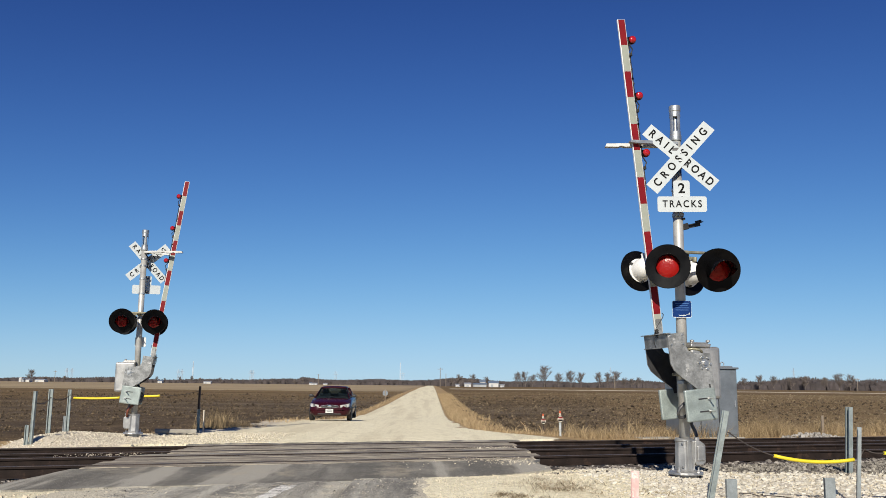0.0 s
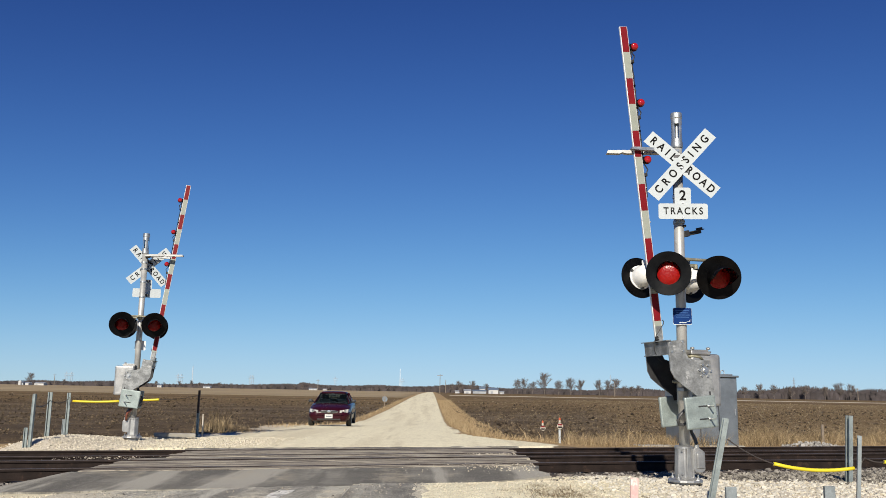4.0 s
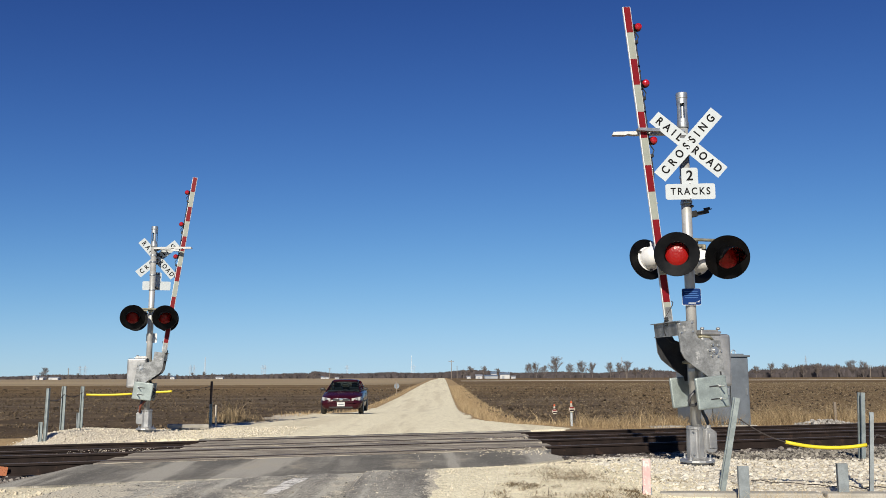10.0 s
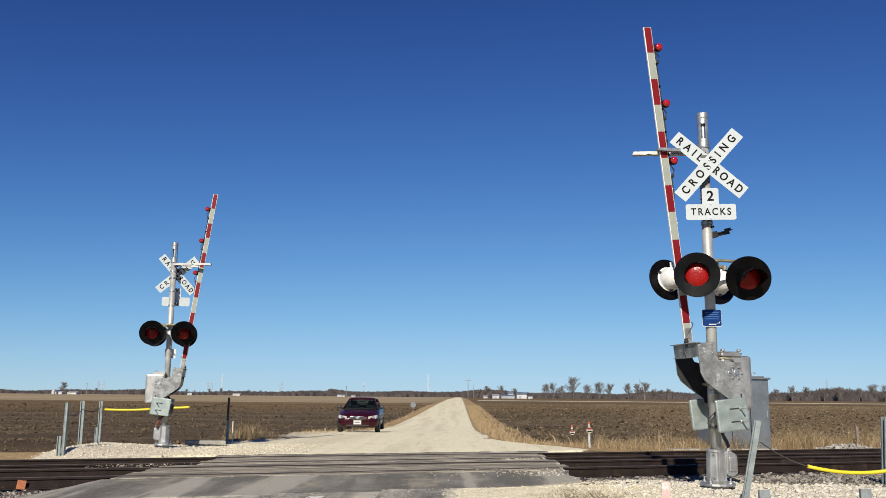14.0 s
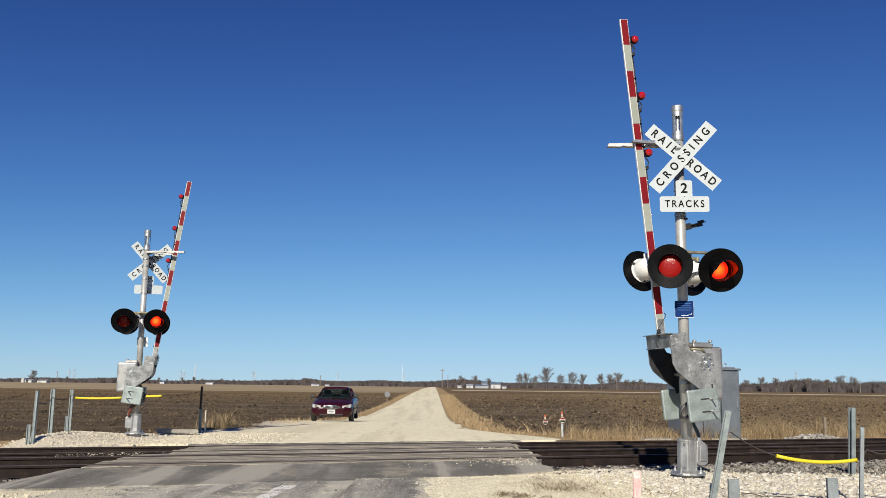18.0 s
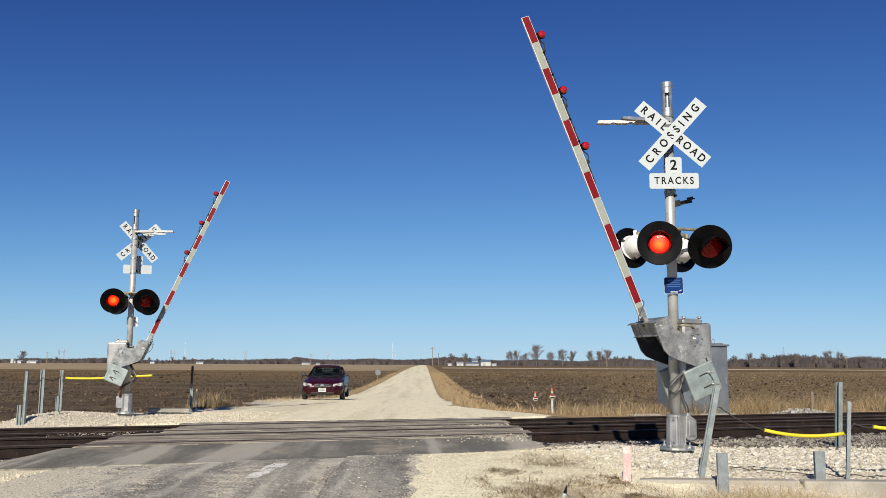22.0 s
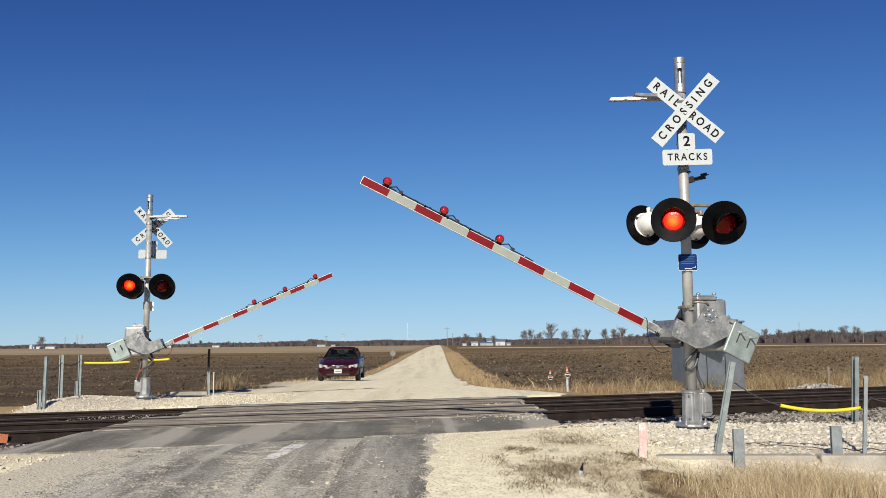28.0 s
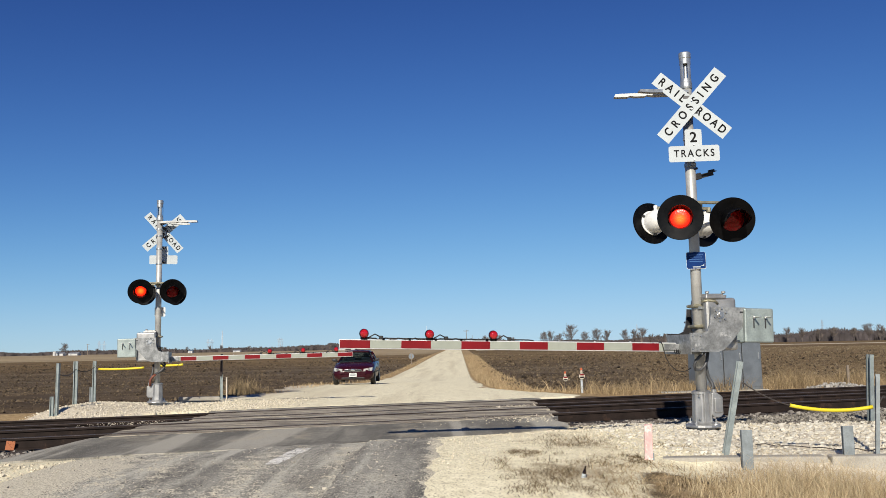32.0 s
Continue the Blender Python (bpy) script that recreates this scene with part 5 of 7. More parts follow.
    # marker posts
    for x, y, z, h, mt in ((3.78, 26.0, -0.45, 0.75, WHITE), (3.72, 29.5, -0.6, 0.7, RUSTED)):
        mk = thing("marker_post", "white marker post with red striped disc and orange cap" if mt is WHITE else "small rusty marker post with red striped disc", "marker post", pose(x, y, z), "marker posts")
        bm = B()
        tube(bm, (0, 0, -0.1), (0, 0, h), 0.036 if mt is WHITE else 0.025, 12)
        part("marker_pole", bm, mt, mk)
        bm = B()
        lathe(bm, [(0, -0.012), (0.085, -0.012), (0.085, 0.012), (0, 0.012)], 20, pose(0, -0.07, h - 0.08, 90))
        part("marker_disc", bm, AGED, mk, "round white disc")
        for dz in (0.045, -0.03):
            bm = B()
            box(bm, (0, -0.085, h - 0.08 + dz), (0.13, 0.006, 0.045))
            part("disc_stripe", bm, ARM_RED if dz > 0 else LETTER, mk)
        bm = B()
        lathe(bm, [(0.036, h + 0.02), (0.04, h + 0.03), (0.03, h + 0.06), (0.03, h + 0.09)], 12)
        part("cap_collar", bm, AGED, mk, "pale collar under the cap", None, True)
        bm = B()
        lathe(bm, [(0.034, h + 0.09), (0.038, h + 0.1), (0.03, h + 0.13), (0.02, h + 0.16), (0, h + 0.16)], 12)
        part("marker_cap", bm, ORANGE, mk, "orange plastic cap", None, True)
    bm = B()
    box(bm, (3.92, 26.15, -0.02), (0.08, 0.08, 0.42), None, 0.02)
    tagged(new("cable_pedestal", mesh_of("cable_pedestal", bm, RUSTED)), "small rusty cable pedestal behind the marker post", "pedestal")
    stake = B()
    box(stake, (12.6, 28.5, -0.1), (0.08, 0.05, 0.85), None, 0.01)
    tagged(new("wooden_stake", mesh_of("wooden_stake", stake, TIMBER)), "weathered wooden stake in the dry grass", "stake")
    # back of a round warning sign by the road
    sg = thing("round_sign", "back of a round warning sign on a thin post", "road sign", pose(-6.2, 118, -1.15))
    bm = B()
    lathe(bm, [(0, -0.004), (0.36, -0.004), (0.36, 0.004), (0, 0.004)], 28, pose(0, 0, 1.12, 90))
    part("sign_plate", bm, SHEET, sg, "bare grey back of the plate")
    bm = B()
    box(bm, (0, -0.03, 0.75), (0.09, 0.05, 1.9))
    part("sign_pole", bm, TIMBER, sg)


build_far_side_things()


# ---- paint on the road, orange mark on the rail ----
def paint_material(name, col, amount):
    m, t, b = tree_of(name)
    c = coord(t)
    b.inputs["Base Color"].default_value = (*col, 1)
    b.inputs["Roughness"].default_value = 0.75
    tr = t.nodes.new("ShaderNodeBsdfTransparent")
    mx = t.nodes.new("ShaderNodeMixShader")
    wear = arith(t, "ADD", arith(t, "MULTIPLY", nz(t, 5, 5, c, 0.7), 0.5), arith(t, "MULTIPLY", nz(t, 45, 4, c, 0.7), 0.5))
    t.links.new(arith(t, "MULTIPLY", step(t, wear, 0.56 - amount * 0.16, 0.68 - amount * 0.16), 0.92), mx.inputs[0])
    t.links.new(tr.outputs[0], mx.inputs[1])
    t.links.new(b.outputs[0], mx.inputs[2])
    t.links.new(mx.outputs[0], t.nodes["Material Output"].inputs[0])
    return m


def build_paint():
    bm = B()
    n = 10
    for i in range(n):
        y = 10.1 + 1.4 * i / n
        y2 = 10.1 + 1.4 * (i + 1) / n
        row = []
        for yy in (y, y2):
            k = (yy - 9.75) / 1.75
            xc = -1.97 + 0.2 * k
            row += [(xc - 0.06 - 0.06 * k - 0.012 * math.sin(19 * k), yy), (xc + 0.09 + 0.012 * math.sin(17 * k), yy)]
        vs = [bm.verts.new((x, yy, float(land(x, yy)) + 0.0245 + 0.01 * math.sin(x * 2.4))) for x, yy in (row[0], row[1], row[3], row[2])]
        bm.faces.new(vs)
    tagged(new("road_marking", mesh_of("road_marking", bm, paint_material("worn_white_paint", (0.84, 0.82, 0.76), 0.95))), "worn white paint on the old asphalt", "road marking", "", "structure")
    bm = B()
    u = (-6.4 + (V1 - 0.8) * SN) / CS
    c = place(u, V1 - 0.75 - 0.072, RAIL1 - 0.1)
    box(bm, c, (0.12, 0.004, 0.13), pose(0, 0, 0, 0, 8, 19.5))
    tagged(new("rail_mark", mesh_of("rail_mark", bm, paint_material("faded_orange_paint", (0.4, 0.14, 0.06), 1.3))), "orange paint mark on the rail side", "paint mark", "", "structure")


build_paint()


# ---- car ----
CAR_PAINT = mat("maroon_car_paint", (0.03, 0.0033, 0.0075), 0.25, 0.0, 0.1, 3, 200, 0.01, None, 0.25)


def clear_glass():
    m, t, b = tree_of("tinted_car_glass")
    b.inputs["Base Color"].default_value = (0.01, 0.014, 0.014, 1)
    b.inputs["Roughness"].default_value = 0.06
    b.inputs["Specular IOR Level"].default_value = 0.3
    tr = t.nodes.new("ShaderNodeBsdfTransparent")
    tr.inputs["Color"].default_value = (0.72, 0.8, 0.84, 1)
    mx = t.nodes.new("ShaderNodeMixShader")
    mx.inputs[0].default_value = 0.82
    t.links.new(b.outputs[0], mx.inputs[1])
    t.links.new(tr.outputs[0], mx.inputs[2])
    t.links.new(mx.outputs[0], t.nodes["Material Output"].inputs[0])
    return m


CAR_GLASS = clear_glass()
CHROME = mat("bright_chrome", (0.7, 0.7, 0.7), 0.15, 1.0, 0.05, 6, 80, 0.02)
LAMP_GLASS = mat("clear_headlamp", (0.48, 0.47, 0.43), 0.2, 0.2, 0.2, 30, 80, 0.1)
BLACK_TRIM = mat("black_trim", (0.015, 0.015, 0.016), 0.55, 0, 0.2, 8, 100, 0.1)
PLATE_W = mat("number_plate_white", (0.52, 0.52, 0.5), 0.5, 0, 0.08, 8, 80, 0.02)


def loft(bm, secs, caps=True):
    rings = [[bm.verts.new(p) for p in sec] for sec in secs]
    for a, b in zip(rings, rings[1:]):
        n = len(a)
        for i in range(n):
            bm.faces.new((a[i], a[(i + 1) % n], b[(i + 1) % n], b[i]))
    if caps:
        bm.faces.new(rings[0][::-1])
        bm.faces.new(rings[-1])
    return bm


def build_car(m):
    car = thing("car", "dark maroon saloon car parked on the gravel road", "car", m)

    def sec(y, w, zl, zt, crown=0.03):
        half = [(0, zl), (w * 0.84, zl), (w * 0.96, zl + 0.1), (w, zl + 0.3 * (zt - zl) / 0.6), (w * 0.985, zt - 0.13), (w * 0.93, zt - 0.035), (w * 0.6, zt + crown * 0.7), (0, zt + crown)]
        return [(x, y, z) for x, z in half] + [(-x, y, z) for x, z in half[-2:0:-1]]

    def pane(name, pts, inward, material, label=""):
        bm = B()
        a = [bm.verts.new(p) for p in pts]
        b = [bm.verts.new(Vector(p) + Vector(inward)) for p in pts]
        bm.faces.new(a)
        bm.faces.new(b[::-1])
        for i in range(4):
            bm.faces.new((a[i], a[(i + 1) % 4], b[(i + 1) % 4], b[i]))
        return part(name, bm, material, car, label)

    bm = B()
    loft(bm, [sec(0.0, 0.5, 0.36, 0.56, 0), sec(0.04, 0.66, 0.27, 0.63, 0.0), sec(0.16, 0.79, 0.22, 0.69, 0.01), sec(0.4, 0.845, 0.2, 0.76, 0.03), sec(0.95, 0.855, 0.19, 0.86, 0.03), sec(1.35, 0.855, 0.18, 0.91, 0.03),
              sec(2.4, 0.86, 0.18, 0.92), sec(3.5, 0.855, 0.19, 0.94), sec(4.1, 0.82, 0.22, 0.94), sec(4.35, 0.72, 0.28, 0.88, 0.01), sec(4.4, 0.6, 0.36, 0.8, 0)])
    part("car_body", bm, CAR_PAINT, car, "maroon painted body", None, True)

    def top(y, w, z):
        half = [(0, z - 0.03), (w, z - 0.075), (w + 0.015, z - 0.06), (w * 0.9, z - 0.01), (w * 0.5, z + 0.01), (0, z + 0.015)]
        return [(x, y, zz) for x, zz in half] + [(-x, y, zz) for x, zz in half[-2:0:-1]]

    bm = B()
    loft(bm, [top(1.86, 0.53, 1.335), top(2.05, 0.555, 1.375), top(2.5, 0.565, 1.385), top(3.0, 0.555, 1.37), top(3.28, 0.53, 1.335)])
    part("roof", bm, CAR_PAINT, car, "maroon roof", None, True)
    for s in (-1, 1):
        for a, b, r in (((0.72, 1.12, 0.91), (0.54, 1.9, 1.28), 0.034), ((0.755, 2.36, 0.92), (0.575, 2.42, 1.32), 0.04), ((0.7, 3.85, 0.93), (0.54, 3.26, 1.28), 0.07)):
            bm = B()
            tube(bm, (s * a[0], a[1], a[2]), (s * b[0], b[1], b[2]), r * 0.8, 8)
            part("pillar", bm, CAR_PAINT, car, "maroon roof pillar", None, True)
    pane("windscreen", [(-0.7, 1.1, 0.92), (0.7, 1.1, 0.92), (0.545, 1.9, 1.335), (-0.545, 1.9, 1.335)], (0, 0.008, -0.012), CAR_GLASS, "raked clear windscreen")
    pane("rear_window", [(0.66, 3.82, 0.97), (-0.66, 3.82, 0.97), (-0.52, 3.29, 1.3), (0.52, 3.29, 1.3)], (0, -0.008, -0.012), CAR_GLASS, "raked rear window")
    bm = B()
    box(bm, (0, 1.42, 0.9), (1.36, 0.4, 0.14), None, 0.04)
    part("dashboard", bm, BLACK_TRIM, car, "black dashboard")
    for x in (-0.37, 0.37):
        bm = B()
        box(bm, (x, 2.3, 0.86), (0.48, 0.14, 0.52), pose(0, 0, 0, 8, 0, 0), 0.05)
        part("seat", bm, BLACK_TRIM, car, "dark front seat")
        bm = B()
        box(bm, (x, 2.36, 1.17), (0.26, 0.1, 0.16), None, 0.04)
        part("headrest", bm, BLACK_TRIM, car)
    bm = B()
    box(bm, (0, 3.25, 0.8), (1.3, 0.16, 0.5), None, 0.05)
    part("rear_bench", bm, BLACK_TRIM, car, "dark rear seat")
    bm = B()
    box(bm, (0, 1.78, 1.235), (0.2, 0.03, 0.06), None, 0.01)
    part("rear_mirror", bm, BLACK_TRIM, car)
    for s in (-1, 1):
        for q in ([(1.4, 0.93), (2.32, 0.94), (2.36, 1.31), (1.96, 1.29)], [(2.42, 0.94), (3.55, 0.95), (3.2, 1.29), (2.44, 1.31)]):
            pane("side_window", [(s * (0.75 - (z - 0.93) * 0.5), y, z) for y, z in q], (-s * 0.01, 0, 0), CAR_GLASS)
        bm = B()
        loft(bm, [[(s * 0.43, -0.005, 0.56), (s * 0.43, 0.02, 0.65), (s * 0.45, 0.1, 0.66), (s * 0.45, 0.1, 0.56)], [(s * 0.75, 0.1, 0.57), (s * 0.77, 0.14, 0.7), (s * 0.8, 0.34, 0.72), (s * 0.81, 0.3, 0.59)]])
        hl = part("headlight", bm, LAMP_GLASS, car, "clear headlight")
        bm = B()
        lathe(bm, [(0, 0.0), (0.05, 0.0), (0.055, -0.01), (0.05, -0.02), (0, -0.02)], 16, pose(s * 0.63, 0.035, 0.63, 90))
        part("reflector", bm, CHROME, hl, "round reflector")
        bm = B()
        lathe(bm, [(0, -0.06), (0.055, -0.05), (0.075, 0.0), (0.06, 0.05), (0, 0.06)], 14, pose(s * 0.9, 1.36, 1.0, 90, 0, 0) @ Matrix.Diagonal((1.35, 0.9, 1, 1)))
        tube(bm, (s * 0.74, 1.36, 0.95), (s * 0.88, 1.36, 0.98), 0.025, 8)
        part("wing_mirror", bm, BLACK_TRIM, car, "dark wing mirror", None, True)
        bm = B()
        box(bm, (s * 0.865, 2.4, 0.5), (0.02, 2.2, 0.05), None, 0.006)
        part("side_moulding", bm, BLACK_TRIM, car)
        for y in (2.0, 2.9):
            bm = B()
            box(bm, (s * 0.865, y + 0.25, 0.8), (0.025, 0.16, 0.035), None, 0.008)
            part("door_handle", bm, BLACK_TRIM, car)
        for y in (0.78, 3.4):
            bm = B()
            lathe(bm, [(0.2, -0.09), (0.28, -0.1), (0.31, -0.075), (0.31, 0.075), (0.28, 0.1), (0.2, 0.09)], 24, pose(s * 0.765, y, 0.31, 0, 90, 0), True)
            wh = part("wheel", bm, RUBBER, car, "black tyre", None, True)
            bm = B()
            lathe(bm, [(0, 0.07), (0.1, 0.085), (0.2, 0.09), (0.2, -0.09), (0, -0.09)], 18, pose(s * 0.765, y, 0.31, 0, s * 90, 0))
            part("rim", bm, SHEET, wh, "grey steel rim")
    bm = B()
    lathe(bm, [(0, -0.03), (0.26, -0.03), (0.3, -0.01), (0.3, 0.04), (0, 0.04)], 32, pose(0, 0.02, 0.6, 90) @ Matrix.Diagonal((1.2, 0.19, 1, 1)))
    part("grille", bm, BLACK_TRIM, car, "black oval grille")
    bm = B()
    ring = [(0.365 * math.cos(radians(12 * k)), -0.012, 0.6 + 0.058 * math.sin(radians(12 * k))) for k in range(31)]
    pipe(bm, ring, 0.009, 6)
    part("grille_trim", bm, CHROME, car, "chrome oval grille rim", None, True)
    bm = B()
    lathe(bm, [(0, -0.01), (0.05, -0.01), (0.055, 0), (0.05, 0.01), (0, 0.012)], 16, pose(0, -0.03, 0.605, 90) @ Matrix.Diagonal((1.7, 0.8, 1, 1)))
    part("badge", bm, CHROME, car, "plain oval badge")
    bm = B()
    box(bm, (0, -0.03, 0.42), (0.31, 0.016, 0.16), None, 0.004)
    pl = part("number_plate", bm, PLATE_W, car, "white number plate")
    bm = B()
    box(bm, (0, -0.0395, 0.415), (0.22, 0.003, 0.045))
    box(bm, (0, -0.0395, 0.475), (0.14, 0.003, 0.014))
    part("writing_bars", bm, SHEET, pl, "grey bars in place of characters")
    bm = B()
    box(bm, (0, 0.045, 0.3), (0.95, 0.06, 0.07), None, 0.02)
    part("lower_intake", bm, BLACK_TRIM, car, "black lower intake")
    bm = B()
    for x in (-0.25, 0.2):
        tube(bm, (x, 1.1, 0.945), (x + 0.4, 1.2, 0.99), 0.008, 5)
    part("wipers", bm, BLACK_TRIM, car)
    return car


build_car(pose(-4.11, 35.9, -0.335, 0.4, 0, 1.5))


# ---- the distance: poles, towers, farms, trees ----
def far_px(px, y):
    """The x at distance y that lies that many steps from the road's end."""
    return px * y / 1548.0


def pole(px, y, h, label, arms=True, material=None):
    p = thing("utility_pole", label, "utility pole", pose(far_px(px, y), y, float(land(far_px(px, y), y)) - 0.3), "utility poles")
    bm = B()
    tube(bm, (0, 0, 0), (0, 0, h), max(0.16, y * 0.0004), 8, max(0.1, y * 0.00028))
    part("pole_shaft", bm, material or TIMBER, p)
    if arms:
        bm = B()
        box(bm, (0, 0, h - 0.7), (2.6, 0.14, 0.16))
        for x in (-1.2, -0.6, 0.6, 1.2):
            tube(bm, (x, 0, h - 0.65), (x, 0, h - 0.4), 0.06, 6)
        part("crossarm", bm, TIMBER, p)


def lattice(px, y, h, w, label, material, arms=0):
    t = thing("lattice_tower", label, "tower", pose(far_px(px, y), y, float(land(far_px(px, y), y)) - 0.5), "distant towers")
    bm = B()
    n, r = 9, max(0.08, y * 0.0001)
    pts = [[Vector((sx * w / 2 * (1 - 0.75 * k / n), sy * w / 2 * (1 - 0.75 * k / n), h * k / n)) for sx, sy in ((-1, -1), (1, -1), (1, 1), (-1, 1))] for k in range(n + 1)]
    for k in range(n):
        for c in range(4):
            tube(bm, pts[k][c], pts[k + 1][c], r, 4)
            tube(bm, pts[k][c], pts[k + 1][(c + 1) % 4], r * 0.6, 3)
    part("tower_frame", bm, material, t)
    for a in range(arms):
        z = h * (0.72 + 0.13 * a)
        bm = B()
        tube(bm, (-w * 0.9, 0, z), (w * 0.9, 0, z), r * 1.2, 4)
        tube(bm, (-w * 0.9, 0, z), (0, 0, z + w * 0.25), r * 0.7, 3)
        tube(bm, (w * 0.9, 0, z), (0, 0, z + w * 0.25), r * 0.7, 3)
        part("tower_arm", bm, material, t)


PALE_STEEL = mat("pale_tower_steel", (0.6, 0.62, 0.63), 0.5, 0.3, 0.1, 0.2, 2, 0.0)
# Distance haze is put into this steel's blue-grey colour.
HAZE_STEEL = mat("hazed_tower_steel", (0.36, 0.42, 0.48), 0.6, 0.2, 0.1, 0.2, 2, 0.0)
pole(14, 420, 9.6, "wooden utility pole with crossarm beside the far road")
pole(24, 560, 8.6, "distant wooden utility pole beside the road", False)
pole(-657, 700, 9.5, "lone wooden pole at the field edge")
pole(-199, 700, 9.0, "lone wooden pole before the woods")
pole(320, 520, 9.0, "thin pale pole in the far field", False)
pole(748, 480, 7.4, "weathered wooden pole before the woods")
lattice(-56, 1500, 38, 1.9, "white lattice mast above the far woods", PALE_STEEL)
lattice(-418, 1300, 32, 1.7, "pale lattice mast beyond the field", PALE_STEEL, 1)
lattice(636, 1250, 30, 2.6, "pale lattice mast before the woods", HAZE_STEEL, 2)
lattice(313, 1500, 34, 2.8, "hazy lattice mast far behind the trees", HAZE_STEEL, 2)
for q in (-637, -628, -443, -437, -317, -313, -169, -52):
    lattice(q, 2300, 34, 7, "hazy transmission pylon on the horizon", HAZE_STEEL, 2)

BARN_W = mat("white_barn_wall", (0.47, 0.47, 0.455), 0.7, 0, 0.1, 0.3, 4, 0.0)
BARN_G = mat("grey_barn_wall", (0.3, 0.32, 0.34), 0.7, 0, 0.15, 0.3, 4, 0.0)
ROOF_B = mat("blue_grey_metal_roof", (0.2, 0.26, 0.34), 0.45, 0.4, 0.1, 0.3, 4, 0.0)
ROOF_W = mat("pale_metal_roof", (0.42, 0.44, 0.46), 0.4, 0.3, 0.1, 0.3, 4, 0.0)


def barn(px, y, w, d, h, label, wall, roof, kind="barn"):
    x = far_px(px, y)
    w, h = w * (0.72 if px < 0 else 0.85), h * (0.74 if px < 0 else 0.88)
    b = thing("farm_" + kind, label, kind, pose(x, y, float(land(x, y)) - 0.2), "farm buildings")
    bm = B()
    box(bm, (0, 0, h * 0.35), (w, d, h * 0.7))
    part("barn_wall", bm, wall, b)
    bm = B()
    prism(bm, [(-d / 2 - 0.3, h * 0.68), (d / 2 + 0.3, h * 0.68), (0, h)], -w / 2 - 0.3, w / 2 + 0.3)
    ob = part("barn_roof", bm, roof, b, "", pose(0, 0, 0, 0, 0, 90))
    for k in range(max(1, int(w / 5))):
        bm = B()
        box(bm, (-w / 2 + 2.2 + k * 5, -d / 2 - 0.03, h * 0.25), (1.6, 0.08, h * 0.4))
        part("barn_door", bm, BARN_G, b)


for q, y, w, d, h, lab, a, b2 in ((-704, 820, 9, 8, 4.2, "low white farm shed across the field", BARN_W, ROOF_W), (-680, 830, 12, 8, 4.0, "long white farm shed with pale roof", BARN_W, ROOF_W), (-712, 815, 3.4, 4, 4.8, "small white farm shed", BARN_W, ROOF_B),
                                 (-473, 900, 6, 6, 4.5, "white farmhouse among far trees", BARN_W, ROOF_B), (-391, 900, 10, 6, 3.6, "pale long shed at the horizon", BARN_W, ROOF_W),
                                 (-212, 850, 3, 5, 3.4, "small white farmhouse before the woods", BARN_W, ROOF_B), (-205, 845, 7, 5, 2.8, "white shed with round roof", BARN_W, ROOF_W), (-186, 850, 5, 5, 2.6, "small white shed before the woods", BARN_W, ROOF_W),
                                 (44, 640, 3, 4, 2.6, "small white shed by the farm", BARN_W, ROOF_W), (62, 620, 5.4, 7, 3.6, "white barn beside the far road", BARN_W, ROOF_W), (83, 640, 11, 8, 3.4, "long grey barn of the farm", BARN_G, ROOF_B), (88, 700, 5, 6, 6.4, "white farmhouse behind the barns", BARN_W, ROOF_B),
                                 (107, 630, 8, 8, 5.2, "barn with blue-grey roof and white wall", BARN_W, ROOF_B), (122, 630, 3.6, 5, 2.6, "small white outbuilding beside the barn", BARN_W, ROOF_W)):
    barn(q, y, w, d, h, lab, a, b2)
bm = B()
lathe(bm, [(1.5, 0), (1.5, 3.2), (1.2, 3.9), (0.6, 4.3), (0, 4.4)], 14)
silo = new("grain_silo", mesh_of("grain_silo", bm, BARN_W))
silo.matrix_basis = pose(far_px(-716, 800), 800, -0.6)
tagged(silo, "round white grain silo by the sheds", "silo")

BARK = mat("grey_brown_bark", (0.15, 0.125, 0.11), 0.9, 0, 0.2, 0.5, 4, 0.0)


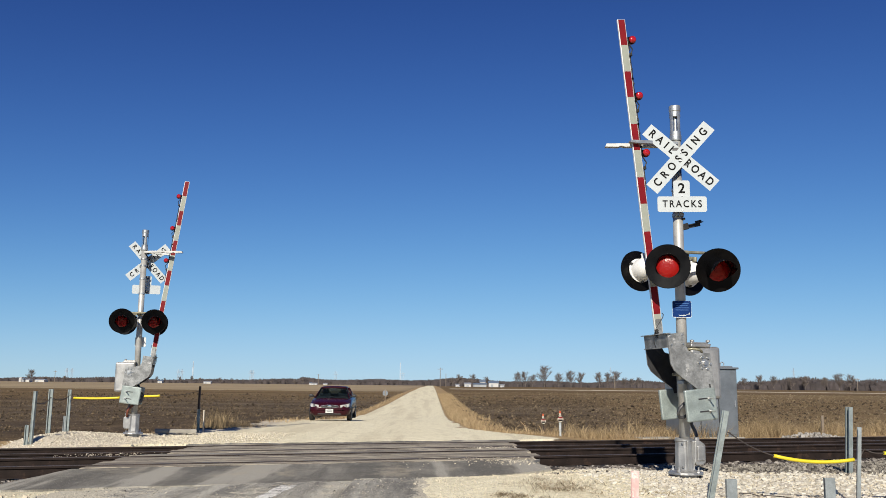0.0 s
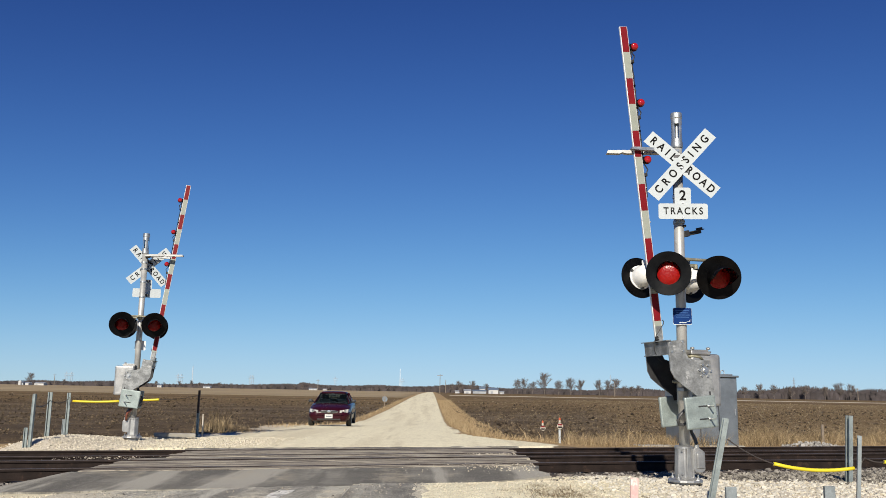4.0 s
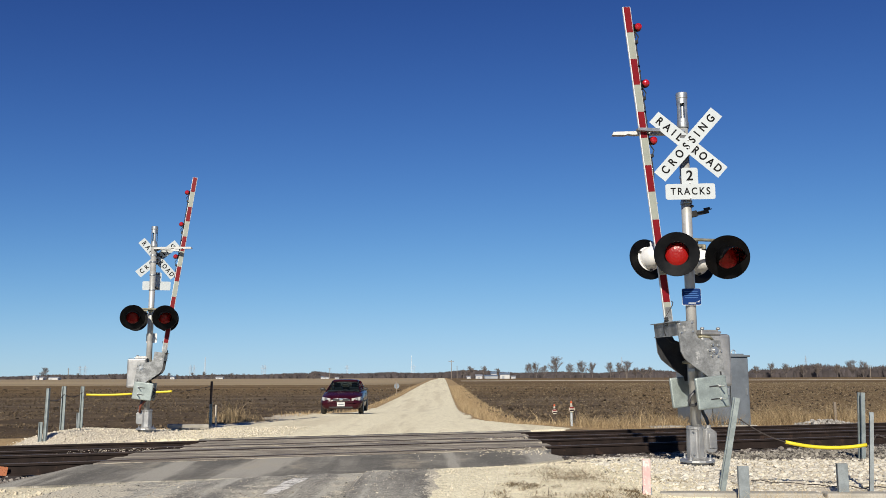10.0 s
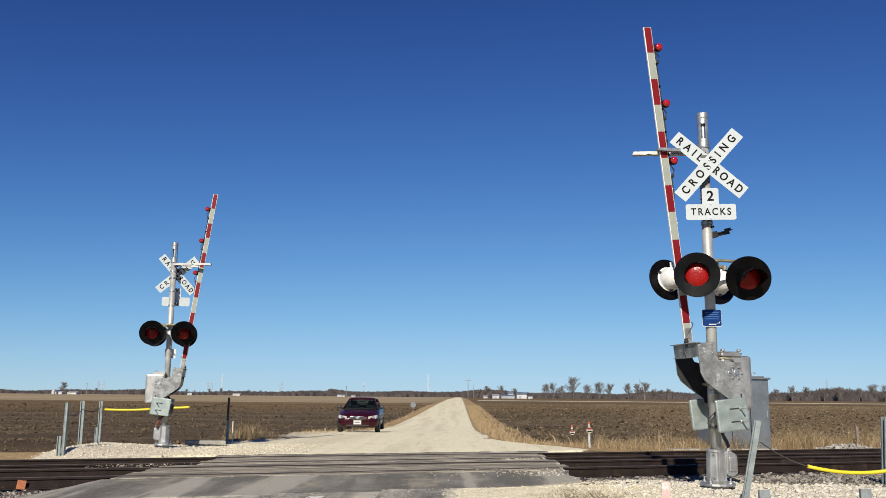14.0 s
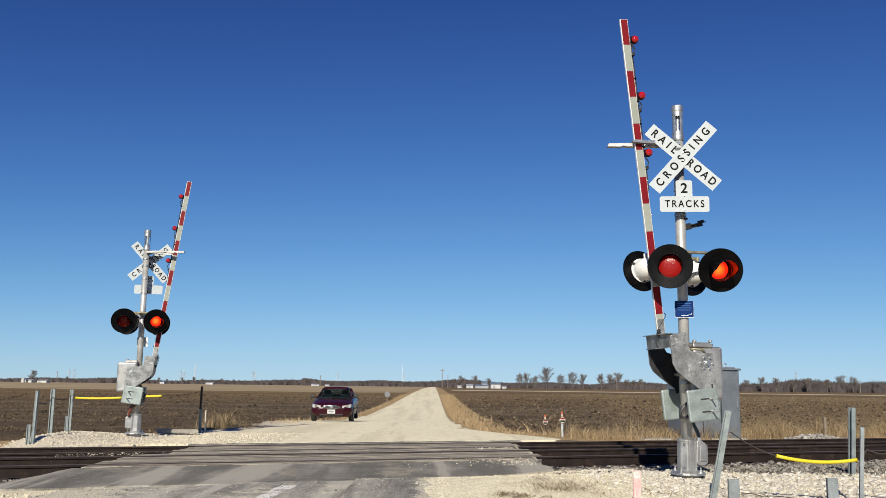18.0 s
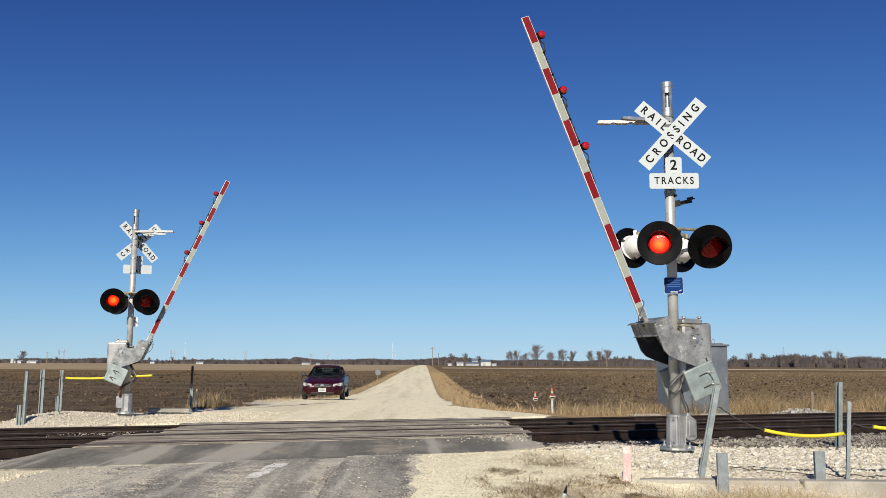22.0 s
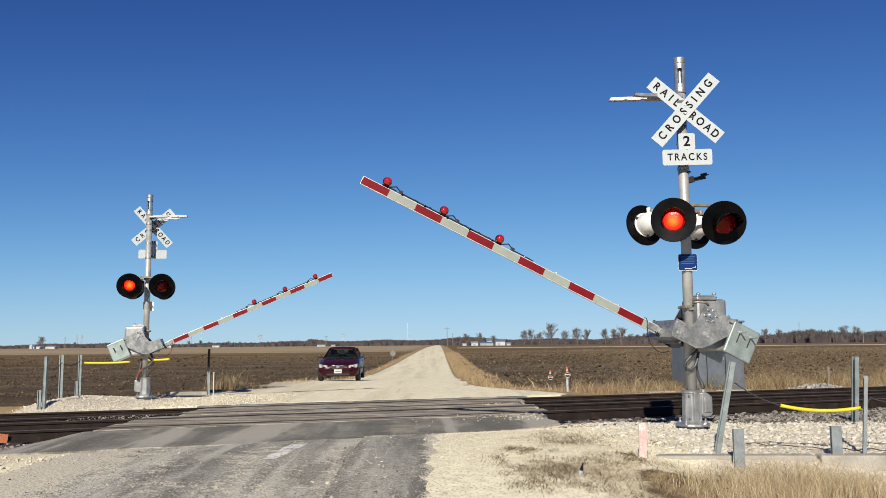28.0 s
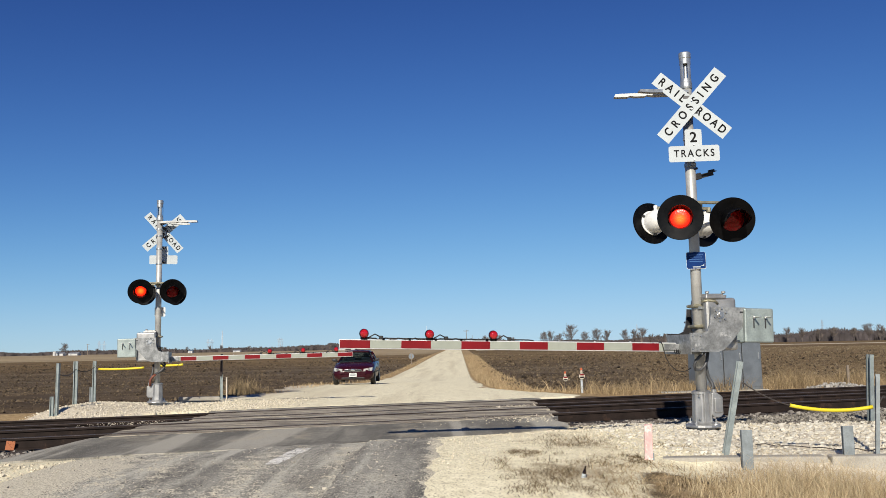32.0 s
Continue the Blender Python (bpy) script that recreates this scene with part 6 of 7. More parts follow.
def tree_mesh(seed, h, spread=0.5):
    """A bare tree: tapered trunk, limbs and twigs."""
    rng = random.Random(seed)
    verts, faces = [], []

    def limb(a, b, r0, r1, n):
        d = (b - a).normalized()
        q = d.to_track_quat("Z", "Y")
        k = len(verts)
        for p, r in ((a, r0), (b, r1)):
            for i in range(n):
                verts.append(p + q @ Vector((r * math.cos(6.2832 * i / n), r * math.sin(6.2832 * i / n), 0)))
        for i in range(n):
            faces.append((k + i, k + (i + 1) % n, k + n + (i + 1) % n, k + n + i))

    def grow(a, d, ln, r, lev):
        mid = a + d * ln * 0.55
        b = mid + (d + Vector((rng.uniform(-1, 1), rng.uniform(-1, 1), 0.3)) * 0.15).normalized() * ln * 0.45
        limb(a, mid, r, r * 0.75, 5 if lev == 0 else 3)
        limb(mid, b, r * 0.75, r * 0.35, 5 if lev == 0 else 3)
        if lev >= 4:
            return
        n = (17, 7, 5, 4)[lev]
        for i in range(n):
            t = 0.13 + 0.87 * (i + rng.random()) / n if lev == 0 else rng.uniform(0.25, 1.0)
            at = a.lerp(mid, t / 0.55) if t < 0.55 else mid.lerp(b, (t - 0.55) / 0.45)
            w = rng.uniform(0, 6.283)
            side = Vector((math.cos(w), math.sin(w), rng.uniform(0.0, 0.5))) * (rng.uniform(0.7, 1.2) if lev == 0 else rng.uniform(0.4, 1.1))
            nd = (d * 0.75 + side * spread * (1.3, 1.0, 1.1, 1.3)[lev] + Vector((0, 0, 0.1))).normalized()
            reach = 0.46 * (1.12 - 0.82 * t) if lev == 0 else (0, 0.2, 0.12, 0.06)[lev]
            grow(at, nd, h * reach * rng.uniform(0.75, 1.1), h * (0.0075, 0.0038, 0.0023, 0.0017)[lev], lev + 1)

    grow(Vector((0, 0, 0)), Vector((rng.uniform(-0.06, 0.06), 0, 1)).normalized(), h * 0.82, h * 0.018, 0)
    top = max(v.z for v in verts)
    verts = [v * (h / top) for v in verts]
    me = bpy.data.meshes.new("tree")
    me.from_pydata(verts, [], faces)
    me.materials.append(BARK)
    return me


TREES = [tree_mesh(11 + i, 10.0, 0.5 + 0.05 * i) for i in range(6)]


def tree(px, y, h, k, label="bare leafless tree on the field edge"):
    x = far_px(px, y)
    t = new("tree", TREES[k % 6])
    t.matrix_basis = pose(x, y, float(land(x, y)) - 0.3, 0, 0, 47 * k) @ Matrix.Diagonal((h / 10 * 1.05, h / 10 * 1.05, h / 10 * 0.93, 1))
    tagged(t, label, "tree", "bare trees")


for i, (q, h) in enumerate(((150, 12), (163, 12.5), (176, 10), (197, 17), (222, 11.5), (243, 13.5), (261, 12.5), (293, 12.5), (308, 12), (322, 13.5), (338, 8.5), (350, 8), (362, 9), (70, 10), (48, 9.5), (95, 8), (35, 7.5))):
    tree(q, 720, h * 1.22, i, "bare leafless tree in a row behind the field")
for i, (q, h, y) in enumerate(((-698, 14, 850), (-682, 8, 900), (-672, 8.5, 900), (-500, 9, 900), (-480, 10.5, 950), (-466, 8, 930), (-330, 8, 950), (-300, 9, 950), (-240, 9, 950), (-226, 9, 950), (-545, 6, 900), (-610, 8, 950), (-640, 10, 920), (-585, 9, 940), (-520, 11, 950), (-440, 11, 930), (-420, 12, 940), (-405, 9, 930), (-370, 10, 950), (-350, 9, 940), (-280, 9, 950), (575, 14, 700), (600, 13, 690), (655, 13, 700), (715, 15, 650), (735, 14, 640), (548, 11, 690), (690, 12, 660), (630, 12, 700))):
    tree(q, y, h * (0.8 if -690 < q < -200 else 1.0), i + 3)


def woods():
    """Far belts of bare wood: thin stems and twigs in their thousands."""
    rng = random.Random(8)
    verts, faces = [], []
    belts = ((-2400, -170, 1150, 8.4, 1700), (-230, 60, 1100, 10.5, 520), (15, 640, 900, 9.0, 1200), (540, 1500, 740, 12.5, 900))
    for p0, p1, y0, h0, n in belts:
        for i in range(n):
            px = p0 + (p1 - p0) * (i + rng.random()) / n
            y = y0 + rng.uniform(-30, 60)
            x = far_px(px, y)
            z = float(land(x, y)) - 0.4
            wave = 0.78 + 0.22 * math.sin(px * 0.031) * math.sin(px * 0.0113 + 1) + rng.uniform(-0.07, 0.07)
            h = h0 * (wave - 0.02)
            half, low = h * rng.uniform(0.28, 0.5), h * rng.uniform(0.2, 0.4)
            for j in range(18):
                a = math.pi * (j + rng.random()) / 18
                w = y * 0.00035
                out = rng.uniform(0.72, 1.0)
                dep = rng.uniform(-2.0, 2.0)
                bx, bz = x + half * 0.25 * math.cos(a), z + low * rng.uniform(0.2, 1.0)
                tx, tz = x + half * out * math.cos(a), z + low + (h - low) * out * math.sin(a) ** 0.7
                k = len(verts)
                verts.extend(((bx - w, y + dep, bz), (bx + w, y + dep, bz), (bx, y + dep + w, bz), (tx - w * 0.5, y + dep, tz), (tx + w * 0.5, y + dep, tz + w * 0.5)))
                faces.extend(((k, k + 1, k + 4, k + 3), (k + 1, k + 2, k + 4), (k + 2, k, k + 3)))
            k = len(verts)
            w = rng.uniform(1.8, 6.0)
            hh = h * rng.uniform(0.4, 0.75)
            ring = [(x + w * math.cos(t), y + w * 0.6 * math.sin(t)) for t in (0, 1.05, 2.1, 3.14, 4.2, 5.24)]
            verts.extend([(a, b, z) for a, b in ring] + [(a + rng.uniform(-1, 1), b, z + hh * rng.uniform(0.6, 1.1)) for a, b in ring] + [(x, y, z + hh * 1.1)])
            for t in range(6):
                u2 = (t + 1) % 6
                faces.extend(((k + t, k + u2, k + 6 + u2, k + 6 + t), (k + 6 + t, k + 6 + u2, k + 12)))
    me = bpy.data.meshes.new("woods")
    me.from_pydata(verts, [], faces)
    me.materials.append(mat("bare_wood_haze", (0.062, 0.052, 0.052), 0.95, 0, 0.3, 0.08, 0.6, 0.0))
    tagged(new("woods", me), "belt of bare brown woods along the horizon", "woods", "", "stuff")


woods()


def farm_lane():
    bm = B()
    xs = [6 + 12 * i for i in range(60)]
    rows = [[bm.verts.new((x, y, float(land(x, y)) + dz)) for x in xs] for y, dz in ((296, 0.02), (297, 0.16), (304, 0.16), (305, 0.02))]
    for p, q in zip(rows, rows[1:]):
        for i in range(len(xs) - 1):
            bm.faces.new((p[i], p[i + 1], q[i + 1], q[i]))
    tagged(new("farm_lane", mesh_of("farm_lane", bm, mat("pale_lane_gravel", (0.5, 0.44, 0.33), 0.9, 0, 0.15, 0.3, 5, 0.1))), "pale gravel lane across the far field", "lane", "", "structure")


farm_lane()


# ---- loose stones, stubble and dry grass ----
def island_material(name, lo, hi, rough=0.9):
    m, t, b = tree_of(name)
    g = t.nodes.new("ShaderNodeNewGeometry")
    base = mixc(t, g.outputs["Random Per Island"], lo, hi)
    t.links.new(mixc(t, arith(t, "MULTIPLY", nz(t, 60, 3, coord(t)), 0.3), base, [v * 0.6 for v in lo]), b.inputs["Base Color"])
    b.inputs["Roughness"].default_value = rough
    b.inputs["Specular IOR Level"].default_value = 0.2
    return m


def scatter(name, label, category, material, pts, sizes, flat=0.7, seed=1, sink=0.3, blocky=True):
    """Many small angular stones in one mesh: uneven blocks, or octahedra for crumbs and husks."""
    rng = np.random.default_rng(seed)
    pts, sizes = np.asarray(pts, float), np.asarray(sizes, float)
    n = len(pts)
    if blocky:
        base = np.array([(-1, -1, -1), (1, -1, -1), (1, 1, -1), (-1, 1, -1), (-0.7, -0.7, 1), (0.7, -0.7, 1), (0.7, 0.7, 1), (-0.7, 0.7, 1)], float) * 0.72
        f = np.array([(3, 2, 1, 0), (4, 5, 6, 7), (0, 1, 5, 4), (1, 2, 6, 5), (2, 3, 7, 6), (3, 0, 4, 7)])
    else:
        base = np.array([(1, 0, 0), (0, 1, 0), (-1, 0, 0), (0, -1, 0), (0, 0, 1), (0, 0, -1)], float)
        f = np.array([(0, 1, 4), (1, 2, 4), (2, 3, 4), (3, 0, 4), (1, 0, 5), (2, 1, 5), (3, 2, 5), (0, 3, 5)])
    k = len(base)
    v = base[None] * rng.uniform(0.55, 1.1, (n, k, 1)) + rng.normal(0, 0.16, (n, k, 3))
    v[..., 0] *= rng.uniform(0.75, 1.35, n)[:, None]
    a = rng.uniform(0, 6.283, n)
    c, s = np.cos(a)[:, None], np.sin(a)[:, None]
    v = np.stack([v[..., 0] * c - v[..., 1] * s, v[..., 0] * s + v[..., 1] * c, v[..., 2] * flat + 0.2 * v[..., 0] * rng.normal(0, 1, n)[:, None]], -1) * (sizes / 2)[:, None, None]
    v[..., 2] += (sizes * flat * (0.5 - sink))[:, None]
    v += pts[:, None, :]
    faces = (f[None] + (np.arange(n) * k)[:, None, None]).reshape(-1, f.shape[1])
    me = bpy.data.meshes.new(name)
    me.from_pydata(v.reshape(-1, 3), [], faces.tolist())
    me.materials.append(material)
    return tagged(new(name, me), label, category, "", "stuff")


def on_land(x, y, dz=0.0):
    return np.stack([x, y, land(x, y) + dz], -1)


def blades(name, label, pts, hs, material, seed=2, width=0.008, lean=0.45):
    """Dry stalks: each a bent, tapering strip."""
    rng = np.random.default_rng(seed)
    pts, hs = np.asarray(pts, float), np.asarray(hs, float)
    n = len(pts)
    a, t = rng.uniform(0, 6.283, n), rng.uniform(0, 6.283, n)
    side = np.stack([np.cos(a), np.sin(a), np.zeros(n)], -1) * (width * rng.uniform(0.6, 1.4, n))[:, None]
    tip = np.stack([np.cos(t), np.sin(t), np.zeros(n)], -1) * (hs * lean * rng.uniform(0.2, 1.2, n))[:, None]
    up = np.array([0, 0, 1.0])
    mid = pts + tip * 0.3 + up * (hs * 0.55)[:, None]
    top = pts + tip + up * hs[:, None]
    v = np.stack([pts - side, pts + side, mid - side * 0.7, mid + side * 0.7, top], 1)
    k = (np.arange(n) * 5)[:, None]
    quads = (np.array([[0, 1, 3, 2]]) + k).tolist()
    tris = (np.array([[2, 3, 4]]) + k).tolist()
    me = bpy.data.meshes.new(name)
    me.from_pydata(v.reshape(-1, 3), [], quads + tris)
    me.materials.append(material)
    return tagged(new(name, me), label, "dry grass", "", "stuff")


def build_scatter():
    rng = np.random.default_rng(7)
    LIME = island_material("limestone_chips", (0.46, 0.41, 0.31), (0.72, 0.655, 0.515))
    BLOCK = island_material("pale_limestone_blocks", (0.44, 0.41, 0.345), (0.65, 0.62, 0.54))
    ROCK = island_material("dark_ballast_stone", (0.09, 0.075, 0.065), (0.42, 0.39, 0.35))
    # near shoulder
    n = 40000
    x, y = rng.uniform(-0.9, 9.5, n), rng.uniform(8.6, 15.5, n)
    u, v = uv_of(x, y)
    keep = (v < 13.4 - 2.4 * ease(2.9, 4.2, x) - 0.3 * np.maximum(x - 3.5, 0)) & (y > 9.7 - 0.9 * (x < 2.2)) & (rng.random(n) < np.where(x < 1.6, 0.45, 0.8) * ease(-0.9, 0.6, x))
    x, y = x[keep], y[keep]
    scatter("shoulder_stones", "loose pale limestone on the near shoulder", "gravel", LIME, on_land(x, y, 0.002), rng.gamma(2.0, 0.0055, len(x)) * (0.7 + 0.3 * ease(1, 2.8, x)) + 0.008, 0.7)
    n = 9000
    x, y = rng.uniform(1.9, 9.5, n), rng.uniform(9.7, 15.5, n)
    u, v = uv_of(x, y)
    keep = (v < 12.9 - 2.0 * ease(2.9, 4.2, x) - 0.3 * np.maximum(x - 3.5, 0) + 0.25 * rng.normal(size=n)) & (rng.random(n) < ease(1.9, 3.0, x)) & (np.hypot(x - 3.525, y - 12.28) > 0.24)
    x, y = x[keep], y[keep]
    scatter("limestone_blocks", "flat pale limestone pieces round the near mast", "gravel", BLOCK, on_land(x, y, 0.0), np.minimum(rng.gamma(3.0, 0.013, len(x)) + 0.02, 0.1), 0.5, 43, 0.25)
    # coarse grey stones towards the rails
    n = 15000
    x, y = rng.uniform(1.6, 10.5, n), rng.uniform(11.2, 17.5, n)
    u, v = uv_of(x, y)
    keep = (rng.random(n) < ease(10.6, 11.3, v + 0.3 * (x - 3.5) + 0.15 * np.sin(x * 2.3)) * (0.2 + 0.8 * ease(3.2, 4.6, x))) & (v < 13.9) & (np.hypot(x - 3.525, y - 12.28) > 0.24)
    x, y = x[keep], y[keep]
    scatter("track_edge_stones", "coarse grey stones along the edge of the ballast", "ballast", island_material("grey_edge_stone", (0.05, 0.045, 0.039), (0.4, 0.37, 0.315)), on_land(x, y, 0.003), np.minimum(rng.gamma(2.4, 0.01, len(x)) + 0.012, 0.075), 0.85, 41)
    # left shoulder and the road's edges
    n = 11000
    x, y = rng.uniform(-11, -3.2, n), rng.uniform(7.5, 14.5, n)
    u, v = uv_of(x, y)
    keep = (v < 13.3) & ~((v > 11.7) & (x > -5.6)) & (rng.random(n) < ease(-3.4, -5.2, x))
    x, y = x[keep], y[keep]
    scatter("shoulder_stones", "loose pale limestone along the road edge", "gravel", LIME, on_land(x, y, 0.004), rng.gamma(2.0, 0.008, len(x)) + 0.01, 0.7, 5)
    # chips on the old road
    for n, lo, hi, lab, sd in ((3200, (0.3, 0.27, 0.21), (0.58, 0.53, 0.43), "pale chips strewn over the old road", 21), (700, (0.04, 0.038, 0.036), (0.16, 0.15, 0.135), "dark chips standing out of the old road", 22)):
        x, y = rng.uniform(-4.5, -0.15, n), rng.uniform(6.8, 12.9, n)
        u, v = uv_of(x, y)
        keep = (v < 11.9) & (rng.random(n) < 0.35 + 0.65 * (np.sin(x * 5.3 + 0.6 * np.sin(y * 1.1)) > 0.1 if sd == 21 else np.sin(x * 3.1 + 1) > -0.3))
        x, y = x[keep], y[keep]
        scatter("road_chips", lab, "gravel", island_material("road_chip", lo, hi), on_land(x, y, 0.022) + np.stack([0 * x, 0 * x, 0.01 * np.sin(x * 2.4)], -1), rng.gamma(2.0, 0.004, len(x)) + 0.007, 0.6, sd)
    # mound round the far mast
    n = 24000
    x, y = rng.uniform(-11, -3.2, n), rng.uniform(18.5, 27.5, n)
    u, v = uv_of(x, y)
    keep = (v > 20.8) & (v < 25.2) & (x > -9.4 + 0.2 * rng.normal(size=n)) & (rng.random(n) < ease(-3.2, -5.2, x))
    x, y = x[keep], y[keep]
    scatter("mound_stones", "loose pale limestone round the far mast", "gravel", island_material("weathered_limestone", (0.42, 0.38, 0.3), (0.74, 0.68, 0.55)), on_land(x, y, 0.004), rng.gamma(2.2, 0.0075, len(x)) + 0.011, 0.7, 3)
    # ballast shoulders and the bed between the rails
    n = 14000
    u = rng.uniform(-6, 24, n)
    v = np.where(rng.random(n) < 0.55, rng.uniform(12.9, 14.4, n), rng.uniform(14.4, 21.9, n))
    xx, yy = u * CS - v * SN, u * SN + v * CS
    keep = ~((xx > -5.4) & (xx < 2.1) & (v > 13)) & ~((v < 13.5) & (xx < 2)) & ~((v > 20.7) & (xx < 6.5))
    xx, yy, v = xx[keep], yy[keep], v[keep]
    scatter("ballast_stones", "dark ballast stones along the rails", "ballast", ROCK, on_land(xx, yy, 0.005), rng.gamma(3, 0.009, len(xx)) + 0.018, 0.8, 4)
    # spill of pale stones on the crossing's edges
    px = np.concatenate([rng.normal(1.0, 0.6, 160), rng.normal(1.5, 0.45, 160), rng.normal(-5.9, 0.4, 120)])
    pv = np.concatenate([rng.normal(14.1, 0.25, 160), rng.normal(17.3, 0.2, 160), rng.normal(17.3, 0.2, 120)])
    px = np.clip(px, -9, 1.8)
    py = (pv + px * SN) / CS
    zz = np.concatenate([np.full(160, -0.075), np.full(160, RAIL1 - 0.05), np.full(120, -0.14)])
    scatter("spilled_stones", "pale stones spilled over the crossing edges", "gravel", island_material("dusty_stone", (0.25, 0.22, 0.18), (0.6, 0.54, 0.44)), np.stack([px, py, zz], -1), rng.gamma(2.0, 0.006, 440) + 0.008, 0.7, 9, 0.1)
    px, pv = 1.9 - rng.gamma(2.0, 0.3, 130), 14.1 - rng.gamma(2.0, 0.22, 130)
    scatter("apron_stones", "pale stones strewn on the end of the asphalt ramp", "gravel", LIME, np.stack([px, (pv + px * SN) / CS, -0.13 + (RAIL1 + 0.108) * ease(11.95, 14.17, pv)], -1), rng.gamma(2.0, 0.006, 130) + 0.008, 0.7, 19, 0.15)
    # grey stone heap behind the tracks
    n = 220
    r, a = 1.0 * np.sqrt(rng.random(n)), rng.uniform(0, 6.283, n)
    x, y = 11.75 + r * np.cos(a), 27.2 + 0.6 * r * np.sin(a)
    scatter("stone_heap", "low heap of grey stones behind the tracks", "stones", island_material("grey_heap_stone", (0.2, 0.19, 0.175), (0.42, 0.4, 0.37)),
            on_land(x, y, 0.0) + np.stack([0 * x, 0 * x, 0.17 * np.clip(1 - r, 0, 1) + 0.03], -1), rng.gamma(3, 0.018, n) + 0.03, 0.8, 12)
    # corn stubble
    HUSK = island_material("pale_corn_husk", (0.14, 0.105, 0.06), (0.38, 0.305, 0.195))
    n = 220000
    y = 24 + 200 * rng.random(n) ** 1.9
    x = rng.uniform(-0.56, 0.6, n) * (y + 6)
    u, v = uv_of(x, y)
    off = np.abs(x - ROAD_X)
    lush = ease(4, 18, x - 0.12 * (y - 24) + 3 * np.sin(y * 0.2)) + 0.18 * np.sin(x * 1.3 + np.sin(y * 0.7)) + 0.15 * np.sin(y * 0.5 + x * 0.2)
    keep = (v > 26.5) & (off > half_width(v) + 2.2) & (rng.random(n) < np.where(x > 2, 0.38 + 0.7 * lush, 0.24))
    x, y = x[keep], y[keep]
    scatter("corn_stubble", "pale husks and stubble strewn over the field", "stubble", HUSK, on_land(x, y, 0.0), rng.gamma(1.6, 0.015, len(x)) * (0.8 + y / 60) * np.where(x < 0, 0.7, 1.05) + 0.014, 0.45, 6, 0.2, False)
    # Real clods, but the darkest tones carry the soil's self-shadow in their colour.
    CLOD = island_material("earth_clod", (0.034, 0.025, 0.017), (0.17, 0.127, 0.08))
    n = 90000
    y = 24 + 130 * rng.random(n) ** 1.7
    x = rng.uniform(-0.56, 0.6, n) * (y + 6)
    u, v = uv_of(x, y)
    off = np.abs(x - ROAD_X)
    patch = np.sin(x * 0.9 + 2 * np.sin(y * 0.23)) + np.sin(y * 0.55 + np.sin(x * 0.4)) + np.sin(x * 0.17 - y * 0.11)
    keep = (v > 26) & (off > half_width(v) + 1.9) & (rng.random(n) < (0.55 + 0.25 * patch) * (1 - 0.55 * ease(6, 18, x - 0.12 * (y - 24))))
    x, y = x[keep], y[keep]
    scatter("earth_clods", "clods of ploughed earth, the darkest coloured for self-shadow", "soil", CLOD, on_land(x, y, 0.0), rng.gamma(2.0, 0.026, len(x)) * (0.6 + y / 70) * np.where(x < 0, 0.85, 1.1) + 0.03, 0.9, 8, 0.25, False)
    # dry grass
    STRAW = island_material("dry_straw", (0.32, 0.24, 0.135), (0.66, 0.55, 0.36))
    BANK = island_material("faded_bank_grass", (0.12, 0.082, 0.044), (0.5, 0.385, 0.225))
    WEED = island_material("brown_weed", (0.05, 0.038, 0.022), (0.3, 0.225, 0.13))
    n, m = 4600, 24
    cx, cy, cr = rng.uniform(2.65, 3.95, m), rng.uniform(7.2, 8.7, m), rng.gamma(2.0, 0.05, m) + 0.04
    k = rng.choice(m, n, p=cr / cr.sum())
    x, y = cx[k] + rng.normal(0, 1.2, n) * cr[k], cy[k] + rng.normal(0, 0.9, n) * cr[k]
    keep = y < 9.4
    x, y = x[keep], y[keep]
    n = len(x)
    blades("verge_grass", "tufts of dry straw grass before the concrete beam", on_land(x, y), np.minimum((0.05 + rng.gamma(2.0, 0.07, n)) * np.clip((x - 1.5) / 1.4, 0.3, 1.25), 0.34), STRAW, 3, 0.0022, 0.95)
    n = 3500
    x, y = rng.uniform(1.5, 3.3, n), rng.uniform(7.2, 9.3, n)
    keep = rng.random(n) < 0.25 + 0.75 * (np.sin(x * 7 + 2 * np.sin(y * 4)) * np.sin(y * 6 + x) > 0.1)
    x, y = x[keep], y[keep]
    blades("verge_litter", "flattened dry grass and litter on the shoulder edge", on_land(x, y), 0.01 + rng.gamma(1.6, 0.016, len(x)), island_material("matted_straw", (0.12, 0.085, 0.045), (0.5, 0.39, 0.23)), 13, 0.003, 3.0)
    n = 130000
    x, y = rng.uniform(2.5, 19, n), rng.uniform(23, 36, n)
    u, v = uv_of(x, y)
    keep = (v > 22.4) & (v < 27.6) & (rng.random(n) < (0.3 + 0.7 * (np.sin(x * 1.7) + np.sin(x * 0.6 + 2) > -0.6)) * ease(2.0, 7.5, x)) & (np.abs(x - ROAD_X) > 5.2)
    x, y = x[keep], y[keep]
    blades("trackside_grass", "tall dry grass along the railway bank", on_land(x, y, -0.05), rng.uniform(0.12, 0.72, len(x)) * (0.55 + 0.5 * np.sin(x * 1.3) ** 2), BANK, 4, 0.005, 0.85)
    n = 34000
    y = 26 + 150 * rng.random(n) ** 1.7
    sd = np.where(rng.random(n) < 0.6, 1, -1)
    u0, v0 = uv_of(np.zeros(n), y)
    x = ROAD_X + sd * (half_width(v0) + rng.uniform(0.3, 2.8, n))
    keep = ~((sd < 0) & ((y < 33) | (x < ROAD_X - half_width(v0) - 1.5) | (rng.random(n) < 0.5)))
    x, y = x[keep], y[keep]
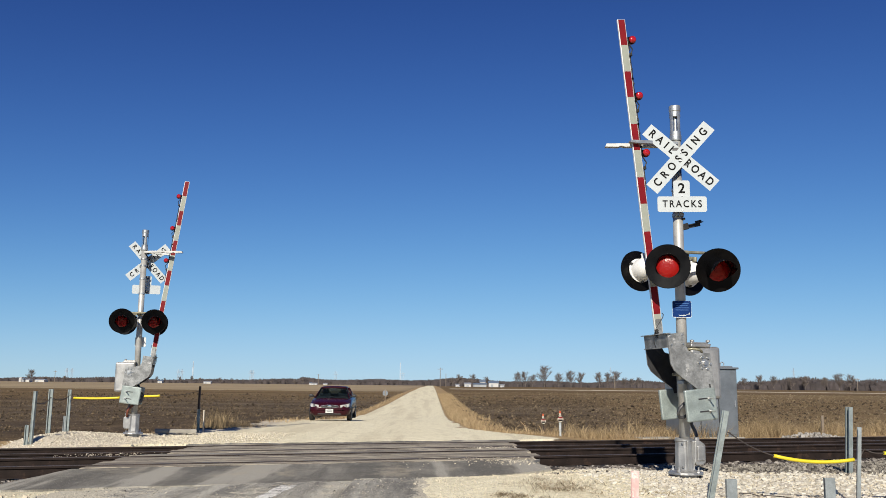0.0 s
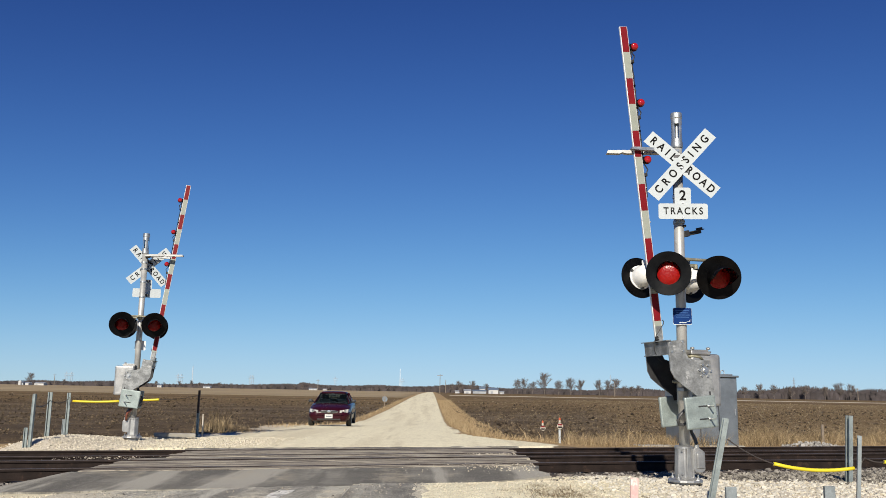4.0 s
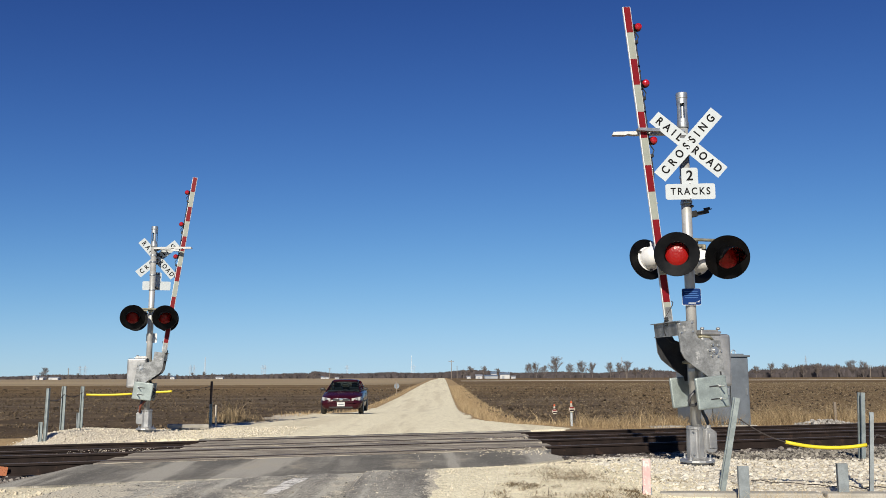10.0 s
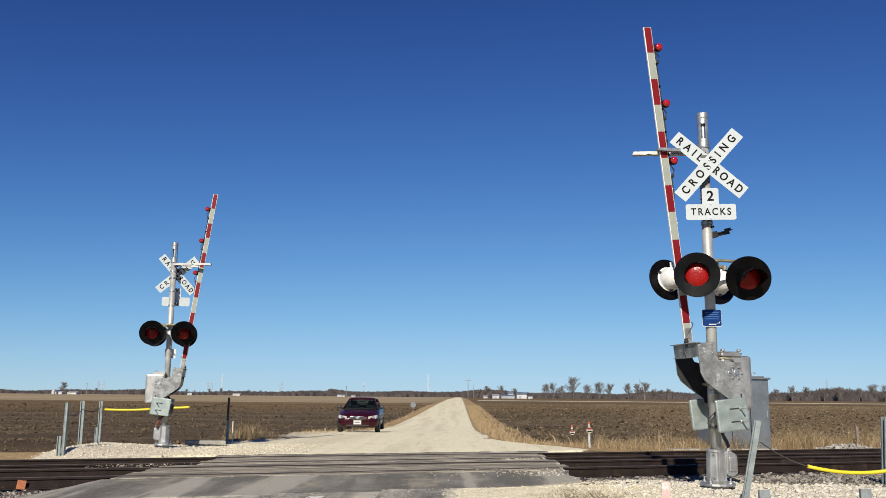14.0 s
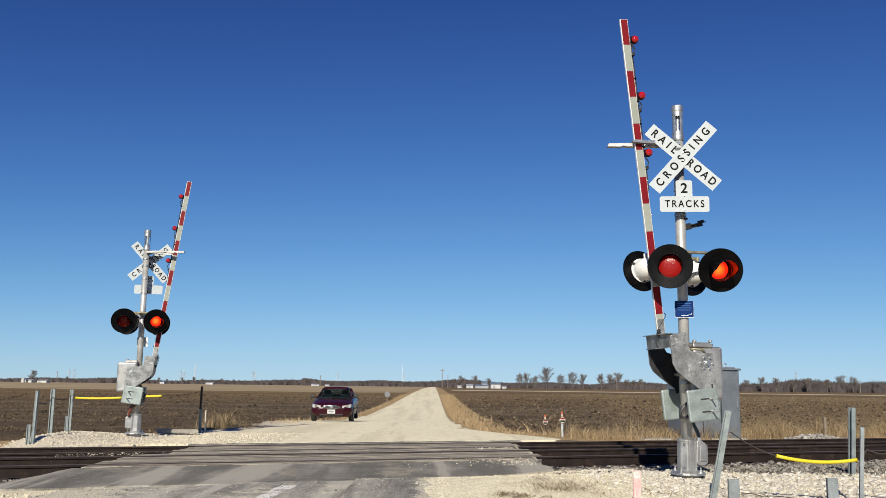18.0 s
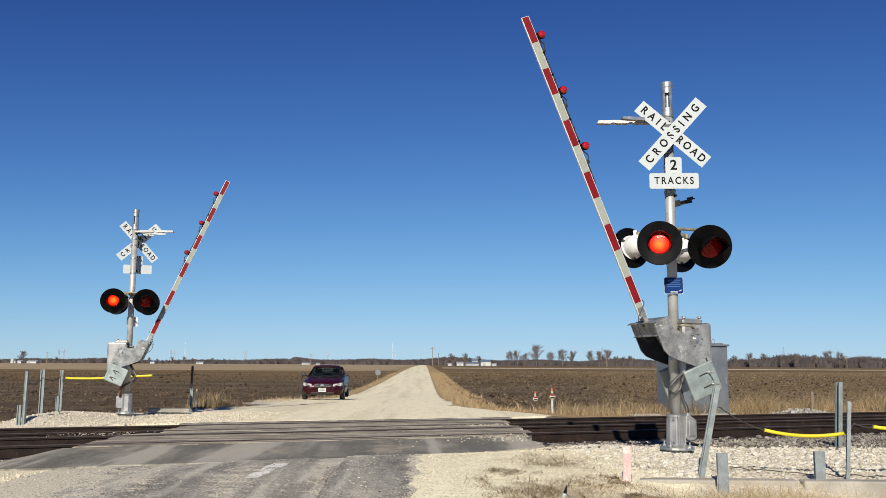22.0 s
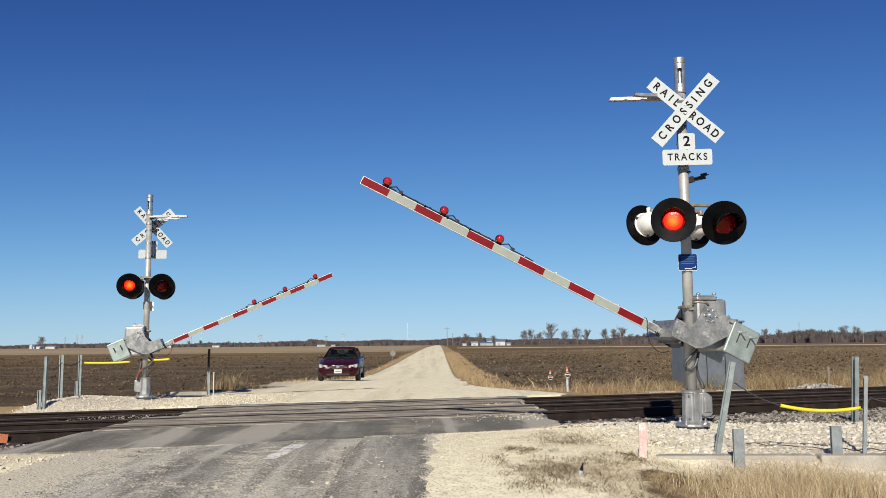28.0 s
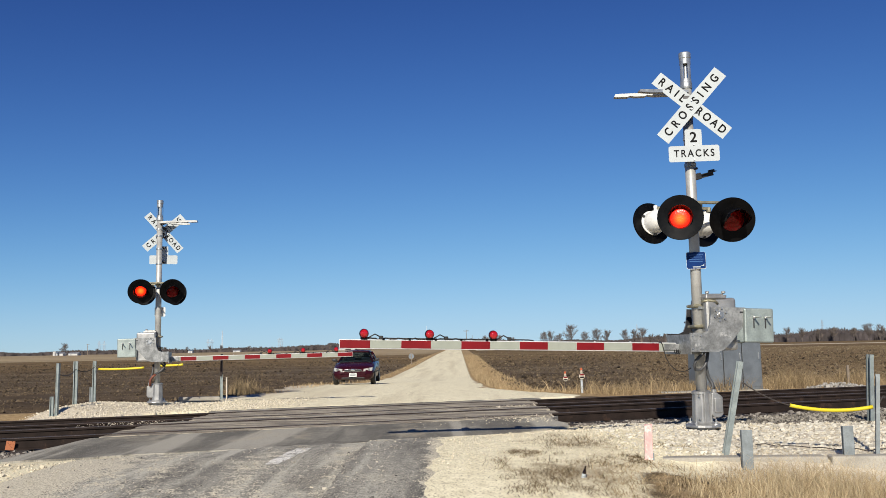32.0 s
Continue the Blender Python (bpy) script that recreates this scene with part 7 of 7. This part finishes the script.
    blades("roadside_grass", "short dry grass on the road verges", on_land(x, y, -0.02), (rng.gamma(2.0, 0.05, len(x)) + 0.03) * (1 + y / 150) * np.where(x < ROAD_X, 0.6, 0.8), island_material("roadside_straw", (0.22, 0.155, 0.083), (0.52, 0.4, 0.235)), 5, 0.012, 1.0)
    n = 4200
    x, y = np.where(rng.random(n) < 0.8, rng.normal(-6.95, 0.3, n), rng.normal(-6.3, 0.4, n)), rng.normal(29.0, 0.6, n)
    blades("left_bank_grass", "clump of dry grass beside the gravel", on_land(x, y, -0.03), 0.06 + rng.gamma(2.0, 0.075, n) * np.where(x < -6.6, 1.2, 0.5), BANK, 6, 0.005, 0.8)
    n = 60
    x, y = rng.normal(-6.6, 0.22, n), rng.normal(27.5, 0.3, n)
    blades("tall_weeds", "thin dry weed stalks beside the rusted post", on_land(x, y, -0.05), rng.uniform(0.4, 0.95, n), WEED, 16, 0.006, 0.35)
    n = 8500
    cx, cy, cr, cw = np.array(WEED_SPOTS).T
    k = rng.choice(len(cx), n, p=cw / cw.sum())
    m = 14
    sub = rng.normal(0, 0.6, (len(cx), m, 2))
    j = rng.integers(0, m, n)
    x, y = cx[k] + cr[k] * (sub[k, j, 0] + rng.normal(0, 0.22, n)), cy[k] + cr[k] * 1.5 * (sub[k, j, 1] + rng.normal(0, 0.22, n))
    blades("gravel_weeds", "low brown weeds in the gravel", on_land(x, y), rng.gamma(1.6, 0.012, len(x)), WEED, 7, 0.003, 2.4)


build_scatter()


# ---- what moves ----
def switch_rows(times, glowing_first):
    """Poses of a lamp element that turns half round at each of the times."""
    k = 0 if glowing_first else 180
    rows = [(0.0, pose(0, 0.15, 0, 0, 0, k))]
    for s in times:
        f = round(s * FPS)
        for i, a in ((-2, 0), (-1, 60), (0, 120), (1, 180)):
            rows.append(((f + i) / FPS, pose(0, 0.15, 0, 0, 0, k + a)))
        k += 180
    rows.append((32.0 if rows[-1][0] < 31.95 else 32.2, pose(0, 0.15, 0, 0, 0, k)))
    return rows


NEAR_GATE = [
    (0, 84.1), (19, 84.1), (20.6, 84.1), (21, 78.0), (21.5, 71.4), (22, 67.9), (22.5, 64.4), (23, 60.9), (23.5, 57.7), (24, 54.5), (24.5, 51.2), (25, 47.6), (25.5, 43.7), (26, 40), (26.5, 36.3), (27.5, 29.1), (28.5, 22.5), (29, 19.4), (29.5, 16.3), (30, 13.2), (30.5, 10.3), (31, 7.2), (31.5, 4.4), (32, 1.6),
]
FAR_GATE = [
    (0, 82.5), (19, 82.5), (20.6, 82.5), (21, 76.7), (21.5, 70.3), (22, 66.9), (22.5, 63.3), (23, 59.6), (23.5, 56), (24, 52.4), (24.5, 48.6), (25, 44.8), (25.5, 41.2), (26, 37.6), (26.5, 33.7), (27.5, 26.6), (28.5, 20), (29, 16.3), (29.5, 12.7), (30, 9.3), (30.5, 6.5), (31, 3.9), (31.5, 2.0), (32, 0.4),
]


def motions():
    for arm, rows in ((NEAR_ARM, NEAR_GATE), (FAR_ARM, FAR_GATE)):
        walk(arm, [(t, pose(0.14, 0, 1.51, 0, a, 0)) for t, a in rows])
        for ob in arm.children:
            if "hanging" in ob.get("label", ""):
                walk(ob, [(t, pose(*CABLE_AT, 0, -0.42 * a, 0)) for t, a in rows])
    left_on = [18.07, 19.06, 20.07] + [20.96 + 0.989 * k for k in range(12)]
    right_on = [18.46 + 0.9935 * k for k in range(14)]
    lit_left = sorted([17.05, 17.17] + left_on + right_on)
    lit_right = [s for s in lit_left if s > 17.1]
    for lamps in (NEAR_LAMPS, FAR_LAMPS):
        near = lamps is NEAR_LAMPS
        for ob in lamps:
            x = ob.parent.matrix_basis.translation.x
            left = (x < 0) == near
            walk(ob, switch_rows([s for s in (lit_left if left else lit_right) if s < 31.95], False))


motions()
